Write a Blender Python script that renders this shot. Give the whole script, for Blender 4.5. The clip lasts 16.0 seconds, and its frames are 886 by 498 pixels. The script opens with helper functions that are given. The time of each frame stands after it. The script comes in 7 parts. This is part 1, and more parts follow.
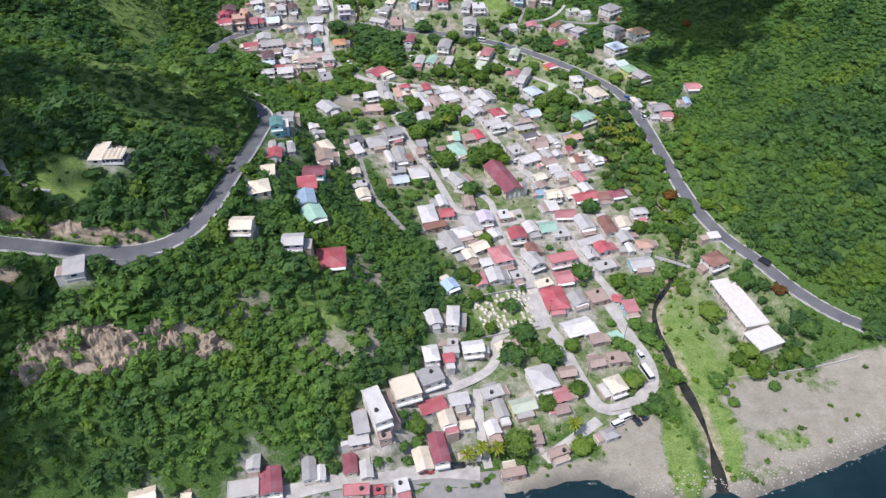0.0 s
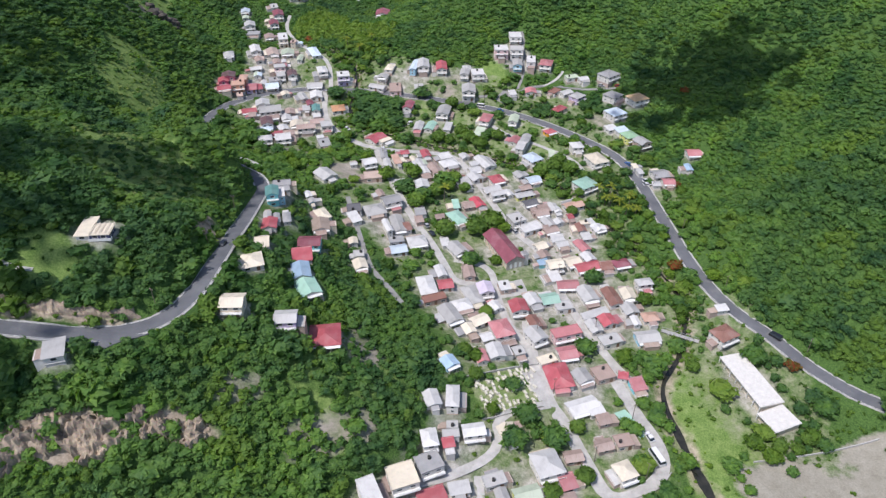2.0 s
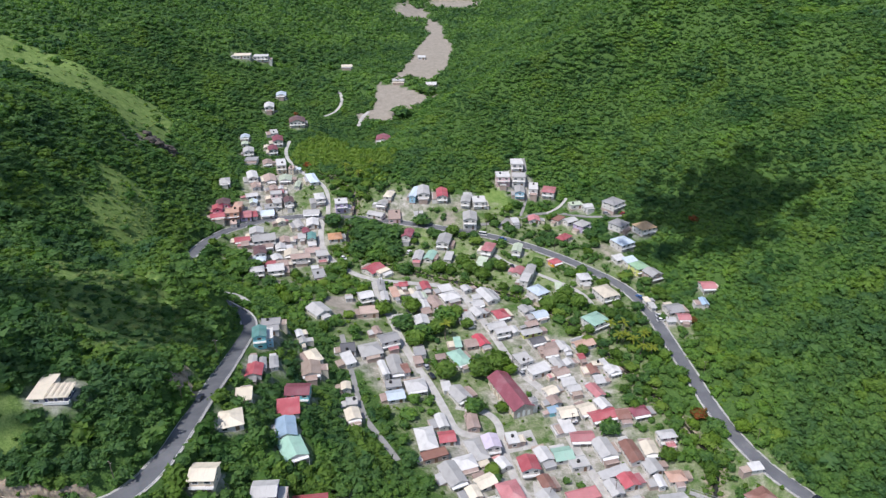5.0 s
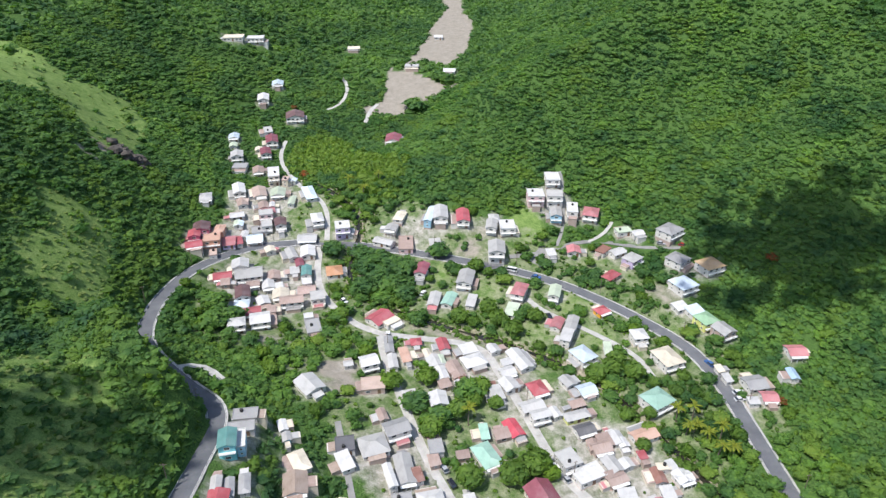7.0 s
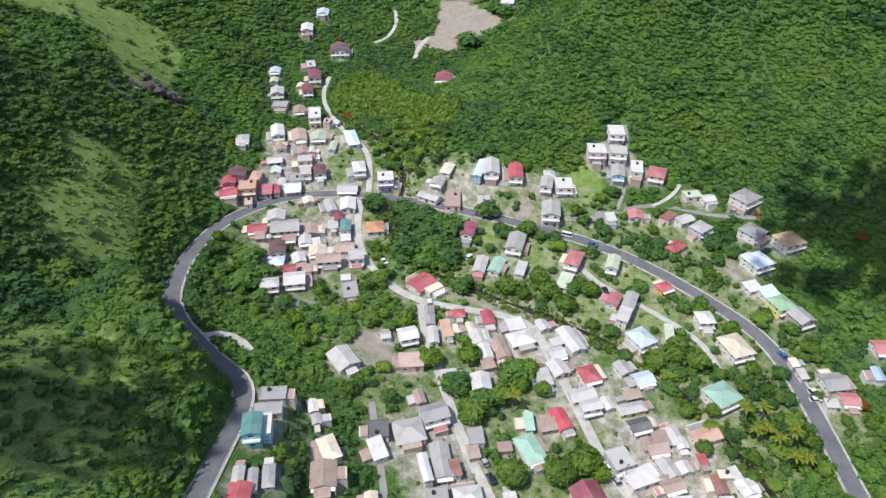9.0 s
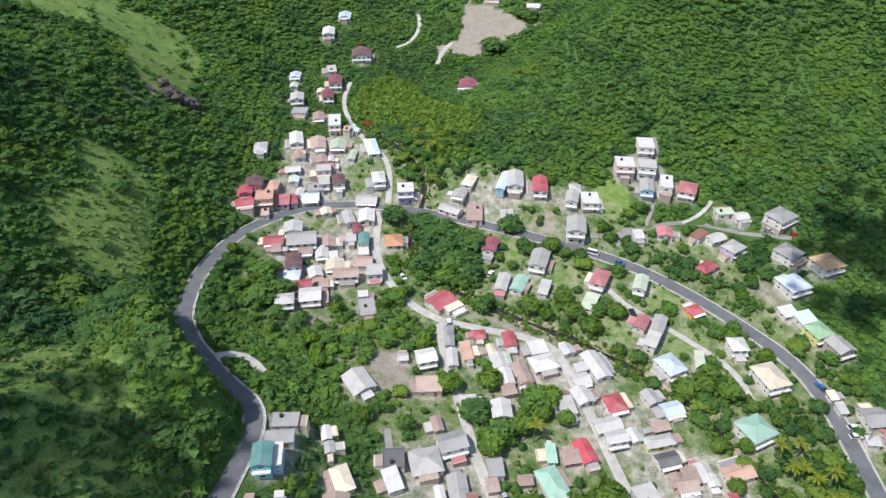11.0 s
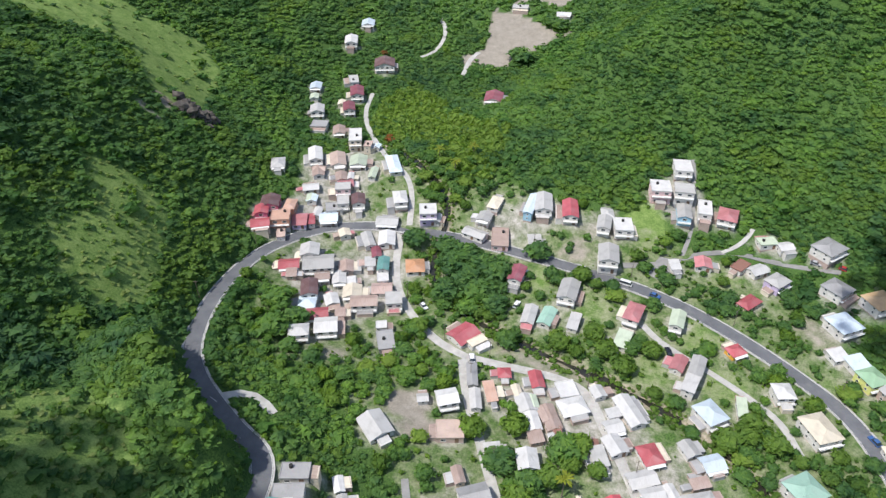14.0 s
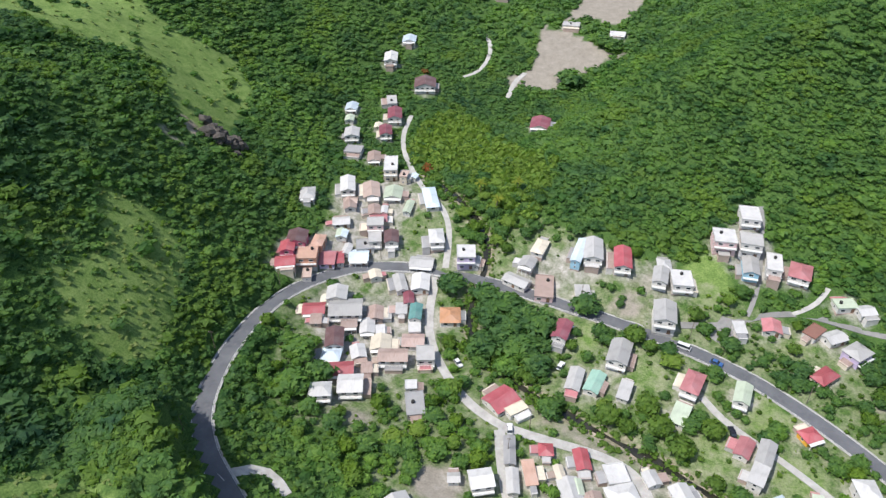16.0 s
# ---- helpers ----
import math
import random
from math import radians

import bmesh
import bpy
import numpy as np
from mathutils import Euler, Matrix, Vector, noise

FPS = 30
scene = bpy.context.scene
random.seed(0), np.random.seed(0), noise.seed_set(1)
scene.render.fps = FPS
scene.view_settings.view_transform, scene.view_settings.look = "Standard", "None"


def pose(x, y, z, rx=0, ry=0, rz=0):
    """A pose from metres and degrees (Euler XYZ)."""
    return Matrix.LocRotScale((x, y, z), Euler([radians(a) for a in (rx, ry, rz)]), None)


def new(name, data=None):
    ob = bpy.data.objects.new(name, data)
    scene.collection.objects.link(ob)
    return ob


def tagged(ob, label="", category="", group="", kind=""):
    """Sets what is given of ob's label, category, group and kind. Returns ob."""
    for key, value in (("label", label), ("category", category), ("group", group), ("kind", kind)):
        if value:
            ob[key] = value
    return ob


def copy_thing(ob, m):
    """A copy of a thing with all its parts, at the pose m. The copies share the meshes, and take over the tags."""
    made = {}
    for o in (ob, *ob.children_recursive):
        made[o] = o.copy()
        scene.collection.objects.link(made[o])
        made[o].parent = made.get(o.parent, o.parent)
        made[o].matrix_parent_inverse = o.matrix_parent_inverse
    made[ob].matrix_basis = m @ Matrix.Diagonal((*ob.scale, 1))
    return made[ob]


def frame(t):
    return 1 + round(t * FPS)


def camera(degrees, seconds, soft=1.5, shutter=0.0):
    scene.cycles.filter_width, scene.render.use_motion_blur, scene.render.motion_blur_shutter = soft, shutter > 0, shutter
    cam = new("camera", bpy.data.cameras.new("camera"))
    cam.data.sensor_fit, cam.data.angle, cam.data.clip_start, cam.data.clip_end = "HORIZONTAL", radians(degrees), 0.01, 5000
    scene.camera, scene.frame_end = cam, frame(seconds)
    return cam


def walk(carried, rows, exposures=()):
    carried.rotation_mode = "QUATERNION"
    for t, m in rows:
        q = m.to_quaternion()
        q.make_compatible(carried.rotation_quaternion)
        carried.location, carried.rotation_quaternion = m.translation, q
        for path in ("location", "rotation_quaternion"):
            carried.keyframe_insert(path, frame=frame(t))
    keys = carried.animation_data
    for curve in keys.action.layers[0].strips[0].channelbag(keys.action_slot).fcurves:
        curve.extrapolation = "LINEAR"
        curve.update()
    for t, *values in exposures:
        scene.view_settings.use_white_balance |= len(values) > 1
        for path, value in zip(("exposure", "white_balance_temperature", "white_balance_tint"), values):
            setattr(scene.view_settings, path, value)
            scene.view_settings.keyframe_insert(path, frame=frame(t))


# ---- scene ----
# ---------------------------------------------------------------- camera
cam = camera(64.6, 16.0, 1.4)
METRES, EYE, TILT, LEAN, TURN = 200.0, 187.5, -40.0, 0.0, 0.0
ROWS = [
    (0.0, 0.0000, 0.0000, 0.0000, 0.00, 0.00, -0.00),
    (0.5, 0.0000, 0.0093, 0.0077, 0.01, 0.03, 0.01),
    (1.0, 0.0001, 0.0200, 0.0186, 0.00, 0.33, -0.00),
    (1.5, -0.0003, 0.0295, 0.0266, -0.03, 1.75, 0.02),
    (2.0, -0.0004, 0.0406, 0.0369, -0.09, 4.40, 0.01),
    (2.5, -0.0007, 0.0503, 0.0453, -0.14, 6.81, 0.03),
    (3.0, -0.0008, 0.0617, 0.0548, -0.21, 9.59, 0.05),
    (3.5, -0.0007, 0.0717, 0.0634, -0.27, 12.02, 0.06),
    (4.0, -0.0008, 0.0829, 0.0701, -0.29, 13.48, 0.10),
    (4.2, -0.0011, 0.0869, 0.0735, -0.29, 13.48, 0.10),
    (4.4, -0.0014, 0.0915, 0.0774, -0.29, 13.47, 0.10),
    (4.6, -0.0021, 0.1005, 0.0851, -0.28, 13.46, 0.09),
    (4.8, -0.0031, 0.1145, 0.0971, -0.25, 13.41, 0.06),
    (5.0, -0.0045, 0.1337, 0.1135, -0.18, 13.30, 0.01),
    (5.2, -0.0063, 0.1578, 0.1341, -0.07, 13.12, -0.09),
    (5.4, -0.0083, 0.1862, 0.1584, 0.09, 12.86, -0.23),
    (5.6, -0.0105, 0.2155, 0.1833, 0.28, 12.56, -0.39),
    (5.8, -0.0126, 0.2447, 0.2083, 0.46, 12.26, -0.55),
    (6.0, -0.0147, 0.2739, 0.2333, 0.63, 11.99, -0.69),
    (6.1, -0.0158, 0.2885, 0.2458, 0.70, 11.88, -0.75),
    (6.2, -0.0169, 0.3032, 0.2582, 0.76, 11.78, -0.80),
    (6.3, -0.0179, 0.3178, 0.2707, 0.80, 11.71, -0.84),
    (6.4, -0.0190, 0.3324, 0.2832, 0.83, 11.67, -0.86),
    (6.5, -0.0201, 0.3470, 0.2957, 0.84, 11.65, -0.87),
    (6.6, -0.0209, 0.3617, 0.3081, 0.82, 11.38, -0.85),
    (6.7, -0.0217, 0.3764, 0.3205, 0.79, 11.11, -0.82),
    (6.8, -0.0225, 0.3912, 0.3328, 0.77, 10.84, -0.79),
    (6.9, -0.0233, 0.4059, 0.3452, 0.75, 10.58, -0.77),
    (7.0, -0.0241, 0.4206, 0.3576, 0.72, 10.31, -0.74),
    (7.1, -0.0250, 0.4350, 0.3702, 1.03, 9.08, -1.02),
    (7.2, -0.0259, 0.4493, 0.3827, 1.34, 7.86, -1.30),
    (7.3, -0.0269, 0.4637, 0.3953, 1.65, 6.64, -1.57),
    (7.4, -0.0278, 0.4780, 0.4078, 1.96, 5.41, -1.85),
    (7.5, -0.0287, 0.4924, 0.4204, 2.27, 4.19, -2.13),
    (8.0, -0.0315, 0.5047, 0.4303, 2.76, 4.16, -2.57),
    (8.5, -0.0331, 0.5150, 0.4396, 3.39, 4.09, -3.11),
    (9.0, -0.0359, 0.5269, 0.4499, 4.05, 4.05, -3.67),
    (11.5, -0.0485, 0.5822, 0.4987, 5.71, 3.74, -4.81),
    (12.0, -0.0523, 0.5943, 0.5091, 5.86, 3.69, -4.90),
    (12.5, -0.0552, 0.6051, 0.5184, 6.17, 3.63, -5.14),
    (13.0, -0.0589, 0.6172, 0.5291, 6.51, 3.58, -5.42),
    (13.5, -0.0620, 0.6278, 0.5382, 6.78, 3.53, -5.65),
    (14.0, -0.0652, 0.6400, 0.5481, 7.11, 3.53, -5.89),
    (14.5, -0.0680, 0.6502, 0.5574, 7.31, 3.50, -6.05),
    (15.0, -0.0711, 0.6620, 0.5684, 7.49, 3.45, -6.18),
    (15.5, -0.0766, 0.6778, 0.5805, 7.57, 3.28, -6.31),
    (15.6, -0.0811, 0.6918, 0.5929, 8.01, 3.26, -6.67),
    (15.7, -0.0857, 0.7058, 0.6053, 8.45, 3.23, -7.02),
    (15.8, -0.0902, 0.7198, 0.6177, 8.90, 3.21, -7.38),
    (15.9, -0.0948, 0.7338, 0.6301, 9.34, 3.19, -7.73),
    (16.0, -0.0993, 0.7478, 0.6425, 9.79, 3.17, -8.09),
]
walk(cam, [(t, pose(0, 0, EYE, TILT, LEAN, TURN) @ pose(METRES * x, METRES * y, METRES * z, 90 + pitch, roll, yaw)) for t, x, y, z, yaw, pitch, roll in ROWS], [(0.0, -0.04, 6300, 18), (1.5, -0.1, 6300, 17), (4.0, -0.09, 6250, 16), (6.5, 0.02, 6350, 13), (7.0, 0.2, 6350, 12), (7.5, 0.1, 6450, 13), (8.0, 0.04, 6450, 13), (12.0, 0.09, 6450, 12), (16.0, 0.09, 6450, 12)])

# ---------------------------------------------------------------- sky and sun
SUN_HEIGHT, SUN_FROM = radians(61), Vector((-0.78, -0.63))
world = bpy.data.worlds.new("sky")
scene.world = world
world.use_nodes = True
wn = world.node_tree.nodes
sky = wn.new("ShaderNodeTexSky")
sky.sky_type, sky.sun_disc = "NISHITA", False
sky.sun_elevation = SUN_HEIGHT
sky.sun_rotation = math.atan2(SUN_FROM.x, SUN_FROM.y)
sky.dust_density, sky.air_density = 1.5, 1.0
wn["Background"].inputs["Strength"].default_value = 0.165
world.node_tree.links.new(sky.outputs["Color"], wn["Background"].inputs["Color"])
sun = new("sun", bpy.data.lights.new("sun", "SUN"))
sun.data.energy, sun.data.angle, sun.data.color = 4.25, radians(0.55), (1.0, 0.965, 0.90)
SUN_WAY = -Vector((SUN_FROM.x * math.cos(SUN_HEIGHT), SUN_FROM.y * math.cos(SUN_HEIGHT), math.sin(SUN_HEIGHT))).normalized()
sun.matrix_world = SUN_WAY.to_track_quat("-Z", "Y").to_matrix().to_4x4()


# ---------------------------------------------------------------- materials
def material(name):
    m = bpy.data.materials.new(name)
    m.use_nodes = True
    t = m.node_tree
    return m, t.nodes, t.links, t.nodes["Principled BSDF"]


def ramp_node(nodes, stops):
    r = nodes.new("ShaderNodeValToRGB")
    e = r.color_ramp.elements
    while len(e) < len(stops):
        e.new(0.5)
    for k, (at, c) in zip(e, stops):
        k.position, k.color = at, (*c, 1)
    return r


def noise_node(nodes, links, scale, detail=4.0, rough=0.6, vector=None):
    n = nodes.new("ShaderNodeTexNoise")
    n.inputs["Scale"].default_value, n.inputs["Detail"].default_value, n.inputs["Roughness"].default_value = scale, detail, rough
    if vector is not None:
        links.new(vector, n.inputs["Vector"])
    return n


def world_place(nodes):
    return nodes.new("ShaderNodeNewGeometry").outputs["Position"]


def mixed(nodes, links, factor, a, b, mode="MIX"):
    n = nodes.new("ShaderNodeMix")
    n.data_type, n.blend_type = "RGBA", mode
    for socket, value in ((n.inputs[0], factor), (n.inputs[6], a), (n.inputs[7], b)):
        if isinstance(value, bpy.types.NodeSocket):
            links.new(value, socket)
        else:
            socket.default_value = value if not isinstance(value, tuple) else (*value, 1)
    return n.outputs[2]


def bump(nodes, links, height_socket, shader, strength, distance):
    b = nodes.new("ShaderNodeBump")
    b.inputs["Strength"].default_value, b.inputs["Distance"].default_value = strength, distance
    links.new(height_socket, b.inputs["Height"])
    links.new(b.outputs["Normal"], shader.inputs["Normal"])


def surface(name, low, high, scale=0.8, rough=0.85, grain=6.0, relief=0.02, stain=None, stain_amount=0.35, metal=0.0):
    """A plain surface in two tones with grain, stains and fine relief."""
    m, n, l, s = material(name)
    p = world_place(n)
    a = noise_node(n, l, scale, 5, 0.65, p)
    g = noise_node(n, l, grain, 3, 0.6, p)
    r = ramp_node(n, [(0.3, low), (0.7, high)])
    l.new(a.outputs["Fac"], r.inputs["Fac"])
    colour = mixed(n, l, 0.35, r.outputs["Color"], g.outputs["Color"], "SOFT_LIGHT")
    if stain:
        w = noise_node(n, l, scale * 2.3, 6, 0.7, p)
        k = ramp_node(n, [(0.55, (0, 0, 0)), (0.75, (stain_amount,) * 3)])
        l.new(w.outputs["Fac"], k.inputs["Fac"])
        colour = mixed(n, l, k.outputs["Color"], colour, stain)
    l.new(colour, s.inputs["Base Color"])
    s.inputs["Roughness"].default_value, s.inputs["Metallic"].default_value = rough, metal
    bump(n, l, g.outputs["Fac"], s, 0.5, relief)
    return m


def roofing(name, tone, rust=0.35, gloss=0.45):
    """Painted corrugated sheets: ribs down the slope, faded patches, rust along laps; each roof faded a little differently."""
    m, n, l, s = material(name)
    p = n.new("ShaderNodeTexCoord").outputs["Object"]
    info = n.new("ShaderNodeObjectInfo").outputs["Random"]
    wave = n.new("ShaderNodeTexWave")
    wave.inputs["Scale"].default_value, wave.inputs["Distortion"].default_value = 1.3, 0.0
    l.new(p, wave.inputs["Vector"])
    fade = noise_node(n, l, 0.22, 3, 0.6, p)
    streak = n.new("ShaderNodeMapping")
    streak.inputs["Scale"].default_value = (2.2, 0.35, 0.35)
    l.new(p, streak.inputs["Vector"])
    run = noise_node(n, l, 1.0, 6, 0.7, streak.outputs["Vector"])
    pale = tuple(0.8 * c + 0.2 * 0.6 for c in tone)
    dark = tuple(0.74 * c for c in tone)
    r = ramp_node(n, [(0.25, dark), (0.5, tone), (0.8, pale)])
    l.new(fade.outputs["Fac"], r.inputs["Fac"])
    k = ramp_node(n, [(0.52, (0, 0, 0)), (0.75, (rust,) * 3)])
    l.new(run.outputs["Fac"], k.inputs["Fac"])
    c = mixed(n, l, k.outputs["Color"], r.outputs["Color"], (0.20, 0.12, 0.08))
    hsv = n.new("ShaderNodeHueSaturation")
    v = n.new("ShaderNodeMapRange")
    v.inputs["To Min"].default_value, v.inputs["To Max"].default_value = 0.78, 1.08
    l.new(info, v.inputs["Value"])
    l.new(v.outputs["Result"], hsv.inputs["Value"])
    l.new(c, hsv.inputs["Color"])
    l.new(hsv.outputs["Color"], s.inputs["Base Color"])
    s.inputs["Roughness"].default_value = gloss
    bump(n, l, wave.outputs["Fac"], s, 0.55, 0.07)
    return m


def foliage(name, tones, scale=0.25, spread=1.0, broad=1.0):
    """Leaves: each clump its own green, with broad drifts of colour across the wood and fine mottling."""
    m, n, l, s = material(name)
    p = world_place(n)
    isle = n.new("ShaderNodeNewGeometry").outputs["Random Per Island"]
    r = ramp_node(n, [(i / (len(tones) - 1), t) for i, t in enumerate(tones)])
    l.new(isle, r.inputs["Fac"])
    fine = noise_node(n, l, 2.6, 6, 0.8, p)
    drift = noise_node(n, l, 0.02, 3, 0.6, p)
    d = ramp_node(n, [(0.35, (0.62, 0.72, 0.72)), (0.65, (1.16, 1.15, 0.85))])
    l.new(drift.outputs["Fac"], d.inputs["Fac"])
    patch = noise_node(n, l, 0.085, 4, 0.7, p)
    h = ramp_node(n, [(0.32, (0.42, 0.58, 0.75)), (0.48, (0.98, 1.0, 1.0)), (0.66, (1.26, 1.24, 0.9))])
    l.new(patch.outputs["Fac"], h.inputs["Fac"])
    f = ramp_node(n, [(0.28, (0.74, 0.77, 0.74)), (0.5, (1.0, 1.0, 0.97)), (0.72, (1.3, 1.27, 1.15))])
    l.new(fine.outputs["Fac"], f.inputs["Fac"])
    c = mixed(n, l, broad, r.outputs["Color"], d.outputs["Color"], "MULTIPLY")
    c = mixed(n, l, broad, c, h.outputs["Color"], "MULTIPLY")
    c = mixed(n, l, spread, c, f.outputs["Color"], "MULTIPLY")
    l.new(c, s.inputs["Base Color"])
    s.inputs["Roughness"].default_value = 0.62
    s.inputs["Specular IOR Level"].default_value = 0.25
    bump(n, l, fine.outputs["Fac"], s, 0.6, 0.35)
    through_leaf, both = n.new("ShaderNodeBsdfTranslucent"), n.new("ShaderNodeMixShader")
    l.new(mixed(n, l, 1.0, c, (1.5, 1.6, 0.7), "MULTIPLY"), through_leaf.inputs["Color"])
    both.inputs[0].default_value = 0.36
    l.new(s.outputs[0], both.inputs[1])
    l.new(through_leaf.outputs[0], both.inputs[2])
    l.new(both.outputs[0], n["Material Output"].inputs["Surface"])
    return m


ROOF_TONES = {
    "w": (0.60, 0.595, 0.58), "lg": (0.46, 0.455, 0.44), "g": (0.34, 0.34, 0.34), "dg": (0.13, 0.13, 0.14), "c": (0.70, 0.63, 0.50),
    "be": (0.52, 0.40, 0.34), "b": (0.36, 0.50, 0.64), "b2": (0.60, 0.70, 0.78), "r": (0.44, 0.10, 0.115), "re": (0.50, 0.075, 0.10),
    "pk": (0.50, 0.20, 0.21), "p": (0.28, 0.085, 0.11), "m": (0.36, 0.58, 0.47), "te": (0.12, 0.28, 0.26), "gm": (0.48, 0.55, 0.42),
    "gr": (0.30, 0.48, 0.30), "sa": (0.52, 0.33, 0.25), "o": (0.62, 0.33, 0.18), "o3": (0.58, 0.40, 0.22), "br": (0.26, 0.13, 0.10),
    "br2": (0.42, 0.33, 0.27), "db": (0.16, 0.09, 0.09), "ru": (0.38, 0.285, 0.245), "rw": (0.45, 0.33, 0.29), "rst": (0.44, 0.10, 0.12),
    "li": (0.62, 0.55, 0.66),
}
ROOF_WORDS = {
    "w": "white", "lg": "pale grey", "g": "grey", "dg": "dark grey", "c": "cream", "be": "dusty beige", "b": "sky-blue", "b2": "pale blue", "r": "red",
    "re": "bright red", "pk": "faded pink", "p": "dark crimson", "m": "mint-green", "te": "dark teal", "gm": "grey-green", "gr": "green",
    "sa": "salmon", "o": "orange", "o3": "tan", "br": "brown", "br2": "weathered brown", "db": "dark maroon", "ru": "rusty patched",
    "rw": "rust-striped", "rst": "red-and-white striped", "li": "lilac",
}
ROOFS = {k: roofing("roof_" + ROOF_WORDS[k].replace(" ", "_").replace("-", "_"), v, 0.6 if k in ("ru", "br2", "rw") else 0.22) for k, v in ROOF_TONES.items()}
SLABS = {k: surface("slab_" + ROOF_WORDS[k].replace(" ", "_").replace("-", "_"), tuple(0.82 * c for c in v), v, 0.35, 0.9, 5.0, 0.02, (0.20, 0.185, 0.16), 0.32) for k, v in ROOF_TONES.items()}
WALL_TONES = {
    "w": (0.68, 0.66, 0.62), "c": (0.70, 0.62, 0.50), "lg": (0.48, 0.47, 0.45), "g": (0.3, 0.3, 0.29), "b": (0.36, 0.60, 0.74), "t": (0.22, 0.60, 0.66),
    "y": (0.70, 0.72, 0.24), "or": (0.80, 0.42, 0.05), "pk": (0.62, 0.18, 0.28), "pkw": (0.72, 0.52, 0.52), "li": (0.55, 0.46, 0.64),
    "sa": (0.68, 0.36, 0.25), "ru": (0.46, 0.36, 0.31), "be": (0.55, 0.42, 0.36), "navy": (0.06, 0.07, 0.16),
}
WALL_WORDS = {
    "w": "white", "c": "cream", "lg": "bare concrete", "g": "grey concrete", "b": "pale blue", "t": "turquoise", "y": "yellow-green", "or": "orange",
    "pk": "crimson", "pkw": "pale pink", "li": "lilac", "sa": "salmon", "ru": "weathered board", "be": "beige", "navy": "navy",
}
WALLS = {k: surface("wall_" + WALL_WORDS[k].replace(" ", "_").replace("-", "_"), tuple(0.8 * c for c in v), v, 0.7, 0.85, 4.0, 0.01, (0.25, 0.22, 0.19), 0.4) for k, v in WALL_TONES.items()}
ASPHALT = surface("asphalt", (0.095, 0.10, 0.11), (0.15, 0.155, 0.165), 0.15, 0.9, 3.0, 0.01, (0.22, 0.22, 0.21), 0.5)
CONCRETE = surface("concrete", (0.32, 0.31, 0.29), (0.50, 0.49, 0.465), 0.3, 0.9, 3.0, 0.02, (0.26, 0.23, 0.19), 0.5)
PAVING = surface("paving", (0.19, 0.188, 0.18), (0.29, 0.285, 0.275), 0.2, 0.9, 3.0, 0.02, (0.13, 0.125, 0.115), 0.4)
LINE_PAINT = surface("line_paint", (0.55, 0.55, 0.52), (0.75, 0.75, 0.72), 0.6)
STONE = surface("stone", (0.30, 0.27, 0.24), (0.50, 0.46, 0.41), 0.9, 0.95, 3.0, 0.08, (0.12, 0.11, 0.10), 0.5)
TOMB = surface("tomb", (0.45, 0.42, 0.33), (0.68, 0.66, 0.58), 1.4, 0.9)
BARK = surface("bark", (0.10, 0.08, 0.06), (0.22, 0.18, 0.14), 2.0, 0.95, 8.0, 0.03)
RUBBER = surface("rubber", (0.02, 0.02, 0.02), (0.04, 0.04, 0.04), 5.0, 0.9)
STEEL = surface("steel", (0.35, 0.35, 0.36), (0.5, 0.5, 0.5), 3.0, 0.5, 9.0, 0.005, None, 0, 0.6)
FRAME_PAINT = surface("frame_paint", (0.62, 0.62, 0.6), (0.8, 0.8, 0.78), 2.0, 0.6)
DOOR_WOOD = surface("door_wood", (0.14, 0.08, 0.05), (0.26, 0.16, 0.10), 2.0, 0.6)
LEAVES = foliage("leaves", [(0.076, 0.158, 0.052), (0.104, 0.202, 0.062), (0.088, 0.174, 0.07), (0.136, 0.236, 0.067), (0.108, 0.193, 0.076)])
# LEAVES slightly lighter: the east hill's sunlit look put into the leaf colour
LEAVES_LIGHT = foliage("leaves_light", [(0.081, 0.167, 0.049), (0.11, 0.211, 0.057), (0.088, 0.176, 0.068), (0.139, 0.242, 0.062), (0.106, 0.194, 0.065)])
LEAVES_BRIGHT = foliage("leaves_bright", [(0.085, 0.165, 0.03), (0.13, 0.215, 0.036), (0.105, 0.18, 0.04)])
LEAVES_DARK = foliage("leaves_dark", [(0.044, 0.113, 0.034), (0.063, 0.144, 0.044), (0.081, 0.167, 0.049)])
LEAVES_RED = foliage("leaves_red", [(0.24, 0.045, 0.02), (0.12, 0.13, 0.03), (0.30, 0.06, 0.025), (0.09, 0.14, 0.035), (0.17, 0.09, 0.03)], 0.25, 1.0, 0.3)
PALM = foliage("palm_leaf", [(0.17, 0.22, 0.025), (0.28, 0.30, 0.04), (0.12, 0.18, 0.025)], 0.25, 0.8, 0.2)
LEAVES_LIME = foliage("leaves_lime", [(0.15, 0.25, 0.04), (0.20, 0.30, 0.05), (0.17, 0.255, 0.055), (0.12, 0.22, 0.04)], 0.25, 0.8, 0.15)
LEAVES_YELLOW = foliage("leaves_yellow", [(0.105, 0.192, 0.034), (0.148, 0.245, 0.043), (0.126, 0.21, 0.05), (0.094, 0.176, 0.038)], 0.25, 0.9, 0.45)


def glass_material():
    m, n, l, s = material("window_glass")
    s.inputs["Base Color"].default_value = (0.03, 0.04, 0.05, 1)
    s.inputs["Roughness"].default_value = 0.08
    return m


GLASS = glass_material()


def car_paint(name, tone):
    m, n, l, s = material(name)
    s.inputs["Base Color"].default_value = (*tone, 1)
    s.inputs["Roughness"].default_value = 0.25
    s.inputs["Coat Weight"].default_value = 0.6
    return m


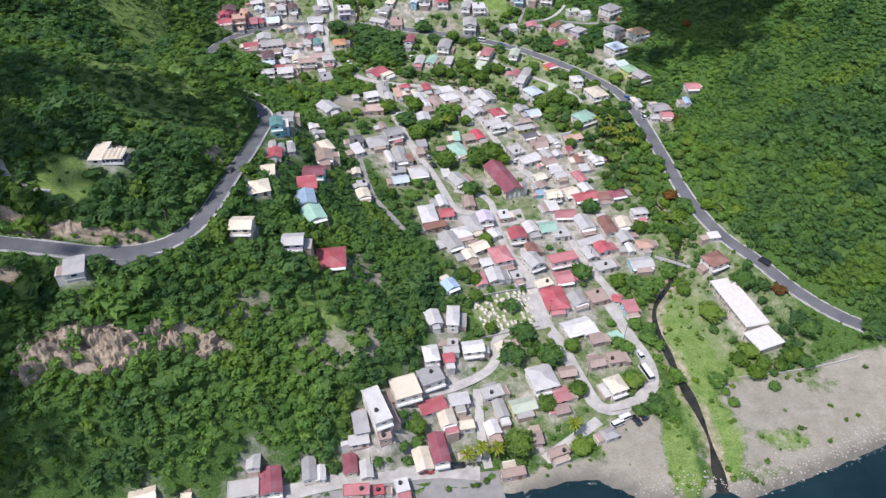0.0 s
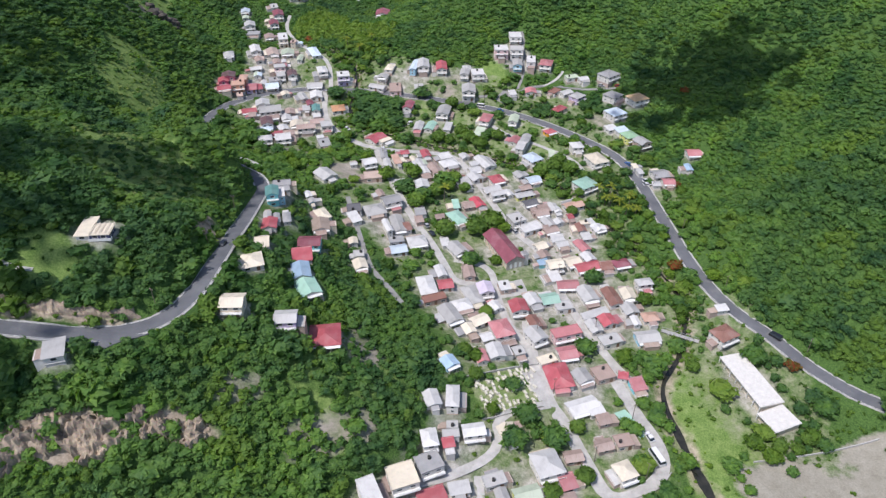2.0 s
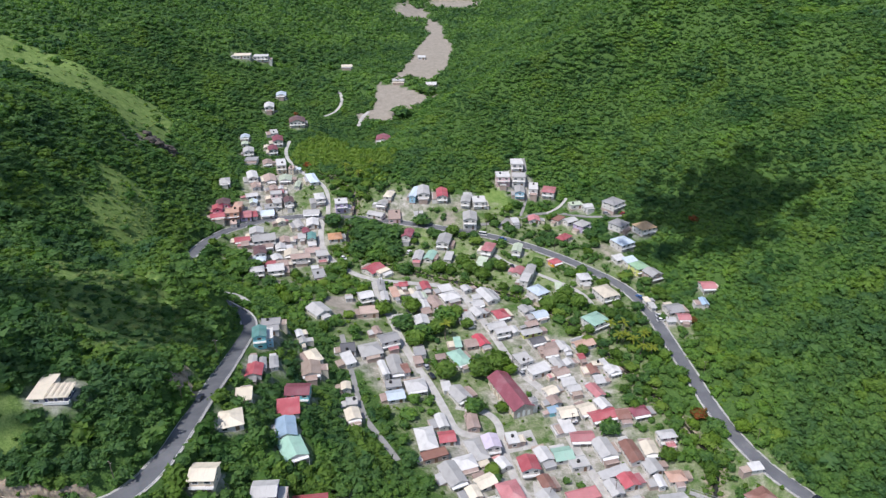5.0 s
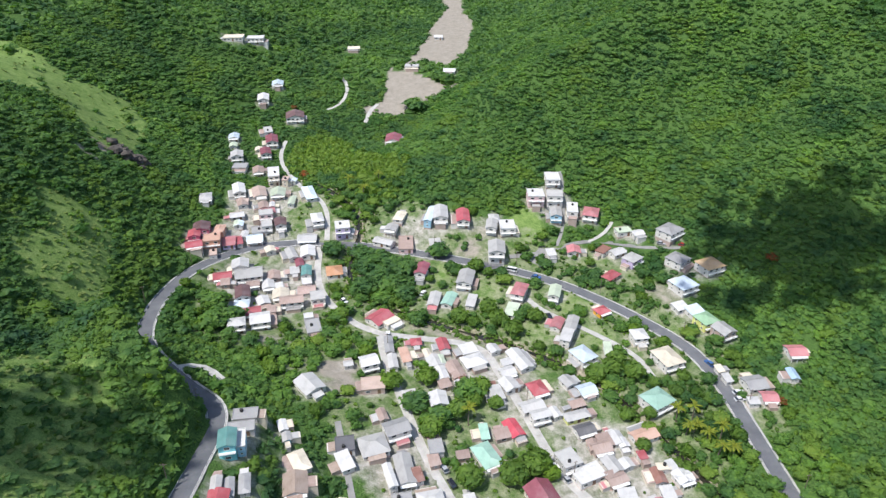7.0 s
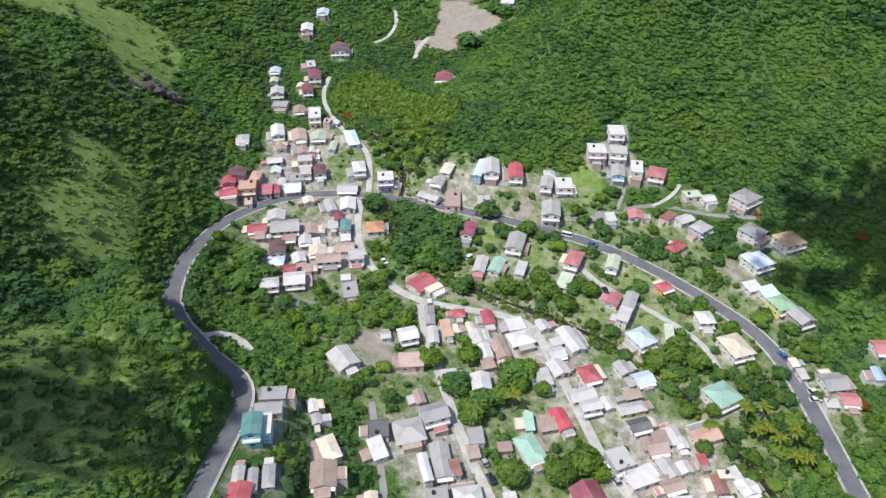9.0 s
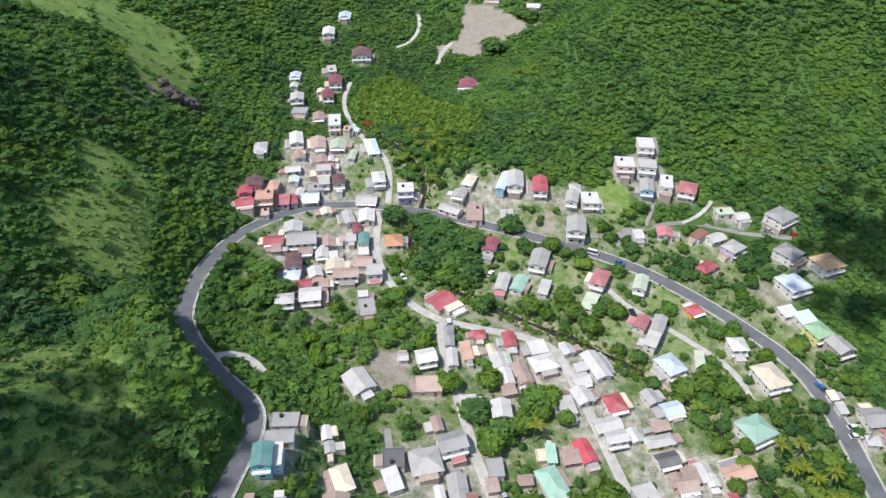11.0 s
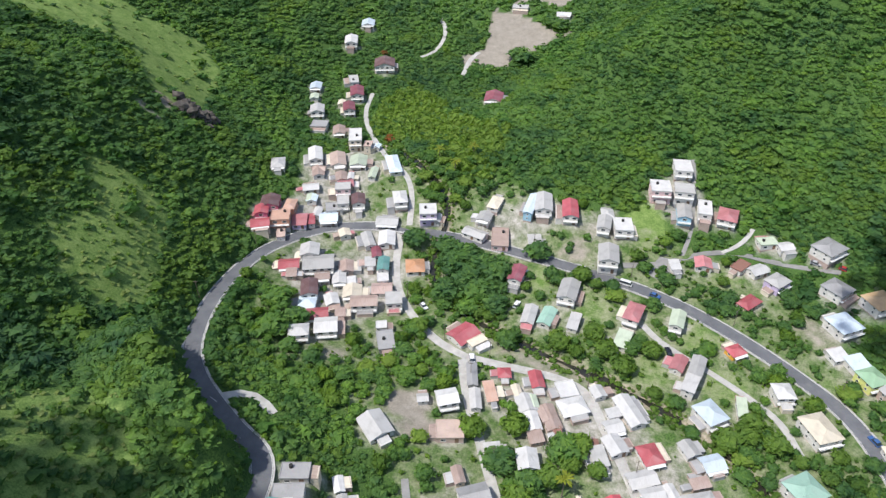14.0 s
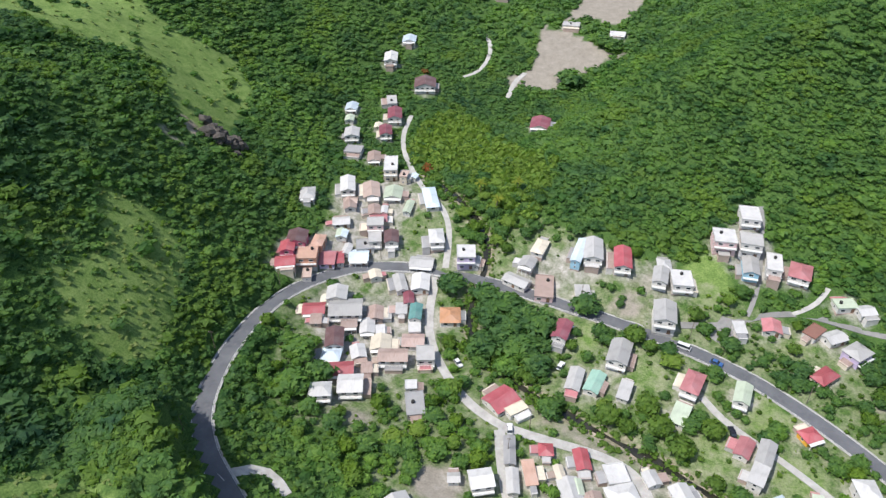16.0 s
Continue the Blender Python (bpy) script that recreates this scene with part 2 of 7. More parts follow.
def water_material(name, deep, shallow, rough, scale):
    m, n, l, s = material(name)
    p = world_place(n)
    a = noise_node(n, l, scale, 6, 0.6, p)
    r = ramp_node(n, [(0.35, deep), (0.7, shallow)])
    l.new(a.outputs["Fac"], r.inputs["Fac"])
    l.new(r.outputs["Color"], s.inputs["Base Color"])
    s.inputs["Roughness"].default_value = rough
    w = noise_node(n, l, 0.9, 5, 0.65, p)
    bump(n, l, w.outputs["Fac"], s, 0.4, 0.25)
    return m


TUFTS = foliage("grass_tufts", [(0.15, 0.215, 0.065), (0.19, 0.255, 0.085), (0.23, 0.285, 0.105), (0.17, 0.23, 0.06)], 0.25, 0.5, 0.25)
SEA = water_material("sea_water", (0.004, 0.016, 0.020), (0.009, 0.030, 0.034), 0.2, 0.05)
RIVER = water_material("river_water", (0.016, 0.017, 0.013), (0.045, 0.043, 0.032), 0.15, 0.3)


def ground_material():
    """Soil and scrub; the cover channels of the ground sheet blend in sand, grass, bare earth, rock and paved yards."""
    m, n, l, s = material("ground_cover")
    p = world_place(n)
    broad, mid, fine = noise_node(n, l, 0.03, 5, 0.65, p), noise_node(n, l, 0.25, 6, 0.7, p), noise_node(n, l, 1.8, 5, 0.7, p)

    def tone(source, low, high, a=0.35, b=0.65):
        r = ramp_node(n, [(a, low), (b, high)])
        l.new(source.outputs["Fac"], r.inputs["Fac"])
        return r.outputs["Color"]

    c = tone(fine, (0.032, 0.075, 0.018), (0.085, 0.155, 0.036))
    cover = n.new("ShaderNodeVertexColor")
    cover.layer_name = "cover"
    more = n.new("ShaderNodeVertexColor")
    more.layer_name = "cover_more"
    split, split2 = n.new("ShaderNodeSeparateColor"), n.new("ShaderNodeSeparateColor")
    l.new(cover.outputs["Color"], split.inputs["Color"])
    l.new(more.outputs["Color"], split2.inputs["Color"])

    def patchy(socket, width=0.5):
        """The cover's edge broken up by the middle noise."""
        a = n.new("ShaderNodeMath")
        a.operation = "ADD"
        l.new(socket, a.inputs[0])
        l.new(mid.outputs["Fac"], a.inputs[1])
        r = n.new("ShaderNodeMapRange")
        r.inputs["From Min"].default_value, r.inputs["From Max"].default_value = 1.0 - width / 2, 1.0 + width / 2
        l.new(a.outputs[0], r.inputs["Value"])
        return r.outputs["Result"]

    c = mixed(n, l, patchy(split.outputs[1]), c, mixed(n, l, 0.55, tone(fine, (0.075, 0.150, 0.030), (0.195, 0.290, 0.075)), tone(mid, (0.08, 0.150, 0.032), (0.235, 0.310, 0.10))))
    c = mixed(n, l, patchy(split.outputs[2]), c, tone(mid, (0.20, 0.18, 0.145), (0.36, 0.325, 0.275), 0.2, 0.8))
    c = mixed(n, l, patchy(split2.outputs[0]), c, tone(mid, (0.20, 0.16, 0.12), (0.44, 0.37, 0.29)))
    c = mixed(n, l, patchy(split2.outputs[1], 0.7), c, tone(mid, (0.20, 0.19, 0.155), (0.45, 0.43, 0.395)))
    c = mixed(n, l, patchy(split.outputs[0], 0.3), c, tone(mid, (0.225, 0.21, 0.165), (0.345, 0.325, 0.27), 0.25, 0.75))
    c = mixed(n, l, 0.42, c, tone(fine, (0.3, 0.3, 0.3), (0.75, 0.75, 0.75)), "SOFT_LIGHT")
    c = mixed(n, l, split2.outputs[2], c, (0.55, 0.56, 0.58), "MULTIPLY")
    l.new(c, s.inputs["Base Color"])
    s.inputs["Roughness"].default_value = 0.95
    s.inputs["Specular IOR Level"].default_value = 0.2
    bump(n, l, fine.outputs["Fac"], s, 0.6, 0.3)
    return m


GROUND = ground_material()

# ---------------------------------------------------------------- lie of the land
FLOOR_Y = [-3750.0, 75.0, 110.0, 115.0, 137.5, 187.5, 250.0, 287.5, 327.5, 362.5, 400.0, 437.5, 525.0, 562.5, 700.0, 875.0, 1125.0, 1375.0, 1875.0, 7500.0]
FLOOR_Z = [-6.2, 0.4, 0.9, 1.5, 3.8, 7.5, 10.0, 12.5, 15.6, 17.5, 19.4, 22.5, 30.0, 33.8, 45.0, 62.5, 93.8, 137.5, 225.0, 375.0]
FOOT_EAST = [(325.0, 75.0), (187.5, 125.0), (155.0, 168.8), (140.0, 200.0), (122.5, 250.0), (117.5, 300.0), (105.0, 356.2), (77.5, 402.5), (25.0, 422.5), (-22.5, 437.5), (-52.5, 481.2), (-60.0, 525.0), (-25.0, 568.8), (10.0, 650.0), (50.0, 775.0), (87.5, 900.0), (118.8, 1125.0), (150.0, 1875.0)]
FOOT_WEST = [(-162.5, 100.0), (-75.0, 110.0), (-7.5, 121.2), (7.5, 162.5), (-10.0, 206.2), (-27.5, 243.8), (-50.0, 281.2), (-75.0, 307.5), (-115.0, 327.5), (-123.8, 375.0), (-125.0, 412.5), (-135.0, 500.0), (-131.2, 562.5), (-87.5, 650.0), (-50.0, 775.0), (-12.5, 900.0), (18.8, 1125.0), (50.0, 1875.0)]
COAST_X = [-500.0, -187.5, -47.5, 6.2, 18.8, 27.5, 36.2, 46.2, 56.2, 62.5, 81.2, 90.0, 107.5, 123.8, 138.8, 212.5, 375.0, 1250.0]
COAST_Y = [25.0, 75.0, 102.5, 105.0, 107.5, 112.5, 115.6, 116.2, 111.2, 107.5, 108.8, 110.0, 116.2, 122.5, 128.8, 150.0, 156.2, 156.2]
HILLS = []


def hill(x, y, reach, rise):
    HILLS.append((x, y, reach, rise))


hill(-188, 119, 56, -2.4)
hill(-188, 175, 56, 12.9)
hill(-188, 231, 56, 4.0)
hill(-188, 288, 56, -8.9)
hill(-188, 344, 56, 35.4)
hill(-188, 400, 56, 7.8)
hill(-188, 456, 56, 1.5)
hill(-188, 512, 56, -6.8)
hill(-131, 119, 56, 8.5)
hill(-131, 175, 56, 10.5)
hill(-131, 288, 56, 2.6)
hill(-131, 344, 56, -25.9)
hill(-131, 400, 56, -11.9)
hill(-131, 456, 56, -4.8)
hill(-131, 512, 56, -11.8)
hill(-75, 119, 56, -8.2)
hill(-75, 175, 56, 21.4)
hill(-75, 231, 56, -23.9)
hill(-75, 288, 56, 26.8)
hill(-75, 344, 56, -9.4)
hill(-75, 400, 56, 6.8)
hill(-75, 456, 56, 5.9)
hill(-19, 119, 56, -13.2)
hill(-19, 175, 56, 18.0)
hill(-19, 231, 56, -10.1)
hill(-19, 288, 56, -6.4)
hill(-19, 344, 56, 1.5)
hill(-19, 400, 56, -17.9)
hill(-19, 456, 56, 18.9)
hill(-19, 512, 56, -29.4)
hill(38, 400, 56, -2.2)
hill(38, 456, 56, 19.5)
hill(38, 512, 56, 10.1)
hill(38, 250, 56, 3.1)
hill(38, 312, 56, 2.6)
hill(38, 138, 56, -5.5)
hill(38, 194, 56, -4.1)
hill(94, 456, 56, -28.2)
hill(94, 512, 56, 7.1)
hill(94, 250, 56, -9.0)
hill(94, 312, 56, -1.0)
hill(94, 138, 56, 9.1)
hill(94, 194, 56, -6.4)
hill(150, 400, 56, 10.8)
hill(150, 456, 56, 17.5)
hill(150, 512, 56, -18.2)
hill(150, 250, 56, 24.8)
hill(150, 312, 56, -18.6)
hill(150, 138, 56, -12.5)
hill(150, 194, 56, -12.8)
hill(-312, 200, 138, 60.8)
hill(-312, 375, 138, 11.8)
hill(-312, 562, 138, 36.5)
hill(162, 600, 138, 19.4)
hill(288, 438, 138, -31.0)
hill(288, 250, 138, 38.6)
hill(75, 700, 125, -3.9)
hill(312, 750, 175, 17.6)

# roads and paths, as lines on the plan
MAIN_ROAD = [(237.5, 125.0), (175.0, 156.2), (146.2, 172.5), (134.6, 183.5), (127.1, 193.5), (121.6, 203.8), (110.8, 217.5), (103.2, 239.9), (100.4, 267.5), (98.4, 296.0), (96.8, 312.9), (91.0, 334.6), (74.2, 352.9), (58.1, 367.2), (39.8, 379.6), (16.1, 388.4), (-2.2, 393.0), (-25.0, 398.8), (-41.5, 402.6), (-56.1, 405.2), (-76.0, 408.0), (-97.2, 404.8), (-109.1, 396.0), (-118.8, 381.6), (-123.4, 363.5), (-123.2, 337.3), (-117.2, 313.5), (-108.0, 299.5), (-98.0, 290.4), (-88.8, 283.2), (-81.5, 279.6), (-77.6, 273.5), (-76.4, 264.8), (-76.3, 252.0), (-75.4, 235.5), (-74.0, 212.1), (-71.9, 181.2), (-75.8, 167.6), (-82.8, 159.0), (-95.5, 153.1), (-110.6, 150.4), (-125.5, 148.2), (-140.0, 146.2), (-187.5, 156.2), (-250.0, 150.0)]
STREETS = [
    ([(-34.1, 340.0), (-30.8, 323.4), (-25.6, 309.6), (-20.4, 295.5), (-15.2, 282.0), (-9.6, 270.1), (-4.5, 261.8), (2.6, 243.2), (4.8, 235.6), (20.1, 234.1)], 1.6),
    ([(-34.4, 341.8), (-22.4, 340.0), (-1.0, 337.6), (8.5, 332.2), (12.4, 321.1), (18.6, 306.2), (25.1, 289.0), (31.8, 272.0), (43.2, 259.2), (47.0, 235.6), (52.8, 217.4), (60.8, 196.1), (66.2, 186.6)], 1.7),
    ([(5.0, 251.0), (21.1, 248.1), (21.9, 227.5), (25.6, 209.1), (32.6, 198.8), (34.2, 188.8)], 1.5),
    ([(-69.4, 405.8), (-68.1, 386.2), (-63.4, 371.4), (-52.6, 355.8), (-41.6, 345.5), (-29.0, 340.1)], 1.6),
    ([(27.9, 366.6), (34.0, 358.1), (48.0, 348.0), (60.9, 337.0), (68.5, 329.2), (71.9, 316.5)], 1.2),
    ([(32.9, 214.1), (32.1, 193.8), (36.2, 173.0), (40.5, 165.9), (46.0, 148.8), (50.6, 137.1), (63.4, 142.1), (70.2, 149.5), (70.4, 159.0), (65.5, 171.5), (59.0, 193.5)], 2.2),
    ([(36.2, 173.0), (16.8, 166.5), (19.0, 153.2), (2.9, 143.2), (-7.9, 139.5)], 1.7),
    ([(11.1, 144.2), (11.5, 129.4), (13.8, 119.1)], 1.4),
    ([(-61.4, 106.9), (-42.6, 109.8), (-20.5, 114.5), (-0.6, 118.1), (11.1, 117.6)], 2.4),
    ([(31.1, 121.9), (49.4, 135.1)], 1.8),
    ([(-43.4, 287.0), (-36.0, 261.9), (-29.1, 237.0), (-21.5, 226.4), (-15.4, 216.1)], 1.05),
    ([(-66.5, 408.5), (-68.6, 428.0), (-75.4, 442.0), (-85.4, 451.0), (-103.0, 482.6), (-110.2, 505.0), (-110.4, 524.0)], 1.2),
    ([(21.5, 395.1), (36.6, 397.4), (50.1, 405.4), (65.8, 410.0), (84.0, 404.8), (101.5, 397.8)], 1.5),
    ([(-99.5, 292.0), (-97.0, 296.5), (-93.0, 299.6), (-88.0, 298.6), (-83.5, 295.0)], 1.5),
    ([(44.6, 403.5), (47.4, 411.0), (49.7, 420.0), (50.3, 430.0), (50.8, 440.0), (50.0, 447.0)], 0.8),
    ([(-86.1, 607.8), (-80.6, 597.6), (-80.2, 583.0), (-84.2, 570.4), (-90.8, 565.2)], 1.2),
    ([(-57.8, 577.8), (-62.8, 568.2), (-64.0, 554.1)], 1.4),
    ([(-134.0, 180.0), (-128.5, 172.0), (-125.0, 166.5), (-119.0, 164.5), (-113.5, 165.8)], 0.9),
    ([(60.5, 408.2), (66.0, 411.4), (70.2, 415.0), (73.6, 420.4)], 0.9)
]
RIVER_LINE = [(81.9, 108.5), (82.6, 121.0), (82.9, 131.0), (81.8, 141.3), (79.3, 153.0), (78.0, 165.2), (76.6, 176.0), (77.8, 184.5), (82.0, 190.5), (88.3, 198.3), (93.0, 211.5), (97.0, 226.0), (84.5, 256.2), (72.5, 281.2), (60.0, 303.8), (42.5, 322.5), (19.9, 336.2), (3.4, 343.9), (-14.4, 352.0), (-31.5, 360.9), (-46.2, 373.9), (-54.2, 387.8), (-51.6, 402.4), (-51.0, 420.5), (-61.5, 439.5), (-73.5, 452.5), (-88.0, 466.0)]


def side(line, x, y):
    """Distance to a line on the plan, positive on the right of it."""
    best, sign = np.full(np.shape(x), 1e9), np.zeros(np.shape(x))
    for (ax, ay), (bx, by) in zip(line, line[1:]):
        dx, dy = bx - ax, by - ay
        t = np.clip(((x - ax) * dx + (y - ay) * dy) / (dx * dx + dy * dy), 0, 1)
        ex, ey = x - ax - t * dx, y - ay - t * dy
        d = np.hypot(ex, ey)
        near = d < best - 1e-9
        best, sign = np.where(near, d, best), np.where(near, np.where(ex * dy - ey * dx > 0, 1.0, -1.0), sign)
    return best * sign


def swell(d):
    return np.where(d > 0, np.sqrt(np.maximum(d, 0) ** 2 + 56) - 7.5, 0.0)


def lie(x, y):
    """The land's height before roads are cut into it."""
    x, y = np.asarray(x, float), np.asarray(y, float)
    east, west = swell(side(FOOT_EAST, x, y)), swell(-side(FOOT_WEST, x, y))
    z = np.interp(y, FLOOR_Y, FLOOR_Z) + 0.339 * east + 0.243 * np.minimum(east, 150) ** 2 / 125 + 0.327 * west + -0.074 * np.minimum(west, 150) ** 2 / 125
    for hx, hy, reach, rise in HILLS:
        z = z + rise * np.exp(-((x - hx) ** 2 + (y - hy) ** 2) / (2 * reach * reach))
    d = y - np.interp(x, COAST_X, COAST_Y)
    return np.where(d < 0, np.maximum(0.12 * d, -25), np.minimum(z, 0.14 * d + 0.06 * d * d))


def dense(line, step=3.0):
    """A line on the plan, rounded and cut into short steps."""
    p = np.array(line, float)
    for _ in range(3):
        q = np.empty((2 * len(p) - 2, 2))
        q[0::2], q[1::2] = 0.75 * p[:-1] + 0.25 * p[1:], 0.25 * p[:-1] + 0.75 * p[1:]
        p = np.vstack([p[:1], q, p[-1:]])
    s = np.concatenate([[0], np.cumsum(np.hypot(*np.diff(p, axis=0).T))])
    k = np.linspace(0, s[-1], max(3, int(s[-1] / step)))
    return np.column_stack([np.interp(k, s, p[:, 0]), np.interp(k, s, p[:, 1])])


def graded(line, smooth=5):
    """A road's line with its smoothed heights."""
    p = dense(line)
    z = lie(p[:, 0], p[:, 1])
    for _ in range(smooth):
        z[1:-1] = (z[:-2] + 2 * z[1:-1] + z[2:]) / 4
    return np.column_stack([p, z])


ROAD_LINES = [(graded(MAIN_ROAD, 12), 2.9)] + [(graded(p), w) for p, w in STREETS]
RIVER_BED = graded(RIVER_LINE, 10)


def nearest_on(line, x, y):
    """For each place: distance to the line and the line's height there."""
    best, z = np.full(x.shape, 1e9), np.zeros(x.shape)
    box = (x > line[:, 0].min() - 20) & (x < line[:, 0].max() + 20) & (y > line[:, 1].min() - 20) & (y < line[:, 1].max() + 20)
    bx, by, bb, bz = x[box], y[box], best[box], z[box]
    for a, b in zip(line, line[1:]):
        dx, dy = b[0] - a[0], b[1] - a[1]
        t = np.clip(((bx - a[0]) * dx + (by - a[1]) * dy) / (dx * dx + dy * dy + 1e-9), 0, 1)
        d = np.hypot(bx - a[0] - t * dx, by - a[1] - t * dy)
        m = d < bb
        bb, bz = np.where(m, d, bb), np.where(m, a[2] + t * (b[2] - a[2]), bz)
    best[box], z[box] = bb, bz
    return best, z


def stretch(inner, far, step, growth):
    """Grid lines: even inside, wider and wider out to the horizon."""
    a = [inner[1]]
    s = step
    while a[-1] < far[1]:
        s *= growth
        a.append(a[-1] + s)
    b, s = [inner[0]], step
    while b[-1] > far[0]:
        s *= growth
        b.append(b[-1] - s)
    return np.array(b[:0:-1] + list(np.arange(inner[0], inner[1], step)) + a)


GX = stretch((-216, 216), (-4200, 4200), 3.2, 1.09)
GY = stretch((84, 600), (-4000, 4800), 3.2, 1.09)
XX, YY = np.meshgrid(GX, GY)
ZZ = lie(XX, YY)
rough = np.array([noise.fractal((x * 0.02, y * 0.02, 3.0), 1.0, 2.0, 5) for x, y in zip(XX.ravel(), YY.ravel())]).reshape(XX.shape)
valley = np.minimum(-side(FOOT_EAST, XX, YY), side(FOOT_WEST, XX, YY))
ZZ += np.where(ZZ > 0.5, rough * np.clip((-valley - 4) / 25, 0.05, 1) * 5.5, 0)
# the steep bank above the road bend
for bx, by, reach, rise in ((-117, 296, 9, 15), (-107, 284, 8, 15), (-97, 275, 7, 12), (-89, 269, 5, 8)):
    ZZ += rise * np.exp(-((XX - bx) ** 2 + (YY - by) ** 2) / (2 * reach ** 2))
for line, half in ROAD_LINES:
    d, z = nearest_on(line, XX, YY)
    k = np.clip((half + 4.5 - d) / 3.5, 0, 1)
    ZZ = ZZ * (1 - k) + (z - 0.12) * k
d, z = nearest_on(RIVER_BED, XX, YY)
k = np.clip((5.5 - d) / 3.5, 0, 1)
ZZ = np.where(d < 6, ZZ * (1 - k) + (np.minimum(z, ZZ) - 1.0) * k, ZZ)


def ground(x, y):
    """The finished land's height at a place."""
    i, j = np.clip(np.searchsorted(GX, x) - 1, 0, len(GX) - 2), np.clip(np.searchsorted(GY, y) - 1, 0, len(GY) - 2)
    u, v = (x - GX[i]) / (GX[i + 1] - GX[i]), (y - GY[j]) / (GY[j + 1] - GY[j])
    return (ZZ[j, i] * (1 - u) + ZZ[j, i + 1] * u) * (1 - v) + (ZZ[j + 1, i] * (1 - u) + ZZ[j + 1, i + 1] * u) * v


def oval(x, y, cx, cy, rx, ry, turn=0.0, much=1.0, soft=0.45):
    """Full inside an oval patch of ground, 0 outside, soft between."""
    c, s = math.cos(radians(turn)), math.sin(radians(turn))
    u, v = ((x - cx) * c + (y - cy) * s) / rx, (-(x - cx) * s + (y - cy) * c) / ry
    return much * np.clip((1 + soft / 2 - np.hypot(u, v)) / soft, 0, 1)


# ---------------------------------------------------------------- helpers for meshes
def mesh_of(name, verts, faces, materials, slots=None, smooth=False):
    me = bpy.data.meshes.new(name)
    me.from_pydata([tuple(v) for v in verts], [], faces)
    for m in materials:
        me.materials.append(m)
    if slots is not None:
        me.polygons.foreach_set("material_index", slots)
    if smooth:
        me.polygons.foreach_set("use_smooth", [True] * len(me.polygons))
    me.update()
    return me


def array_mesh(name, verts, faces, mat, smooth=False):
    """A large mesh from arrays: verts (n, 3), faces (m, k)."""
    me = bpy.data.meshes.new(name)
    k = faces.shape[1]
    me.vertices.add(len(verts))
    me.vertices.foreach_set("co", verts.astype(np.float32).ravel())
    me.loops.add(faces.size)
    me.loops.foreach_set("vertex_index", faces.astype(np.int32).ravel())
    me.polygons.add(len(faces))
    me.polygons.foreach_set("loop_start", np.arange(0, faces.size, k, dtype=np.int32))
    me.materials.append(mat)
    me.update(calc_edges=True)
    me.polygons.foreach_set("use_smooth", np.full(len(faces), smooth))
    return me


def part(name, me, parent, label="", m=None):
    """Links a mesh as one part under a thing or under a part."""
    ob = new(name, me)
    ob.parent = parent
    if m is not None:
        ob.matrix_local = m
    return tagged(ob, label) if label else ob


def thing(name, x, y, z, turn=0.0, label="", category="", group="", kind=""):
    ob = new(name)
    ob.empty_display_size = 0.5
    ob.matrix_world = pose(x, y, z, 0, 0, turn)
    return tagged(ob, label, category, group, kind)


class Shape:
    """Collects boxes and polygons into one mesh."""

    def __init__(self):
        self.v, self.f, self.s = [], [], []

    def poly(self, pts, slot=0):
        k = len(self.v)
        self.v += [tuple(p) for p in pts]
        self.f.append(tuple(range(k, k + len(pts))))
        self.s.append(slot)

    def box(self, x0, x1, y0, y1, z0, z1, slot=0):
        k = len(self.v)
        self.v += [(x, y, z) for z in (z0, z1) for x, y in ((x0, y0), (x1, y0), (x1, y1), (x0, y1))]
        for f in ((0, 3, 2, 1), (4, 5, 6, 7), (0, 1, 5, 4), (1, 2, 6, 5), (2, 3, 7, 6), (3, 0, 4, 7)):
            self.f.append(tuple(k + i for i in f))
            self.s.append(slot)

    def tube(self, path, radii, sides=7, slot=0):
        k = len(self.v)
        for (x, y, z), r in zip(path, radii):
            for i in range(sides):
                a = 2 * math.pi * i / sides
                self.v.append((x + r * math.cos(a), y + r * math.sin(a), z))
        for j in range(len(path) - 1):
            for i in range(sides):
                a, b = k + j * sides + i, k + j * sides + (i + 1) % sides
                self.f.append((a, b, b + sides, a + sides))
                self.s.append(slot)
        self.f.append(tuple(k + (len(path) - 1) * sides + i for i in range(sides)))
        self.s.append(slot)

    def mesh(self, name, *materials, smooth=False):
        return mesh_of(name, self.v, self.f, materials, self.s, smooth)


PLAN = []


def house(x, y, w, d, turn, storeys, roof, form, wall):
    PLAN.append((x, y, w, d, turn, storeys, roof, form, wall))


house(2.5, 184.2, 5.5, 5.6, 31, 1, "b", "g", "b")
house(-3.3, 166.7, 5.3, 7.0, 16, 1, "w", "g", "w")
house(3.4, 167.8, 4.5, 9.4, -2, 2, "w", "h", "w")
house(3.2, 158.9, 4.1, 3.5, -0, 1, "lg", "f", "w")
house(-3.9, 152.1, 5.2, 7.0, 11, 2, "w", "h", "w")
house(1.9, 151.9, 4.0, 3.8, 11, 1, "r", "s", "w")
house(2.7, 155.5, 5.8, 3.7, 6, 1, "lg", "f", "w")
house(9.9, 156.7, 7.4, 5.3, 9, 2, "w", "g", "w")
house(21.0, 158.6, 6.1, 6.4, 20, 1, "c", "g", "w")
house(40.6, 184.3, 8.9, 12.0, 10, 1, "r", "h", "w")
house(45.4, 196.1, 7.3, 6.6, 12, 1, "pk", "g", "w")
house(37.4, 191.3, 7.1, 4.6, 22, 1, "c", "f", "w")
house(34.6, 202.6, 6.7, 7.8, 28, 2, "lg", "g", "w")
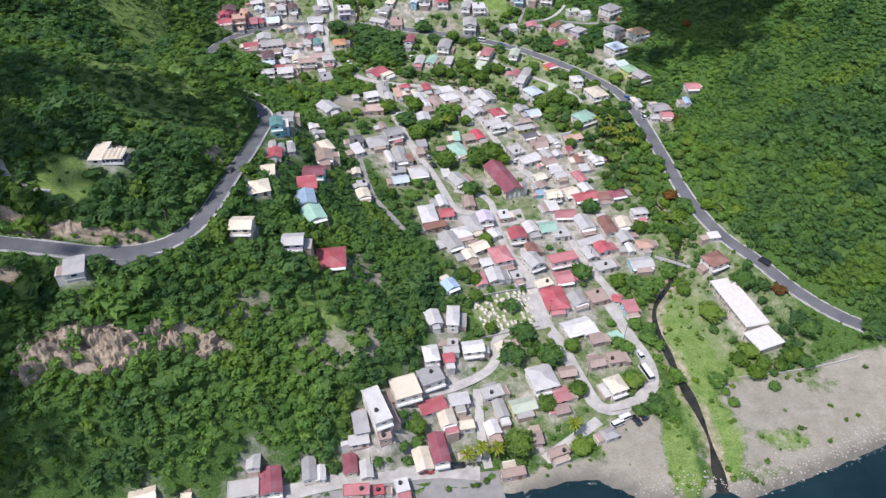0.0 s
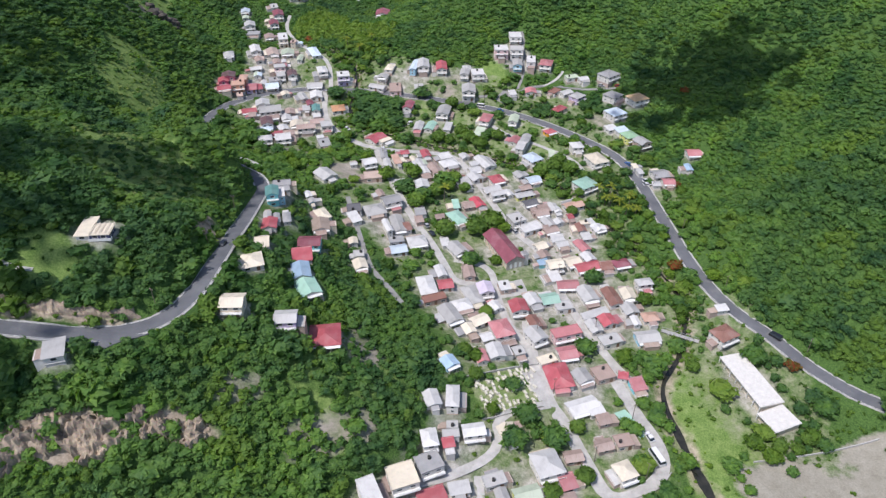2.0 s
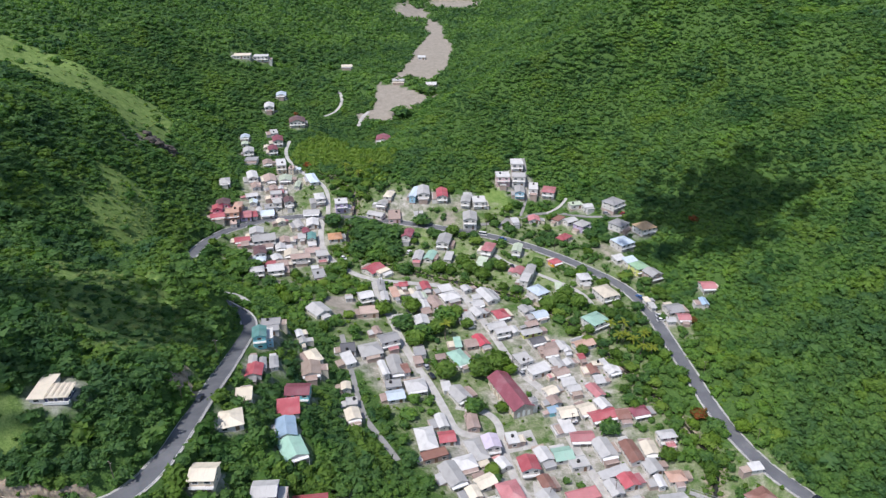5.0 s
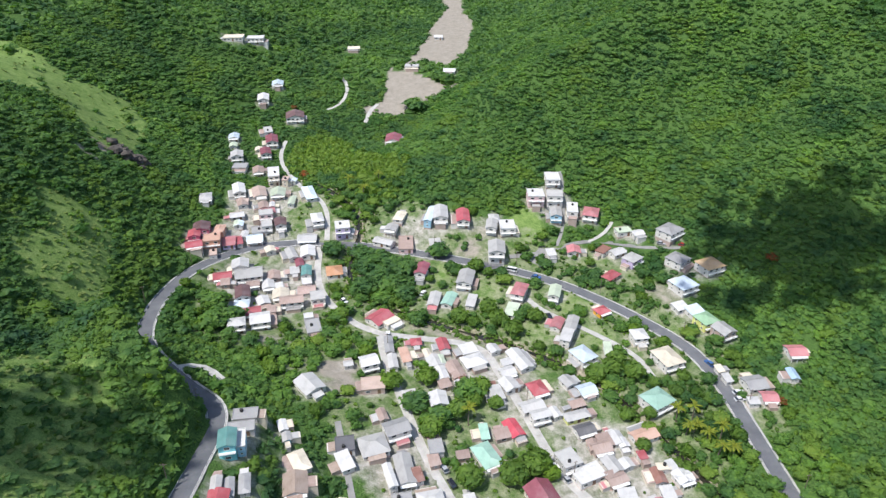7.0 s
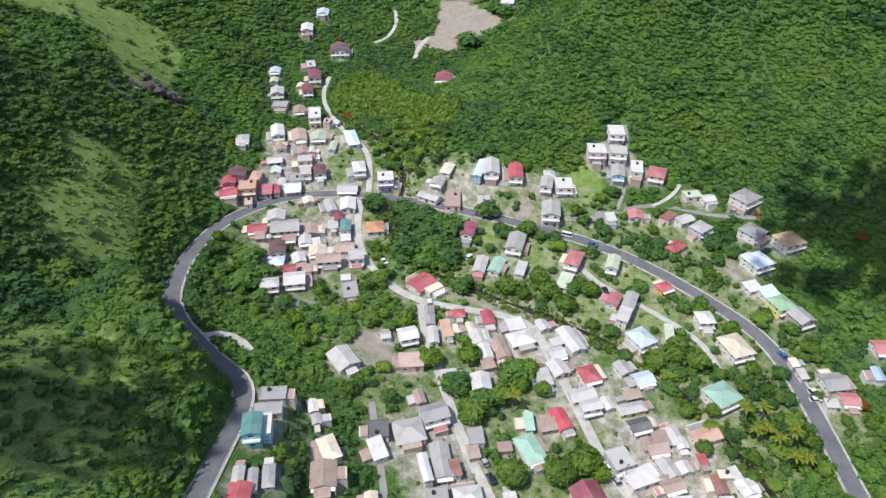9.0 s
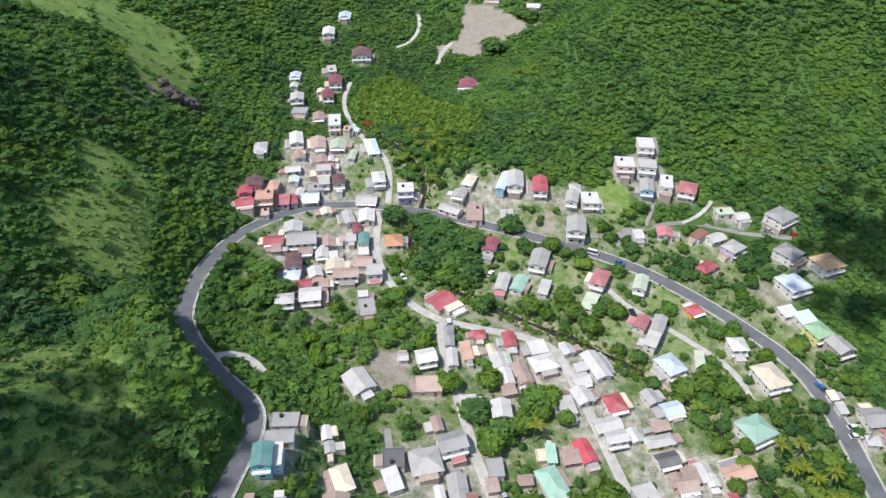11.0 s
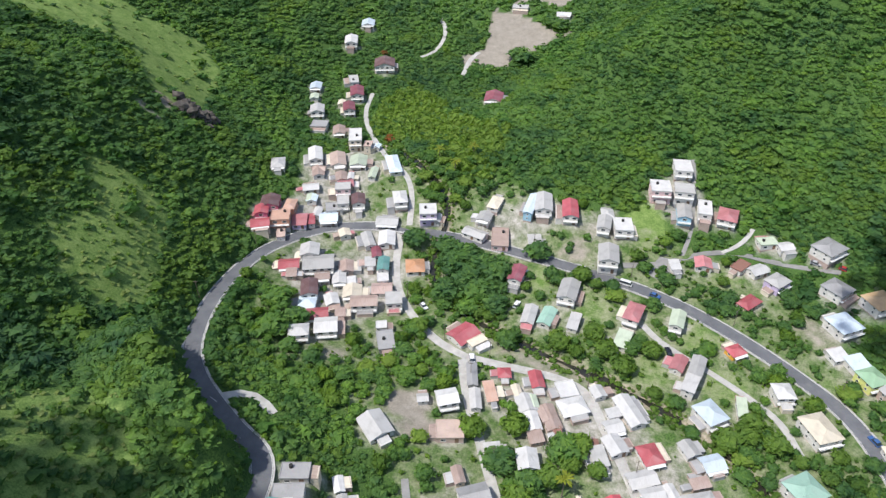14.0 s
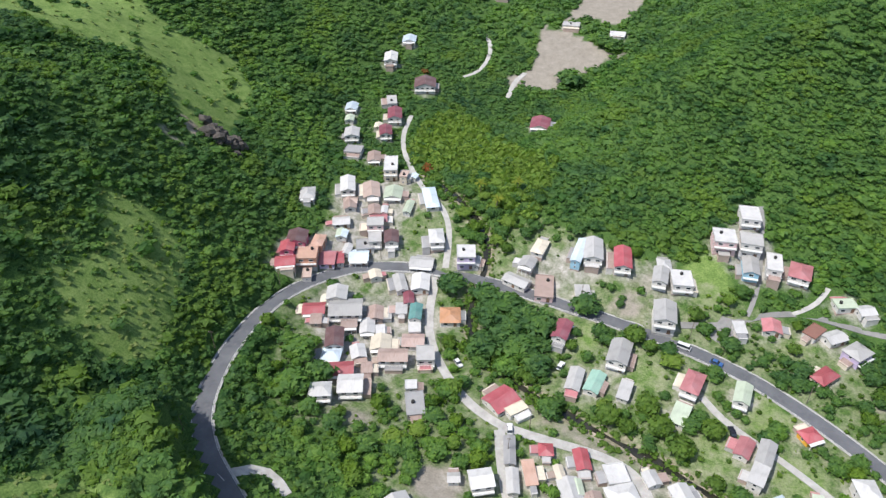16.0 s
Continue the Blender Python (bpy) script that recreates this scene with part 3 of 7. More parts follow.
house(-11.7, 139.0, 8.9, 8.8, 20, 2, "c", "f", "w")
house(-4.0, 144.7, 8.1, 7.2, 24, 2, "g", "f", "w")
house(-19.8, 130.4, 5.8, 13.7, 24, 3, "w", "f", "w")
house(-24.6, 127.0, 4.7, 7.6, 14, 1, "g", "s", "lg")
house(-24.8, 122.1, 6.2, 3.5, 12, 1, "w", "s", "w")
house(-27.2, 116.8, 4.3, 6.8, 10, 1, "p", "g", "c")
house(-22.4, 115.6, 4.0, 6.2, 10, 1, "lg", "g", "w")
house(-17.3, 123.5, 4.3, 5.1, 14, 1, "ru", "f", "ru")
house(-3.1, 135.6, 8.7, 4.8, 22, 1, "r", "s", "w")
house(1.0, 132.5, 5.4, 7.4, 16, 1, "c", "g", "w")
house(5.1, 138.5, 6.6, 4.4, 12, 1, "w", "s", "w")
house(-1.3, 122.8, 5.3, 10.7, 13, 2, "p", "g", "w")
house(-6.1, 120.1, 5.4, 8.1, 15, 1, "c", "g", "w")
house(9.2, 122.5, 5.1, 3.9, 9, 1, "w", "f", "w")
house(7.3, 130.6, 5.4, 3.7, 10, 1, "c", "f", "w")
house(15.8, 142.3, 7.4, 4.9, 19, 1, "lg", "f", "lg")
house(18.1, 136.8, 4.1, 7.1, 16, 1, "lg", "g", "w")
house(15.3, 130.3, 4.7, 5.2, 18, 1, "w", "g", "w")
house(25.4, 138.5, 8.5, 5.4, 16, 1, "gm", "g", "y")
house(32.3, 147.7, 8.8, 9.8, 17, 2, "w", "h", "w")
house(38.1, 142.6, 5.2, 5.6, 16, 1, "pk", "s", "w")
house(29.0, 127.7, 3.8, 4.4, 9, 1, "ru", "s", "ru")
house(20.9, 116.7, 8.0, 3.5, 12, 1, "ru", "f", "ru")
house(-24.7, 108.9, 8.0, 4.1, 4, 1, "pk", "f", "w")
house(-18.4, 109.4, 3.6, 3.6, 8, 1, "r", "f", "ru")
house(-11.9, 111.2, 4.6, 4.9, 16, 1, "w", "f", "w")
house(104.4, 203.4, 9.0, 7.4, 27, 2, "br", "h", "w")
house(49.2, 184.9, 6.1, 6.7, 22, 1, "lg", "g", "w")
house(57.0, 187.2, 7.6, 7.1, 19, 1, "ru", "f", "ru")
house(68.2, 182.1, 5.4, 5.8, 13, 1, "pk", "s", "t")
house(64.0, 186.1, 3.7, 3.5, -14, 1, "r", "s", "w")
house(47.2, 171.8, 10.9, 6.5, 20, 1, "w", "g", "w")
house(51.4, 170.3, 5.6, 4.5, 19, 1, "w", "s", "w")
house(53.4, 166.1, 4.9, 4.3, 16, 1, "ru", "s", "ru")
house(51.7, 156.4, 5.9, 4.8, 14, 1, "ru", "g", "ru")
house(58.3, 158.1, 6.2, 5.4, 12, 1, "ru", "f", "c")
house(56.1, 146.1, 6.2, 6.7, 22, 2, "c", "h", "w")
house(51.5, 129.0, 5.2, 3.8, 22, 1, "g", "h", "w")
house(35.1, 123.2, 7.0, 3.5, 22, 1, "ru", "f", "ru")
house(37.7, 137.2, 5.0, 3.5, 15, 1, "ru", "s", "ru")
house(41.2, 151.9, 6.2, 4.6, 11, 1, "ru", "g", "ru")
house(-83.7, 105.2, 7.4, 5.2, 18, 1, "c", "g", "w")
house(-72.2, 105.8, 3.5, 3.5, 9, 1, "c", "f", "w")
house(-54.6, 115.5, 4.0, 6.0, 8, 1, "lg", "g", "w")
house(-57.2, 109.6, 9.2, 6.0, 10, 1, "lg", "f", "w")
house(-49.3, 111.1, 6.3, 8.8, 14, 2, "p", "g", "w")
house(-38.9, 114.9, 4.3, 7.9, 11, 1, "g", "g", "w")
house(-35.5, 113.8, 3.2, 5.2, 9, 1, "w", "g", "w")
house(-67.1, 238.3, 6.1, 7.4, 6, 1, "r", "g", "w")
house(-65.1, 218.0, 5.9, 7.6, 11, 1, "c", "f", "w")
house(-63.8, 199.4, 7.8, 8.3, 19, 1, "c", "h", "w")
house(-62.9, 172.9, 7.2, 6.9, 1, 2, "c", "g", "c")
house(-48.5, 175.4, 7.2, 6.4, 4, 2, "lg", "g", "li")
house(-37.5, 177.8, 10.1, 10.5, 8, 1, "r", "h", "w")
house(-51.7, 235.1, 9.0, 7.0, 2, 2, "p", "g", "t")
house(-52.0, 221.4, 7.6, 7.7, 11, 1, "r", "s", "w")
house(-49.7, 207.4, 6.6, 9.2, 15, 1, "b", "g", "w")
house(-46.2, 199.1, 7.8, 9.6, 27, 1, "m", "g", "w")
house(-51.3, 264.1, 5.4, 9.0, 31, 1, "c", "h", "w")
house(-37.4, 252.8, 3.9, 4.8, 12, 1, "c", "g", "w")
house(-34.2, 243.8, 4.8, 5.0, 10, 1, "lg", "f", "w")
house(-32.8, 235.2, 5.6, 6.7, 18, 1, "c", "g", "w")
house(-102.3, 145.8, 5.8, 6.8, 17, 1, "lg", "s", "w")
house(77.0, 205.6, 9.3, 6.3, 8, 1, "w", "g", "b")
house(-6.1, 228.5, 7.1, 11.9, 13, 1, "w", "h", "w")
house(-0.6, 239.9, 4.2, 7.8, 16, 1, "w", "g", "w")
house(1.3, 230.5, 6.3, 6.1, 10, 1, "r", "g", "w")
house(10.9, 240.5, 5.1, 8.1, 9, 1, "ru", "g", "ru")
house(11.9, 225.7, 6.3, 11.4, 20, 1, "lg", "h", "w")
house(17.2, 228.2, 6.3, 7.2, 12, 2, "li", "g", "w")
house(7.5, 217.6, 7.7, 6.7, 20, 1, "w", "h", "w")
house(3.0, 211.4, 6.7, 10.9, 26, 1, "lg", "g", "w")
house(-3.1, 220.1, 9.7, 4.7, 21, 1, "br", "f", "ru")
house(20.8, 220.1, 4.4, 5.6, 27, 1, "w", "g", "w")
house(14.0, 209.5, 7.2, 5.5, 31, 1, "c", "g", "w")
house(9.9, 203.7, 4.6, 5.6, 22, 1, "c", "g", "w")
house(22.0, 204.2, 7.8, 9.5, 18, 2, "pk", "h", "w")
house(16.4, 200.0, 4.7, 3.5, 21, 1, "w", "s", "w")
house(19.1, 193.1, 6.0, 7.6, 13, 1, "w", "g", "w")
house(13.8, 189.7, 4.5, 6.3, 15, 1, "pk", "g", "w")
house(27.6, 195.0, 4.7, 5.0, 18, 1, "lg", "f", "w")
house(29.6, 218.4, 7.1, 7.3, 11, 2, "r", "g", "w")
house(35.8, 225.4, 5.7, 7.0, 19, 1, "w", "g", "w")
house(25.2, 232.4, 5.1, 6.5, 12, 1, "w", "f", "ru")
house(35.0, 211.6, 4.7, 7.1, 18, 1, "br", "g", "w")
house(51.2, 235.1, 9.1, 5.7, 3, 1, "pk", "g", "w")
house(42.7, 226.0, 7.4, 6.8, 13, 1, "m", "g", "w")
house(47.8, 222.1, 7.3, 5.7, 12, 1, "lg", "f", "w")
house(46.3, 205.3, 11.5, 5.5, 17, 2, "pk", "f", "pkw")
house(47.3, 245.9, 7.0, 6.4, 13, 2, "c", "g", "w")
house(46.4, 240.1, 4.9, 6.9, 16, 1, "w", "s", "w")
house(61.1, 245.9, 11.3, 6.0, 17, 1, "r", "g", "w")
house(68.8, 245.5, 5.7, 5.3, 8, 1, "br", "s", "w")
house(75.2, 246.9, 7.3, 5.4, 15, 1, "p", "h", "w")
house(81.5, 232.7, 6.7, 4.5, 10, 2, "w", "h", "w")
house(58.3, 229.2, 6.9, 9.6, 15, 1, "lg", "g", "w")
house(67.8, 227.2, 5.9, 11.2, 13, 1, "br", "g", "w")
house(74.4, 228.5, 5.9, 7.0, 7, 1, "c", "g", "w")
house(73.4, 220.3, 6.2, 6.6, 16, 1, "lg", "g", "w")
house(59.4, 217.9, 11.6, 3.6, 23, 1, "w", "s", "w")
house(63.6, 214.1, 6.4, 6.5, 19, 1, "r", "g", "w")
house(57.9, 211.0, 5.1, 7.2, 18, 1, "lg", "g", "w")
house(80.3, 215.6, 6.5, 5.3, 8, 1, "sa", "h", "w")
house(74.3, 213.6, 3.1, 5.7, 8, 1, "w", "g", "w")
house(62.7, 203.9, 8.7, 5.9, 19, 1, "lg", "f", "w")
house(107.0, 215.7, 4.9, 3.6, 11, 1, "w", "s", "w")
house(-69.6, 274.9, 8.2, 5.5, 9, 1, "g", "f", "lg")
house(-68.9, 267.8, 8.7, 5.1, 12, 1, "g", "f", "lg")
house(-69.7, 258.2, 5.5, 7.8, 13, 3, "te", "g", "t")
house(-66.5, 260.5, 3.0, 7.9, 13, 2, "w", "f", "b")
house(-59.3, 277.6, 3.1, 5.3, 23, 1, "w", "g", "w")
house(-57.0, 272.9, 3.0, 4.2, 20, 1, "lg", "g", "b")
house(-68.9, 243.3, 3.2, 6.8, 11, 1, "lg", "g", "w")
house(-65.6, 243.9, 3.0, 6.9, 14, 1, "g", "g", "w")
house(-62.1, 246.3, 3.4, 7.4, 14, 1, "g", "h", "w")
house(-50.6, 254.5, 7.4, 8.8, 12, 1, "br2", "g", "w")
house(-39.3, 275.9, 6.7, 7.1, 11, 1, "dg", "f", "w")
house(-38.4, 269.0, 4.8, 7.5, 29, 1, "w", "s", "w")
house(-30.3, 277.5, 9.5, 9.3, 21, 1, "lg", "h", "w")
house(-23.3, 284.8, 8.8, 7.0, 25, 2, "g", "g", "w")
house(-23.8, 265.0, 3.0, 10.0, 20, 2, "w", "g", "w")
house(-19.6, 269.6, 5.9, 12.9, 14, 1, "lg", "g", "w")
house(-33.4, 306.0, 8.9, 7.4, 10, 1, "be", "f", "be")
house(-20.1, 302.5, 5.2, 3.6, 16, 1, "lg", "s", "w")
house(-9.5, 299.9, 6.5, 7.5, 11, 2, "w", "g", "w")
house(11.4, 305.9, 4.9, 7.1, 19, 1, "lg", "s", "w")
house(16.3, 311.2, 6.2, 7.4, 27, 1, "w", "g", "w")
house(26.6, 309.4, 6.6, 7.6, 23, 1, "r", "h", "w")
house(23.8, 300.9, 9.0, 5.8, 23, 1, "w", "g", "w")
house(26.1, 295.2, 7.2, 4.7, 20, 2, "w", "g", "w")
house(38.3, 313.3, 5.0, 6.2, 28, 1, "lg", "g", "w")
house(44.5, 309.3, 7.1, 5.8, 23, 1, "b2", "g", "w")
house(40.2, 302.0, 6.0, 3.6, 21, 1, "ru", "s", "ru")
house(31.8, 297.8, 3.7, 5.5, 23, 1, "w", "g", "w")
house(39.3, 296.7, 9.7, 4.5, 20, 1, "lg", "h", "y")
house(41.1, 290.5, 7.3, 5.2, 22, 1, "dg", "g", "w")
house(16.6, 290.0, 5.4, 8.7, 24, 1, "re", "g", "w")
house(6.9, 278.0, 7.0, 11.0, 28, 1, "m", "h", "w")
house(6.4, 287.6, 3.2, 6.7, 9, 1, "m", "s", "w")
house(12.4, 287.2, 5.8, 4.7, 18, 1, "ru", "s", "ru")
house(-0.9, 277.4, 4.5, 3.5, 12, 1, "ru", "s", "ru")
house(-9.9, 279.6, 5.3, 6.9, 11, 1, "g", "f", "w")
house(39.8, 272.3, 10.6, 7.0, 26, 1, "w", "f", "w")
house(33.6, 276.7, 7.2, 7.9, 25, 2, "lg", "f", "lg")
house(48.1, 276.2, 5.3, 7.6, 24, 1, "lg", "g", "w")
house(43.4, 283.8, 4.6, 5.0, 14, 1, "ru", "g", "ru")
house(47.2, 285.7, 5.1, 5.7, 19, 1, "ru", "s", "ru")
house(48.5, 270.3, 7.1, 4.4, 22, 1, "ru", "g", "ru")
house(49.9, 288.6, 3.0, 3.7, 21, 1, "w", "s", "w")
house(53.2, 284.9, 3.7, 4.4, 15, 1, "w", "g", "w")
house(61.1, 288.5, 9.7, 5.8, 25, 1, "sa", "g", "w")
house(58.6, 279.7, 3.1, 3.5, 16, 1, "r", "s", "w")
house(52.9, 276.7, 4.2, 4.4, 21, 1, "w", "g", "w")
house(70.0, 270.8, 5.8, 4.6, 22, 1, "w", "g", "w")
house(64.4, 275.0, 5.0, 3.5, 6, 1, "c", "f", "w")
house(68.9, 303.4, 9.8, 9.1, 33, 2, "m", "h", "w")
house(78.1, 325.7, 8.9, 11.1, 23, 2, "c", "h", "w")
house(70.0, 338.8, 6.4, 6.9, 9, 2, "w", "h", "w")
house(107.2, 313.2, 8.2, 7.9, 12, 1, "g", "g", "w")
house(109.6, 305.7, 6.1, 5.7, 0, 1, "pk", "g", "w")
house(103.4, 303.6, 4.3, 3.6, 3, 1, "w", "s", "w")
house(98.1, 316.0, 3.1, 4.6, 13, 1, "w", "s", "w")
house(96.8, 321.1, 3.0, 4.0, 14, 1, "c", "s", "w")
house(126.8, 326.8, 7.4, 7.0, 3, 1, "pk", "g", "w")
house(122.0, 316.2, 3.5, 6.6, -0, 1, "b", "g", "w")
house(56.3, 331.1, 3.3, 7.6, -2, 1, "gm", "s", "w")
house(-35.4, 351.3, 10.0, 8.6, 50, 1, "rst", "g", "w")
house(-30.1, 348.3, 7.3, 4.1, 43, 1, "c", "f", "w")
house(-29.8, 331.2, 3.7, 10.6, 9, 1, "g", "g", "w")
house(-27.4, 320.4, 3.8, 8.7, 11, 1, "lg", "g", "w")
house(-23.0, 324.2, 3.8, 8.1, 19, 1, "sa", "s", "w")
house(-19.3, 334.4, 4.6, 4.7, 10, 1, "r", "h", "w")
house(-8.5, 333.3, 4.7, 7.7, 15, 1, "r", "g", "w")
house(-36.0, 317.4, 7.0, 6.6, 22, 2, "w", "g", "w")
house(-43.7, 316.5, 3.8, 3.5, 14, 1, "lg", "g", "w")
house(-11.3, 322.3, 6.4, 7.3, 20, 1, "w", "g", "w")
house(-14.6, 327.1, 3.0, 5.1, 21, 1, "c", "g", "w")
house(-9.2, 316.2, 5.1, 9.4, 17, 1, "w", "g", "w")
house(-3.4, 317.8, 5.2, 10.3, 21, 1, "ru", "g", "ru")
house(-7.5, 309.4, 4.8, 4.5, 22, 1, "ru", "s", "ru")
house(-1.9, 309.8, 3.5, 4.5, 17, 1, "w", "g", "w")
house(1.4, 330.5, 6.9, 7.2, 21, 1, "w", "f", "w")
house(3.5, 323.6, 9.2, 7.4, 25, 1, "w", "h", "w")
house(11.5, 331.3, 4.6, 5.2, 26, 1, "w", "g", "w")
house(21.2, 324.9, 6.0, 12.9, 26, 1, "w", "g", "w")
house(16.0, 318.0, 6.2, 5.5, 25, 1, "w", "g", "w")
house(20.3, 356.4, 5.1, 8.4, -19, 1, "gm", "s", "w")
house(39.6, 367.1, 5.2, 9.5, -14, 2, "gm", "g", "w")
house(66.6, 381.0, 9.0, 5.6, 44, 1, "r", "h", "c")
house(58.3, 356.4, 6.1, 5.2, 31, 1, "r", "h", "or")
house(38.5, 347.6, 4.8, 8.1, -23, 1, "pk", "g", "w")
house(43.9, 345.3, 4.9, 10.4, -19, 2, "lg", "g", "w")
house(40.8, 337.2, 4.6, 7.4, -22, 2, "lg", "s", "w")
house(45.8, 326.6, 7.8, 9.1, 33, 2, "b2", "h", "w")
house(96.6, 372.1, 9.8, 9.5, 29, 2, "b2", "h", "w")
house(109.8, 380.8, 10.3, 9.3, 26, 2, "o3", "h", "w")
house(97.8, 388.1, 8.8, 8.9, 41, 2, "g", "h", "w")
house(91.8, 358.7, 6.3, 5.4, 24, 1, "w", "s", "w")
house(97.3, 355.8, 7.2, 6.7, 24, 1, "b2", "s", "w")
house(99.6, 348.9, 7.9, 8.0, 26, 2, "gr", "h", "y")
house(104.9, 342.4, 7.4, 7.9, 27, 2, "lg", "g", "ru")
house(-125.1, 404.1, 8.0, 8.8, 12, 2, "db", "g", "pk")
house(-126.4, 397.3, 5.9, 6.8, 15, 2, "r", "g", "pk")
house(-118.8, 398.0, 8.4, 9.3, 14, 2, "sa", "f", "sa")
house(-117.3, 406.3, 4.9, 8.0, 5, 2, "sa", "h", "sa")
house(-124.8, 390.9, 7.8, 6.5, 21, 1, "r", "g", "sa")
house(-111.8, 400.6, 6.4, 7.5, 12, 1, "pk", "s", "li")
house(-107.6, 403.0, 3.3, 6.8, 19, 1, "r", "s", "w")
house(-113.5, 422.3, 7.3, 5.9, 20, 1, "w", "g", "w")
house(-111.2, 415.4, 4.3, 6.0, 14, 1, "gm", "g", "w")
house(-106.6, 408.1, 3.8, 5.7, 1, 1, "w", "g", "w")
house(-101.1, 407.0, 7.9, 7.7, 13, 1, "b2", "g", "w")
house(-100.5, 413.0, 7.6, 7.5, 18, 1, "g", "f", "w")
house(-99.1, 423.2, 7.3, 6.6, 15, 2, "lg", "f", "pkw")
house(-97.2, 416.0, 5.7, 7.7, 17, 2, "lg", "f", "w")
house(-90.7, 417.4, 6.0, 8.6, 16, 2, "db", "g", "w")
house(-72.7, 420.0, 6.1, 9.9, 17, 2, "w", "h", "w")
house(-76.0, 408.7, 9.5, 6.8, 5, 1, "w", "g", "w")
house(-59.1, 412.3, 7.7, 8.6, 12, 3, "w", "f", "li")
house(-81.7, 397.4, 4.8, 10.5, 25, 1, "lg", "g", "w")
house(-74.0, 398.7, 7.1, 9.9, 11, 1, "w", "g", "w")
house(-76.6, 390.6, 4.1, 7.3, 17, 1, "p", "g", "w")
house(-77.8, 384.7, 4.4, 5.5, 14, 1, "w", "s", "w")
house(-72.0, 383.3, 4.8, 8.7, 9, 2, "te", "g", "w")
house(-59.6, 385.5, 7.7, 8.7, 13, 1, "o", "h", "w")
house(-102.3, 384.2, 7.9, 8.0, 14, 2, "w", "g", "w")
house(-96.9, 378.1, 12.3, 9.5, 15, 2, "lg", "g", "w")
house(-107.7, 374.5, 8.3, 6.4, 16, 1, "r", "g", "w")
house(-105.0, 369.5, 4.3, 4.9, 14, 1, "ru", "s", "ru")
house(-93.9, 372.7, 6.0, 5.3, 17, 1, "ru", "g", "w")
house(-95.7, 362.7, 6.6, 9.6, 17, 2, "db", "g", "w")
house(-94.6, 356.2, 6.8, 6.3, 9, 1, "b2", "h", "w")
house(-86.6, 380.6, 6.1, 7.6, 15, 1, "ru", "g", "ru")
house(-87.4, 373.4, 5.6, 7.6, 16, 1, "w", "g", "w")
house(-82.4, 373.0, 3.5, 4.5, 18, 1, "w", "s", "w")
house(-80.5, 367.2, 7.4, 7.6, 12, 1, "c", "g", "w")
house(-69.8, 371.0, 8.1, 6.7, 12, 1, "rw", "g", "w")
house(-71.0, 377.5, 5.0, 7.0, 15, 1, "w", "f", "w")
house(-74.2, 360.7, 10.3, 6.4, 12, 2, "ru", "g", "w")
house(-63.7, 364.4, 6.7, 7.7, 15, 2, "lg", "f", "w")
house(-86.6, 360.5, 5.5, 6.7, 26, 1, "w", "g", "w")
house(-90.1, 349.7, 10.9, 6.4, 17, 1, "r", "g", "w")
house(-90.7, 336.4, 7.2, 6.2, 16, 2, "w", "h", "w")
house(-83.1, 342.8, 8.3, 8.1, 15, 2, "w", "g", "w")
house(-81.2, 353.4, 4.0, 4.6, 17, 1, "ru", "s", "ru")
house(-61.6, 342.0, 6.4, 10.1, 19, 1, "g", "f", "g")
house(-65.0, 349.9, 4.4, 4.4, 15, 1, "w", "f", "w")
house(-31.4, 419.8, 5.2, 9.7, -12, 1, "c", "h", "w")
house(-38.1, 404.7, 10.2, 5.9, -24, 1, "lg", "g", "w")
house(-35.1, 412.1, 6.1, 7.0, -12, 1, "lg", "g", "w")
house(-16.4, 417.3, 4.2, 15.4, -9, 2, "b2", "g", "b")
house(-11.4, 419.2, 7.5, 13.6, 3, 2, "w", "g", "w")
house(-0.3, 416.5, 6.7, 13.3, 2, 2, "rst", "g", "w")
house(15.0, 418.5, 5.3, 6.4, 4, 1, "w", "h", "w")
house(13.6, 411.0, 5.7, 9.7, -6, 2, "lg", "g", "w")
house(21.1, 410.8, 7.9, 9.7, 5, 2, "w", "f", "w")
house(-13.4, 402.2, 5.7, 7.3, 11, 1, "lg", "s", "w")
house(15.4, 395.1, 8.0, 11.6, -1, 3, "lg", "g", "w")
house(-27.6, 403.6, 7.4, 13.6, 4, 1, "ru", "f", "pkw")
house(-19.0, 383.6, 5.7, 10.1, -11, 2, "p", "g", "w")
house(0.9, 377.3, 7.3, 12.0, -10, 2, "lg", "g", "w")
house(-12.9, 365.0, 5.1, 10.7, -8, 1, "lg", "g", "w")
house(-6.4, 365.0, 5.3, 10.1, -16, 1, "m", "g", "w")
house(3.3, 363.0, 4.1, 8.0, -13, 1, "w", "s", "w")
house(24.5, 368.9, 6.1, 10.5, -19, 2, "pk", "h", "w")
house(36.1, 430.4, 8.6, 9.6, 2, 3, "w", "f", "pkw")
house(45.8, 430.9, 8.5, 8.4, -3, 3, "lg", "f", "w")
house(45.4, 441.5, 7.7, 10.3, 1, 2, "w", "f", "w")
house(45.7, 421.7, 6.0, 10.9, -3, 2, "lg", "g", "b")
house(54.1, 424.3, 5.9, 11.5, -6, 2, "w", "f", "w")
house(63.3, 422.8, 7.8, 10.2, -15, 2, "pk", "h", "w")
house(40.9, 395.3, 4.2, 5.6, 11, 1, "w", "s", "w")
house(52.0, 398.8, 6.6, 7.1, -2, 1, "pk", "g", "w")
house(66.2, 400.1, 8.1, 5.2, 50, 1, "br", "f", "w")
house(72.5, 398.9, 7.7, 5.8, 32, 1, "w", "g", "w")
house(78.2, 392.0, 8.3, 6.9, 43, 2, "lg", "h", "li")
house(98.3, 406.7, 10.9, 9.3, 40, 2, "g", "h", "w")
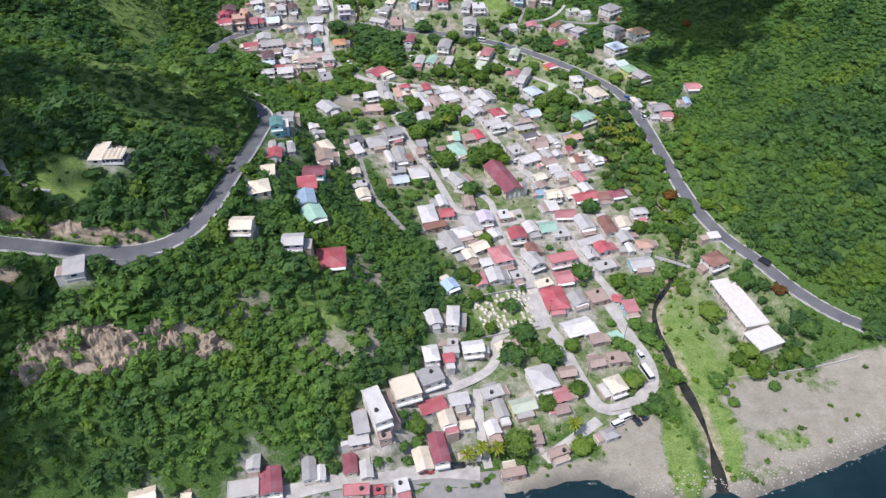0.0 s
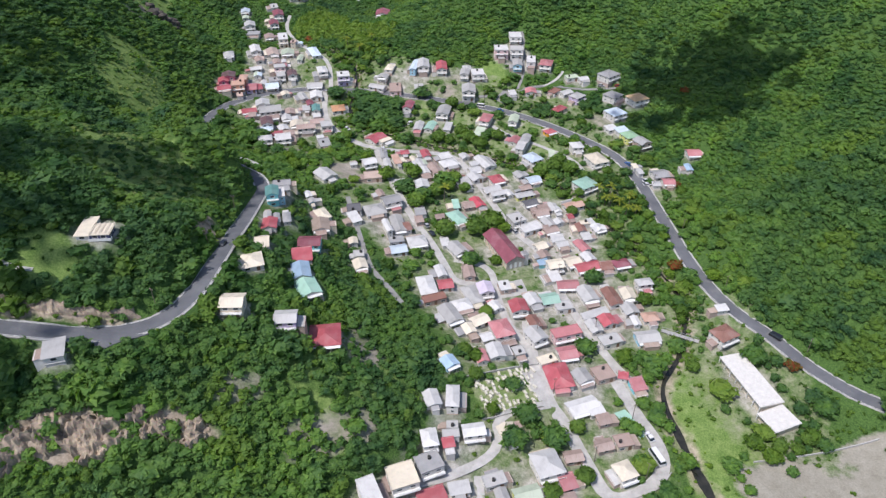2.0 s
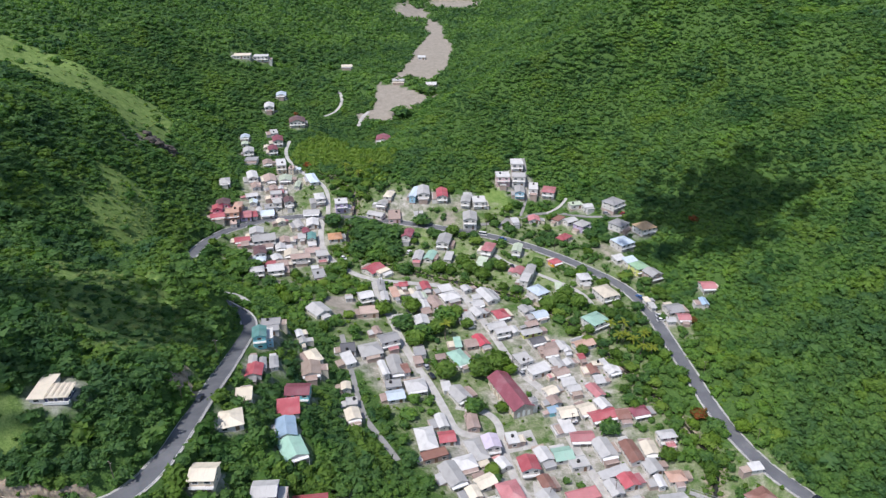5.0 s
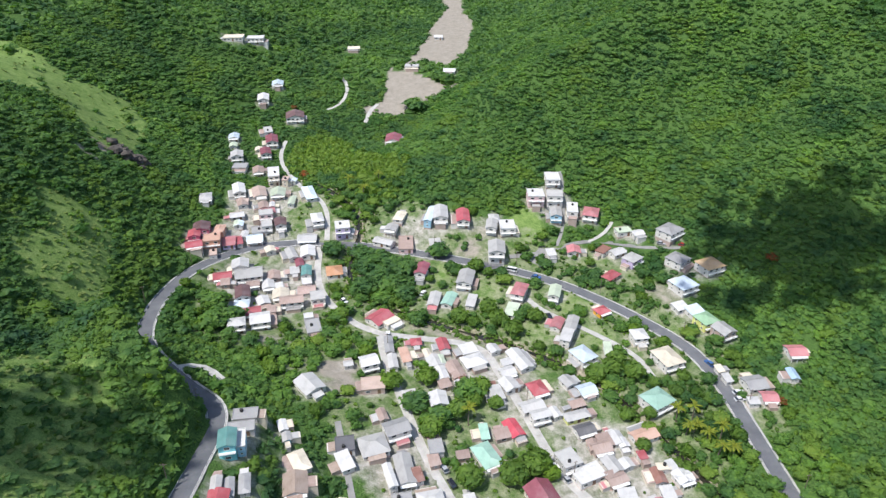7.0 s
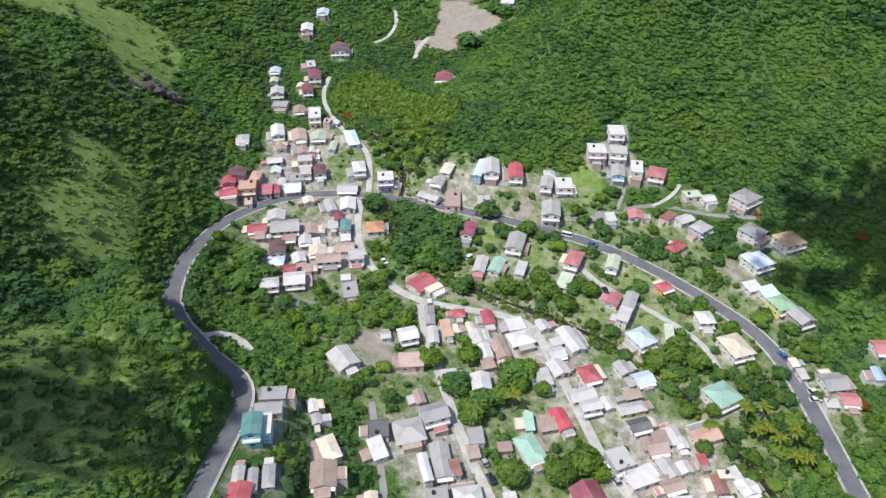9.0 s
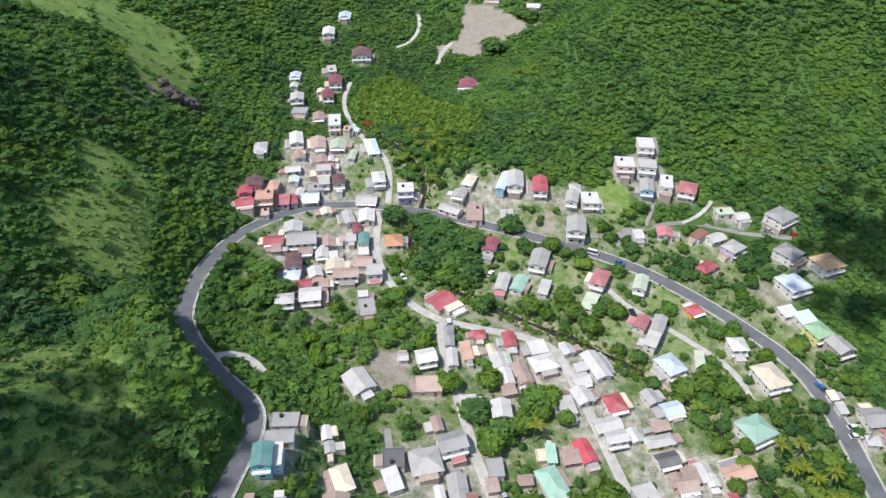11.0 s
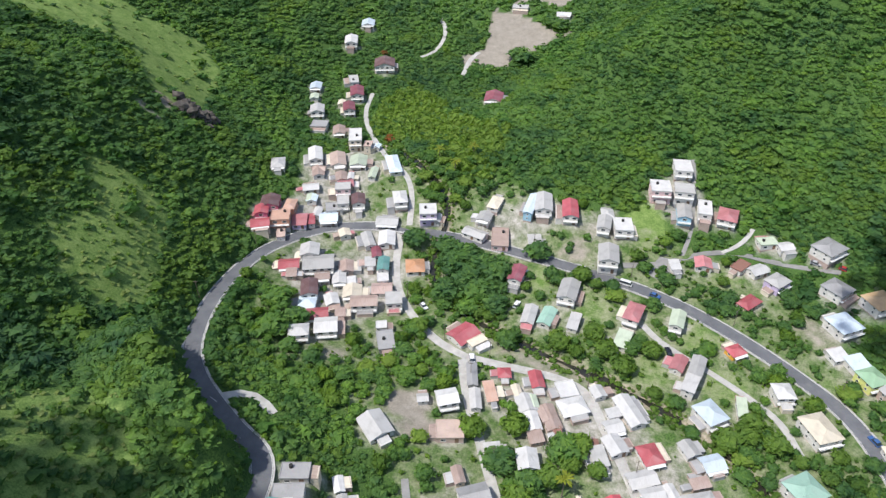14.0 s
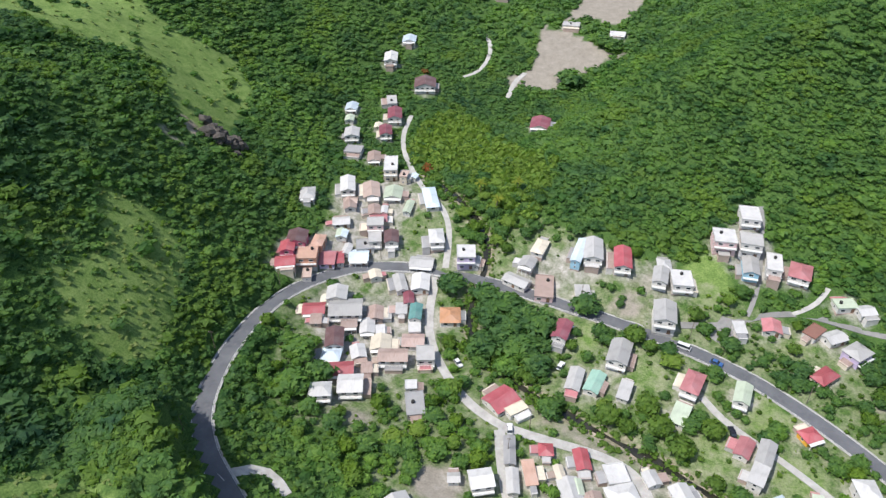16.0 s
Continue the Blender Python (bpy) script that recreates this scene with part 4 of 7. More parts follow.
house(78.0, 413.7, 8.0, 5.8, 15, 1, "gm", "f", "w")
house(84.3, 411.6, 6.4, 5.5, 20, 1, "w", "g", "w")
house(-140.0, 515.7, 6.4, 8.4, 11, 1, "b2", "g", "w")
house(-137.8, 505.5, 4.8, 6.5, 11, 1, "gm", "g", "w")
house(-131.5, 490.4, 7.4, 9.5, 15, 2, "w", "g", "w")
house(-126.3, 477.4, 8.7, 7.6, 4, 1, "g", "f", "w")
house(-115.4, 474.3, 6.3, 9.2, 16, 1, "ru", "g", "w")
house(-117.3, 516.9, 7.5, 12.7, 15, 2, "p", "g", "w")
house(-122.7, 530.4, 5.7, 11.2, 19, 1, "lg", "f", "w")
house(-117.0, 499.1, 6.4, 10.4, 17, 2, "p", "g", "w")
house(-103.9, 463.5, 6.6, 13.5, 14, 3, "w", "f", "c")
house(-96.2, 460.3, 5.3, 8.5, 15, 1, "lg", "f", "c")
house(-117.9, 444.3, 6.6, 12.5, 19, 2, "w", "g", "w")
house(-107.7, 445.6, 7.4, 12.4, 19, 1, "be", "g", "w")
house(-97.9, 445.8, 8.0, 9.6, 10, 1, "gm", "g", "w")
house(-113.6, 433.7, 5.5, 8.7, 21, 1, "ru", "g", "w")
house(-102.7, 433.1, 5.3, 7.5, 19, 1, "ru", "g", "c")
house(-99.3, 428.1, 7.4, 6.3, 16, 1, "pk", "g", "c")
house(-88.8, 437.4, 3.6, 9.6, 2, 1, "gm", "g", "w")
house(-80.9, 444.4, 6.0, 16.3, 21, 1, "b2", "h", "w")
house(-43.1, 526.6, 9.9, 12.9, -0, 1, "p", "g", "w")
house(-108.8, 548.3, 11.8, 12.9, 12, 2, "db", "g", "w")
house(-131.5, 432.2, 6.4, 9.3, 18, 1, "w", "h", "w")
house(-132.1, 562.8, 7.6, 13.4, 13, 2, "w", "g", "w")
house(-126.9, 584.2, 7.9, 10.4, 10, 1, "b2", "g", "w")
house(-162.4, 614.8, 14.3, 10.7, 7, 1, "c", "f", "w")
house(-149.1, 623.0, 12.6, 9.5, 7, 2, "w", "f", "w")
house(-83.9, 661.2, 9.6, 7.2, 4, 1, "c", "g", "w")
house(-9.0, 619.6, 9.1, 6.8, -2, 1, "w", "g", "w")
house(-18.8, 694.7, 7.4, 5.6, -1, 1, "w", "s", "w")
house(-37.0, 628.3, 10.7, 8.0, -1, 1, "lg", "f", "w")
house(-55.2, 301.3, 8.2, 10.1, 40, 1, "w", "g", "w")
house(45.4, 283.1, 6.9, 6.3, 17, 1, "ru", "g", "ru")
house(51.8, 287.1, 4.4, 6.1, 16, 1, "w", "g", "w")
house(48.4, 271.4, 6.5, 4.7, 21, 1, "ru", "s", "ru")
house(50.8, 264.2, 5.9, 5.3, 8, 1, "w", "s", "w")
house(52.1, 260.8, 5.7, 4.8, 17, 1, "w", "g", "w")
house(62.1, 271.6, 4.2, 6.7, 8, 1, "br", "g", "w")
house(67.4, 275.2, 3.0, 5.2, 24, 1, "w", "s", "w")
house(69.5, 271.0, 5.4, 5.5, 21, 1, "w", "g", "w")
house(63.5, 265.2, 4.4, 4.9, 11, 1, "w", "s", "w")
house(60.8, 259.3, 5.0, 8.4, 23, 1, "pk", "g", "w")
house(62.3, 252.0, 5.3, 6.3, 22, 1, "w", "g", "w")
house(42.9, 259.8, 5.7, 5.3, 28, 1, "c", "g", "w")
house(43.7, 254.2, 4.9, 5.4, 20, 1, "ru", "g", "w")
house(42.8, 248.9, 4.9, 3.5, 19, 1, "b", "s", "t")
house(55.2, 249.4, 6.9, 6.2, 22, 1, "c", "g", "w")
house(-23.0, 263.6, 3.0, 6.1, 7, 1, "lg", "f", "w")
house(-10.8, 259.0, 8.4, 7.5, 15, 1, "w", "h", "w")
house(-18.4, 251.5, 7.2, 6.1, 15, 1, "b2", "g", "w")
house(-19.6, 257.8, 6.8, 5.2, 12, 1, "g", "f", "lg")
house(-10.3, 274.1, 3.9, 4.9, 17, 1, "ru", "s", "ru")
house(6.4, 256.2, 6.9, 9.5, 31, 1, "lg", "g", "w")
house(1.4, 260.1, 3.9, 5.2, 16, 1, "w", "s", "w")
house(-15.2, 267.2, 3.2, 5.7, 19, 1, "br", "s", "w")
house(-9.2, 323.3, 3.4, 5.5, 16, 1, "gm", "g", "w")
house(-4.8, 318.6, 4.2, 5.4, 24, 1, "ru", "g", "ru")
house(-0.8, 311.4, 3.0, 5.2, 18, 1, "br", "s", "w")
house(16.1, 323.2, 4.5, 3.7, 25, 1, "w", "s", "w")
house(9.7, 310.2, 3.7, 3.5, 11, 1, "br", "s", "ru")
house(-28.7, 291.2, 3.4, 6.1, 22, 1, "ru", "g", "c")
house(-116.4, 390.5, 4.0, 6.8, 18, 1, "be", "f", "w")
house(-92.0, 398.7, 5.0, 5.4, 26, 1, "c", "g", "w")
house(-96.2, 458.1, 4.0, 5.9, 0, 2, "be", "f", "c")
house(-92.5, 460.5, 3.5, 4.1, -8, 1, "b2", "g", "w")
house(-113.6, 436.1, 5.5, 4.8, 8, 1, "be", "g", "be")
house(-98.6, 434.3, 3.0, 5.7, 10, 1, "w", "g", "w")
house(-54.8, 411.7, 3.0, 6.3, -1, 1, "w", "g", "w")
house(-122.9, 505.6, 4.0, 5.9, 9, 1, "c", "g", "c")
house(-110.8, 415.1, 4.8, 5.2, 6, 1, "b2", "g", "w")
house(-106.8, 410.0, 3.4, 4.6, 7, 1, "w", "g", "w")

CHURCH = (26.5, 256.9, 9.0, 23.2, 22.8)
SCHOOL = (108.0, 183.7, 9.4, 24.7, 14.0)
VILLA = (-101.2, 182.0, 11.5, 11.5, 4.0)
SCHOOL_BLOCK = (111.9, 167.2, 10.9, 8.9, 21.7)
FOOTPRINTS = np.array([q[:5] for q in PLAN] + [CHURCH, SCHOOL, SCHOOL_BLOCK, VILLA])

# level terraces cut for the houses
for hx, hy, hw, hd, turn in FOOTPRINTS:
    near = (abs(XX - hx) < 24) & (abs(YY - hy) < 24)
    k = oval(XX[near], YY[near], hx, hy, hw / 2 + 2.4, hd / 2 + 2.4, turn, 1.0, 0.5)
    ZZ[near] = ZZ[near] * (1 - k) + float(ground(hx, hy)) * k
for line, half in ROAD_LINES:
    d, z = nearest_on(line, XX, YY)
    k = np.clip((half + 2.8 - d) / 2.2, 0, 1)
    ZZ = ZZ * (1 - k) + (z - 0.12) * k

# ---------------------------------------------------------------- ground sheet
BARE = [
    # x, y, rx, ry, turn, strength: fields, yards and quarry floors without trees
    (-62, 570, 5, 6, 0), (-10, 600, 8, 9, 0, 0.6), (-8, 815, 9, 45, 8), (-34, 880, 26, 20, 0), (14, 930, 34, 24, -20), (-48, 315, 8, 6, 0), (-88, 350, 7, 6, 0), (-175, 411, 5, 2.5, -20, 0.66),
    (-40, 306, 12, 5, 10, 0.8), (-80, 332, 7, 5, 0, 0.7), (3, 400, 6, 6, 0, 0.7), (-16, 346, 24, 3.5, -25, 0.62), (12, 338, 20, 3.5, -25, 0.6), (88, 370, 9, 6, -40, 0.6), (-26, 180, 7, 8, 0, 0.62), (-30, 193, 6, 6, 0, 0.6), (-37, 145, 11, 6, 20, 0.66), (-25, 152, 7, 8, 0, 0.6), (-57, 151, 8, 5, 20, 0.55),
    (12, 410, 9, 5, 0, 0.6), (60, 262, 6, 5, 0, 0.6), (-38, 141, 8, 4, 20, 0.6), (-24, 178, 5, 6, 0, 0.7),
]
GRASSY = [
    (88, 172, 12, 24, -10), (72, 121, 5, 15, 0), (90, 132, 5, 10, 0, 0.8), (106, 129, 10, 5, 0, 0.62), (98, 118, 10, 3, 5, 0.45), (84, 150, 8, 14, 0, 0.8), (22, 178, 14, 10, 22, 0.9), (-111, 170, 7, 8, 0),
    (-94, 237, 12, 6, 10, 0.5), (-170, 335, 7, 8, 0, 0.5),
    (82, 140, 5, 15, 5), (87, 126, 5, 11, -8), (107, 128.5, 9, 4, 0, 0.75), (97, 159, 9, 8, 0), (125, 150, 8, 5, 10, 0.5), (-32, 150, 9, 9, 10, 0.7), (-26, 166, 6, 12, 0, 0.6), (46, 363, 10, 6, -30), (-11, 384, 4, 7, -10), (31, 415, 9, 12, 0, 0.85), (52, 342, 11, 7, -25, 0.85), (-20, 347, 7, 3, -20), (30, 345, 9, 8, 0, 0.7), (85, 345, 7, 8, 0, 0.6), (10, 372, 7, 8, 0, 0.7), (60, 395, 9, 6, 0, 0.6), (-20, 172, 9, 10, 0, 0.5), (-38, 160, 12, 10, 0, 0.5),
]
ROCKY = [(-98, 131, 13, 6, 14), (-71, 138, 9, 4, 10), (-120, 140, 5, 3, 0), (-102, 157.5, 22, 2.0, 8, 0.9), (-80, 212, 3.0, 7, 0), (-174, 424, 6, 3, -30), (-15, 985, 110, 40, 0)]
SANDY = [(118, 134, 40, 19, 14), (62, 124, 13, 14, 0), (98, 148, 20, 8, 10, 0.8), (142, 150, 24, 12, 14)]


FIELD = [(-55.5, 628), (-36, 621.5), (-13, 603), (-18, 584), (-30, 580), (-40, 566), (-58.5, 566), (-55.5, 583), (-53, 598)]


QUARRY_YARD = [(-41.5, 637), (-32.5, 678), (-23.5, 745), (-14, 790), (-4, 790), (11.5, 742), (6, 668), (-10, 632), (-24, 641)]


SPUR = [(-290, 505), (-254, 500), (-213, 490), (-192, 499), (-177, 482), (-164, 428), (-175, 422), (-187, 432), (-203, 454), (-229, 434), (-256, 422)]
LOWER_SPUR = [(-174, 364), (-160, 372), (-147, 365), (-140, 342), (-134, 322), (-142, 310), (-153, 314), (-163, 325), (-159, 343)]
KNOLL = [(-142, 262), (-126, 271), (-113, 274), (-97, 258), (-89, 232), (-95, 211), (-108, 206), (-122, 220), (-136, 244)]


def in_field(x, y, outlines=(FIELD, QUARRY_YARD)):
    """Inside one of the outlines: at first the gravel playing field and the quarry yard."""
    found = np.zeros(np.shape(x), bool)
    for outline in outlines:
        odd = np.zeros(np.shape(x), bool)
        for (ax, ay), (bx, by) in zip(outline, outline[1:] + outline[:1]):
            odd ^= ((ay > y) != (by > y)) & (x < ax + (bx - ax) * (y - ay) / (by - ay + 1e-9))
        found |= odd
    return found * 1.0


def cover_of(x, y, patches):
    c = in_field(x, y) if patches is BARE else np.zeros(np.shape(x))
    if patches is GRASSY:
        c = np.maximum(0.97 * in_field(x, y, (SPUR,)), np.maximum(0.96 * in_field(x, y, (LOWER_SPUR,)), 0.72 * in_field(x, y, (KNOLL,))))
    for p in patches:
        c = np.maximum(c, oval(x, y, *p))
    return c


sand, grass, earth, rock = cover_of(XX, YY, SANDY), cover_of(XX, YY, GRASSY), cover_of(XX, YY, BARE), cover_of(XX, YY, ROCKY)
shore = YY - np.interp(XX, COAST_X, COAST_Y)
sand = np.maximum(sand, np.clip((9 - shore) / 6, 0, 1) * (XX > -10))
sand *= 1 - 0.85 * grass * (YY < 165)
rock = np.maximum(rock, np.clip((7 - shore) / 5, 0, 1) * (XX <= -10))
yard = np.zeros(XX.shape)
density = np.zeros(XX.shape)
for hx, hy, hw, hd, turn in FOOTPRINTS:
    near = (abs(XX - hx) < 26) & (abs(YY - hy) < 26)
    yard[near] = np.maximum(yard[near], oval(XX[near], YY[near], hx, hy, hw / 2 + 1.6, hd / 2 + 1.6, turn, 0.68, 0.6))
    density[near] += np.exp(-((XX[near] - hx) ** 2 + (YY[near] - hy) ** 2) / (2 * 8.0 ** 2)) * hw * hd / 36
basin = np.clip((np.minimum(-side(FOOT_EAST, XX, YY), side(FOOT_WEST, XX, YY)) - 1) / 6, 0, 1) * (YY < 458) * (YY > 130) * np.clip(3 * density, 0, 1)
grass = np.maximum(grass, 0.45 * basin)
earth = np.maximum(earth, 0.37 * basin)
yard = np.maximum(yard, np.clip((density - 2.8) / 1.6, 0, 1) * 0.74)
d, z = nearest_on(RIVER_BED, XX, YY)
rock = np.maximum(rock, np.clip((4.5 - d) / 3, 0, 0.6))
nx, ny = len(GX), len(GY)
idx = np.arange(nx * ny).reshape(ny, nx)
quads = np.stack([idx[:-1, :-1], idx[:-1, 1:], idx[1:, 1:], idx[1:, :-1]], -1).reshape(-1, 4)
me = array_mesh("ground", np.stack([XX, YY, ZZ], -1).reshape(-1, 3), quads, GROUND, True)
for layer, channels in (("cover", (sand, grass, earth)), ("cover_more", (rock, yard, np.clip((4.2 - shore) / 2.5, 0, 1)))):
    a = me.color_attributes.new(layer, "FLOAT_COLOR", "POINT")
    a.data.foreach_set("color", np.stack([*channels, np.ones_like(sand)], -1).astype(np.float32).ravel())
tagged(new("ground", me), "valley floor and steep hillsides of soil, grass and scrub", "ground", kind="structure")

sea = Shape()
sea.poly([(-5000, -5000, 0), (5000, -5000, 0), (5000, 200, 0), (-5000, 200, 0)])
tagged(new("sea", sea.mesh("sea", SEA)), "dark blue-green sea along a grey pebble beach", "sea", kind="structure")


# ---------------------------------------------------------------- roads and river
def ribbon(name, line, half, mat, lift=0.0, wobble=0.0, thick=0.25, offset=0.0):
    p = line[:, :2]
    t = np.gradient(p, axis=0)
    t /= np.linalg.norm(t, axis=1)[:, None] + 1e-9
    nrm = np.column_stack([-t[:, 1], t[:, 0]])
    w = half * (1 + wobble * np.array([noise.noise((i * 0.21, half, 0.0)) for i in range(len(p))]))[:, None]
    z = (line[:, 2] + lift)[:, None]
    mid = p + nrm * offset
    rows = [np.hstack([mid + nrm * w * k, z + dz]) for k, dz in ((1, -thick), (1, 0), (0, 0.02), (-1, 0), (-1, -thick))]
    v = np.stack(rows, 1).reshape(-1, 3)
    n = len(p)
    f = np.array([(i * 5 + j, i * 5 + j + 1, i * 5 + j + 6, i * 5 + j + 5) for i in range(n - 1) for j in range(4)])
    return array_mesh(name, v, f, mat, False)


main = tagged(new("main_road", ribbon("main_road", ROAD_LINES[0][0], 2.9, ASPHALT, 0.05)), "grey asphalt coast road winding round the village", "road", kind="structure")
for k, off in (("verge", 3.15), ("verge", -3.15)):
    part(k, ribbon(k, ROAD_LINES[0][0], 0.25, CONCRETE, 0.02, 0.3, 0.4, off), main, "pale concrete gutter")
for off in (2.72, -2.72):
    part("edge_line", ribbon("edge_line", ROAD_LINES[0][0], 0.06, LINE_PAINT, 0.075, 0, 0.01, off), main, "worn white edge line")
for i, (line, half) in enumerate(ROAD_LINES[1:]):
    mat, label = (PAVING, "narrow grey paved lane on the hillside") if i in (10, 12, 14) else (CONCRETE, "narrow pale concrete street between the houses")
    tagged(new("street", ribbon("street", line, half, mat, 0.06, 0.12)), label, "street", kind="structure")
tagged(new("river", ribbon("river", RIVER_BED, 1.15, RIVER, -0.75, 1.6, 0.1)), "shallow brown river winding to the beach", "river", kind="structure")


# ---------------------------------------------------------------- houses
WINDOW_MESHES = {}


def window_meshes(w, h):
    key = (w, h)
    if key not in WINDOW_MESHES:
        f, g = Shape(), Shape()
        rings = []
        for u, v, e in ((w / 2, h / 2, 0.0), (w / 2, h / 2, -0.1), (w / 2 - 0.1, h / 2 - 0.1, -0.1), (w / 2 - 0.1, h / 2 - 0.1, 0.0)):
            rings.append(len(f.v))
            f.v += [(-u, e, -v), (u, e, -v), (u, e, v), (-u, e, v)]
        for a, b in zip(rings, rings[1:]):
            for i in range(4):
                j = (i + 1) % 4
                f.f.append((a + i, a + j, b + j, b + i))
                f.s.append(0)
        g.box(-w / 2 + 0.1, w / 2 - 0.1, -0.04, -0.01, -h / 2 + 0.1, h / 2 - 0.1)
        WINDOW_MESHES[key] = (f.mesh("window", FRAME_PAINT), g.mesh("pane", GLASS))
    return WINDOW_MESHES[key]


DOOR_SHAPE = Shape()
DOOR_SHAPE.box(-0.5, 0.5, -0.06, 0.0, 0, 1.85)
DOOR_SHAPE.box(-0.58, -0.5, -0.1, 0.0, 0, 1.93)
DOOR_SHAPE.box(0.5, 0.58, -0.1, 0.0, 0, 1.93)
DOOR_SHAPE.box(-0.5, 0.5, -0.1, 0.0, 1.85, 1.93)
DOOR_MESH = DOOR_SHAPE.mesh("door", DOOR_WOOD)
STOREY = 1.75


def roof_shape(w, d, form, rise, over=0.45, thick=0.12):
    """A roof over a w by d house, its eaves at z 0, the ridge along the longer side."""
    s = Shape()
    a, b = w / 2 + over, d / 2 + over
    if form == "f":
        s.box(-w / 2 - 0.2, w / 2 + 0.2, -d / 2 - 0.2, d / 2 + 0.2, 0, 0.22)
        for x0, x1, y0, y1 in ((-w / 2 - 0.2, w / 2 + 0.2, -d / 2 - 0.2, -d / 2), (-w / 2 - 0.2, w / 2 + 0.2, d / 2, d / 2 + 0.2), (-w / 2 - 0.2, -w / 2, -d / 2, d / 2), (w / 2, w / 2 + 0.2, -d / 2, d / 2)):
            s.box(x0, x1, y0, y1, 0.22, 0.42)
        return s
    long_x = w >= d
    if form == "s":
        top = [(-a, -b, -0.05), (a, -b, -0.05), (a, b, 0.16 * d), (-a, b, 0.16 * d)]
        faces = [(0, 1, 2, 3)]
    else:
        in_x, in_y = (a if form == "g" else a - 0.85 * b, 0) if long_x else (0, b if form == "g" else b - 0.85 * a)
        in_x, in_y = max(in_x, 0.0), max(in_y, 0.0)
        top = [(-a, -b, -0.1), (a, -b, -0.1), (a, b, -0.1), (-a, b, -0.1)]
        if long_x:
            top += [(-in_x, 0, rise), (in_x, 0, rise)]
            faces = [(0, 1, 5, 4), (2, 3, 4, 5)] + ([(1, 2, 5), (3, 0, 4)] if form == "h" else [])
        else:
            top += [(0, -in_y, rise), (0, in_y, rise)]
            faces = [(1, 2, 5, 4), (3, 0, 4, 5)] + ([(0, 1, 4), (2, 3, 5)] if form == "h" else [])
    for f in faces:
        up = [Vector(top[i]) for i in f]
        low = [p - Vector((0, 0, thick)) for p in up]
        s.poly(up)
        s.poly(low[::-1])
        for i in range(len(f)):
            j = (i + 1) % len(f)
            s.poly([up[i], low[i], low[j], up[j]])
    return s


def lowest(x, y, w, d, turn):
    c, s = math.cos(radians(turn)), math.sin(radians(turn))
    return min(float(ground(x + u * c - v * s, y + u * s + v * c)) for u in (-w / 2, 0, w / 2) for v in (-d / 2, 0, d / 2))


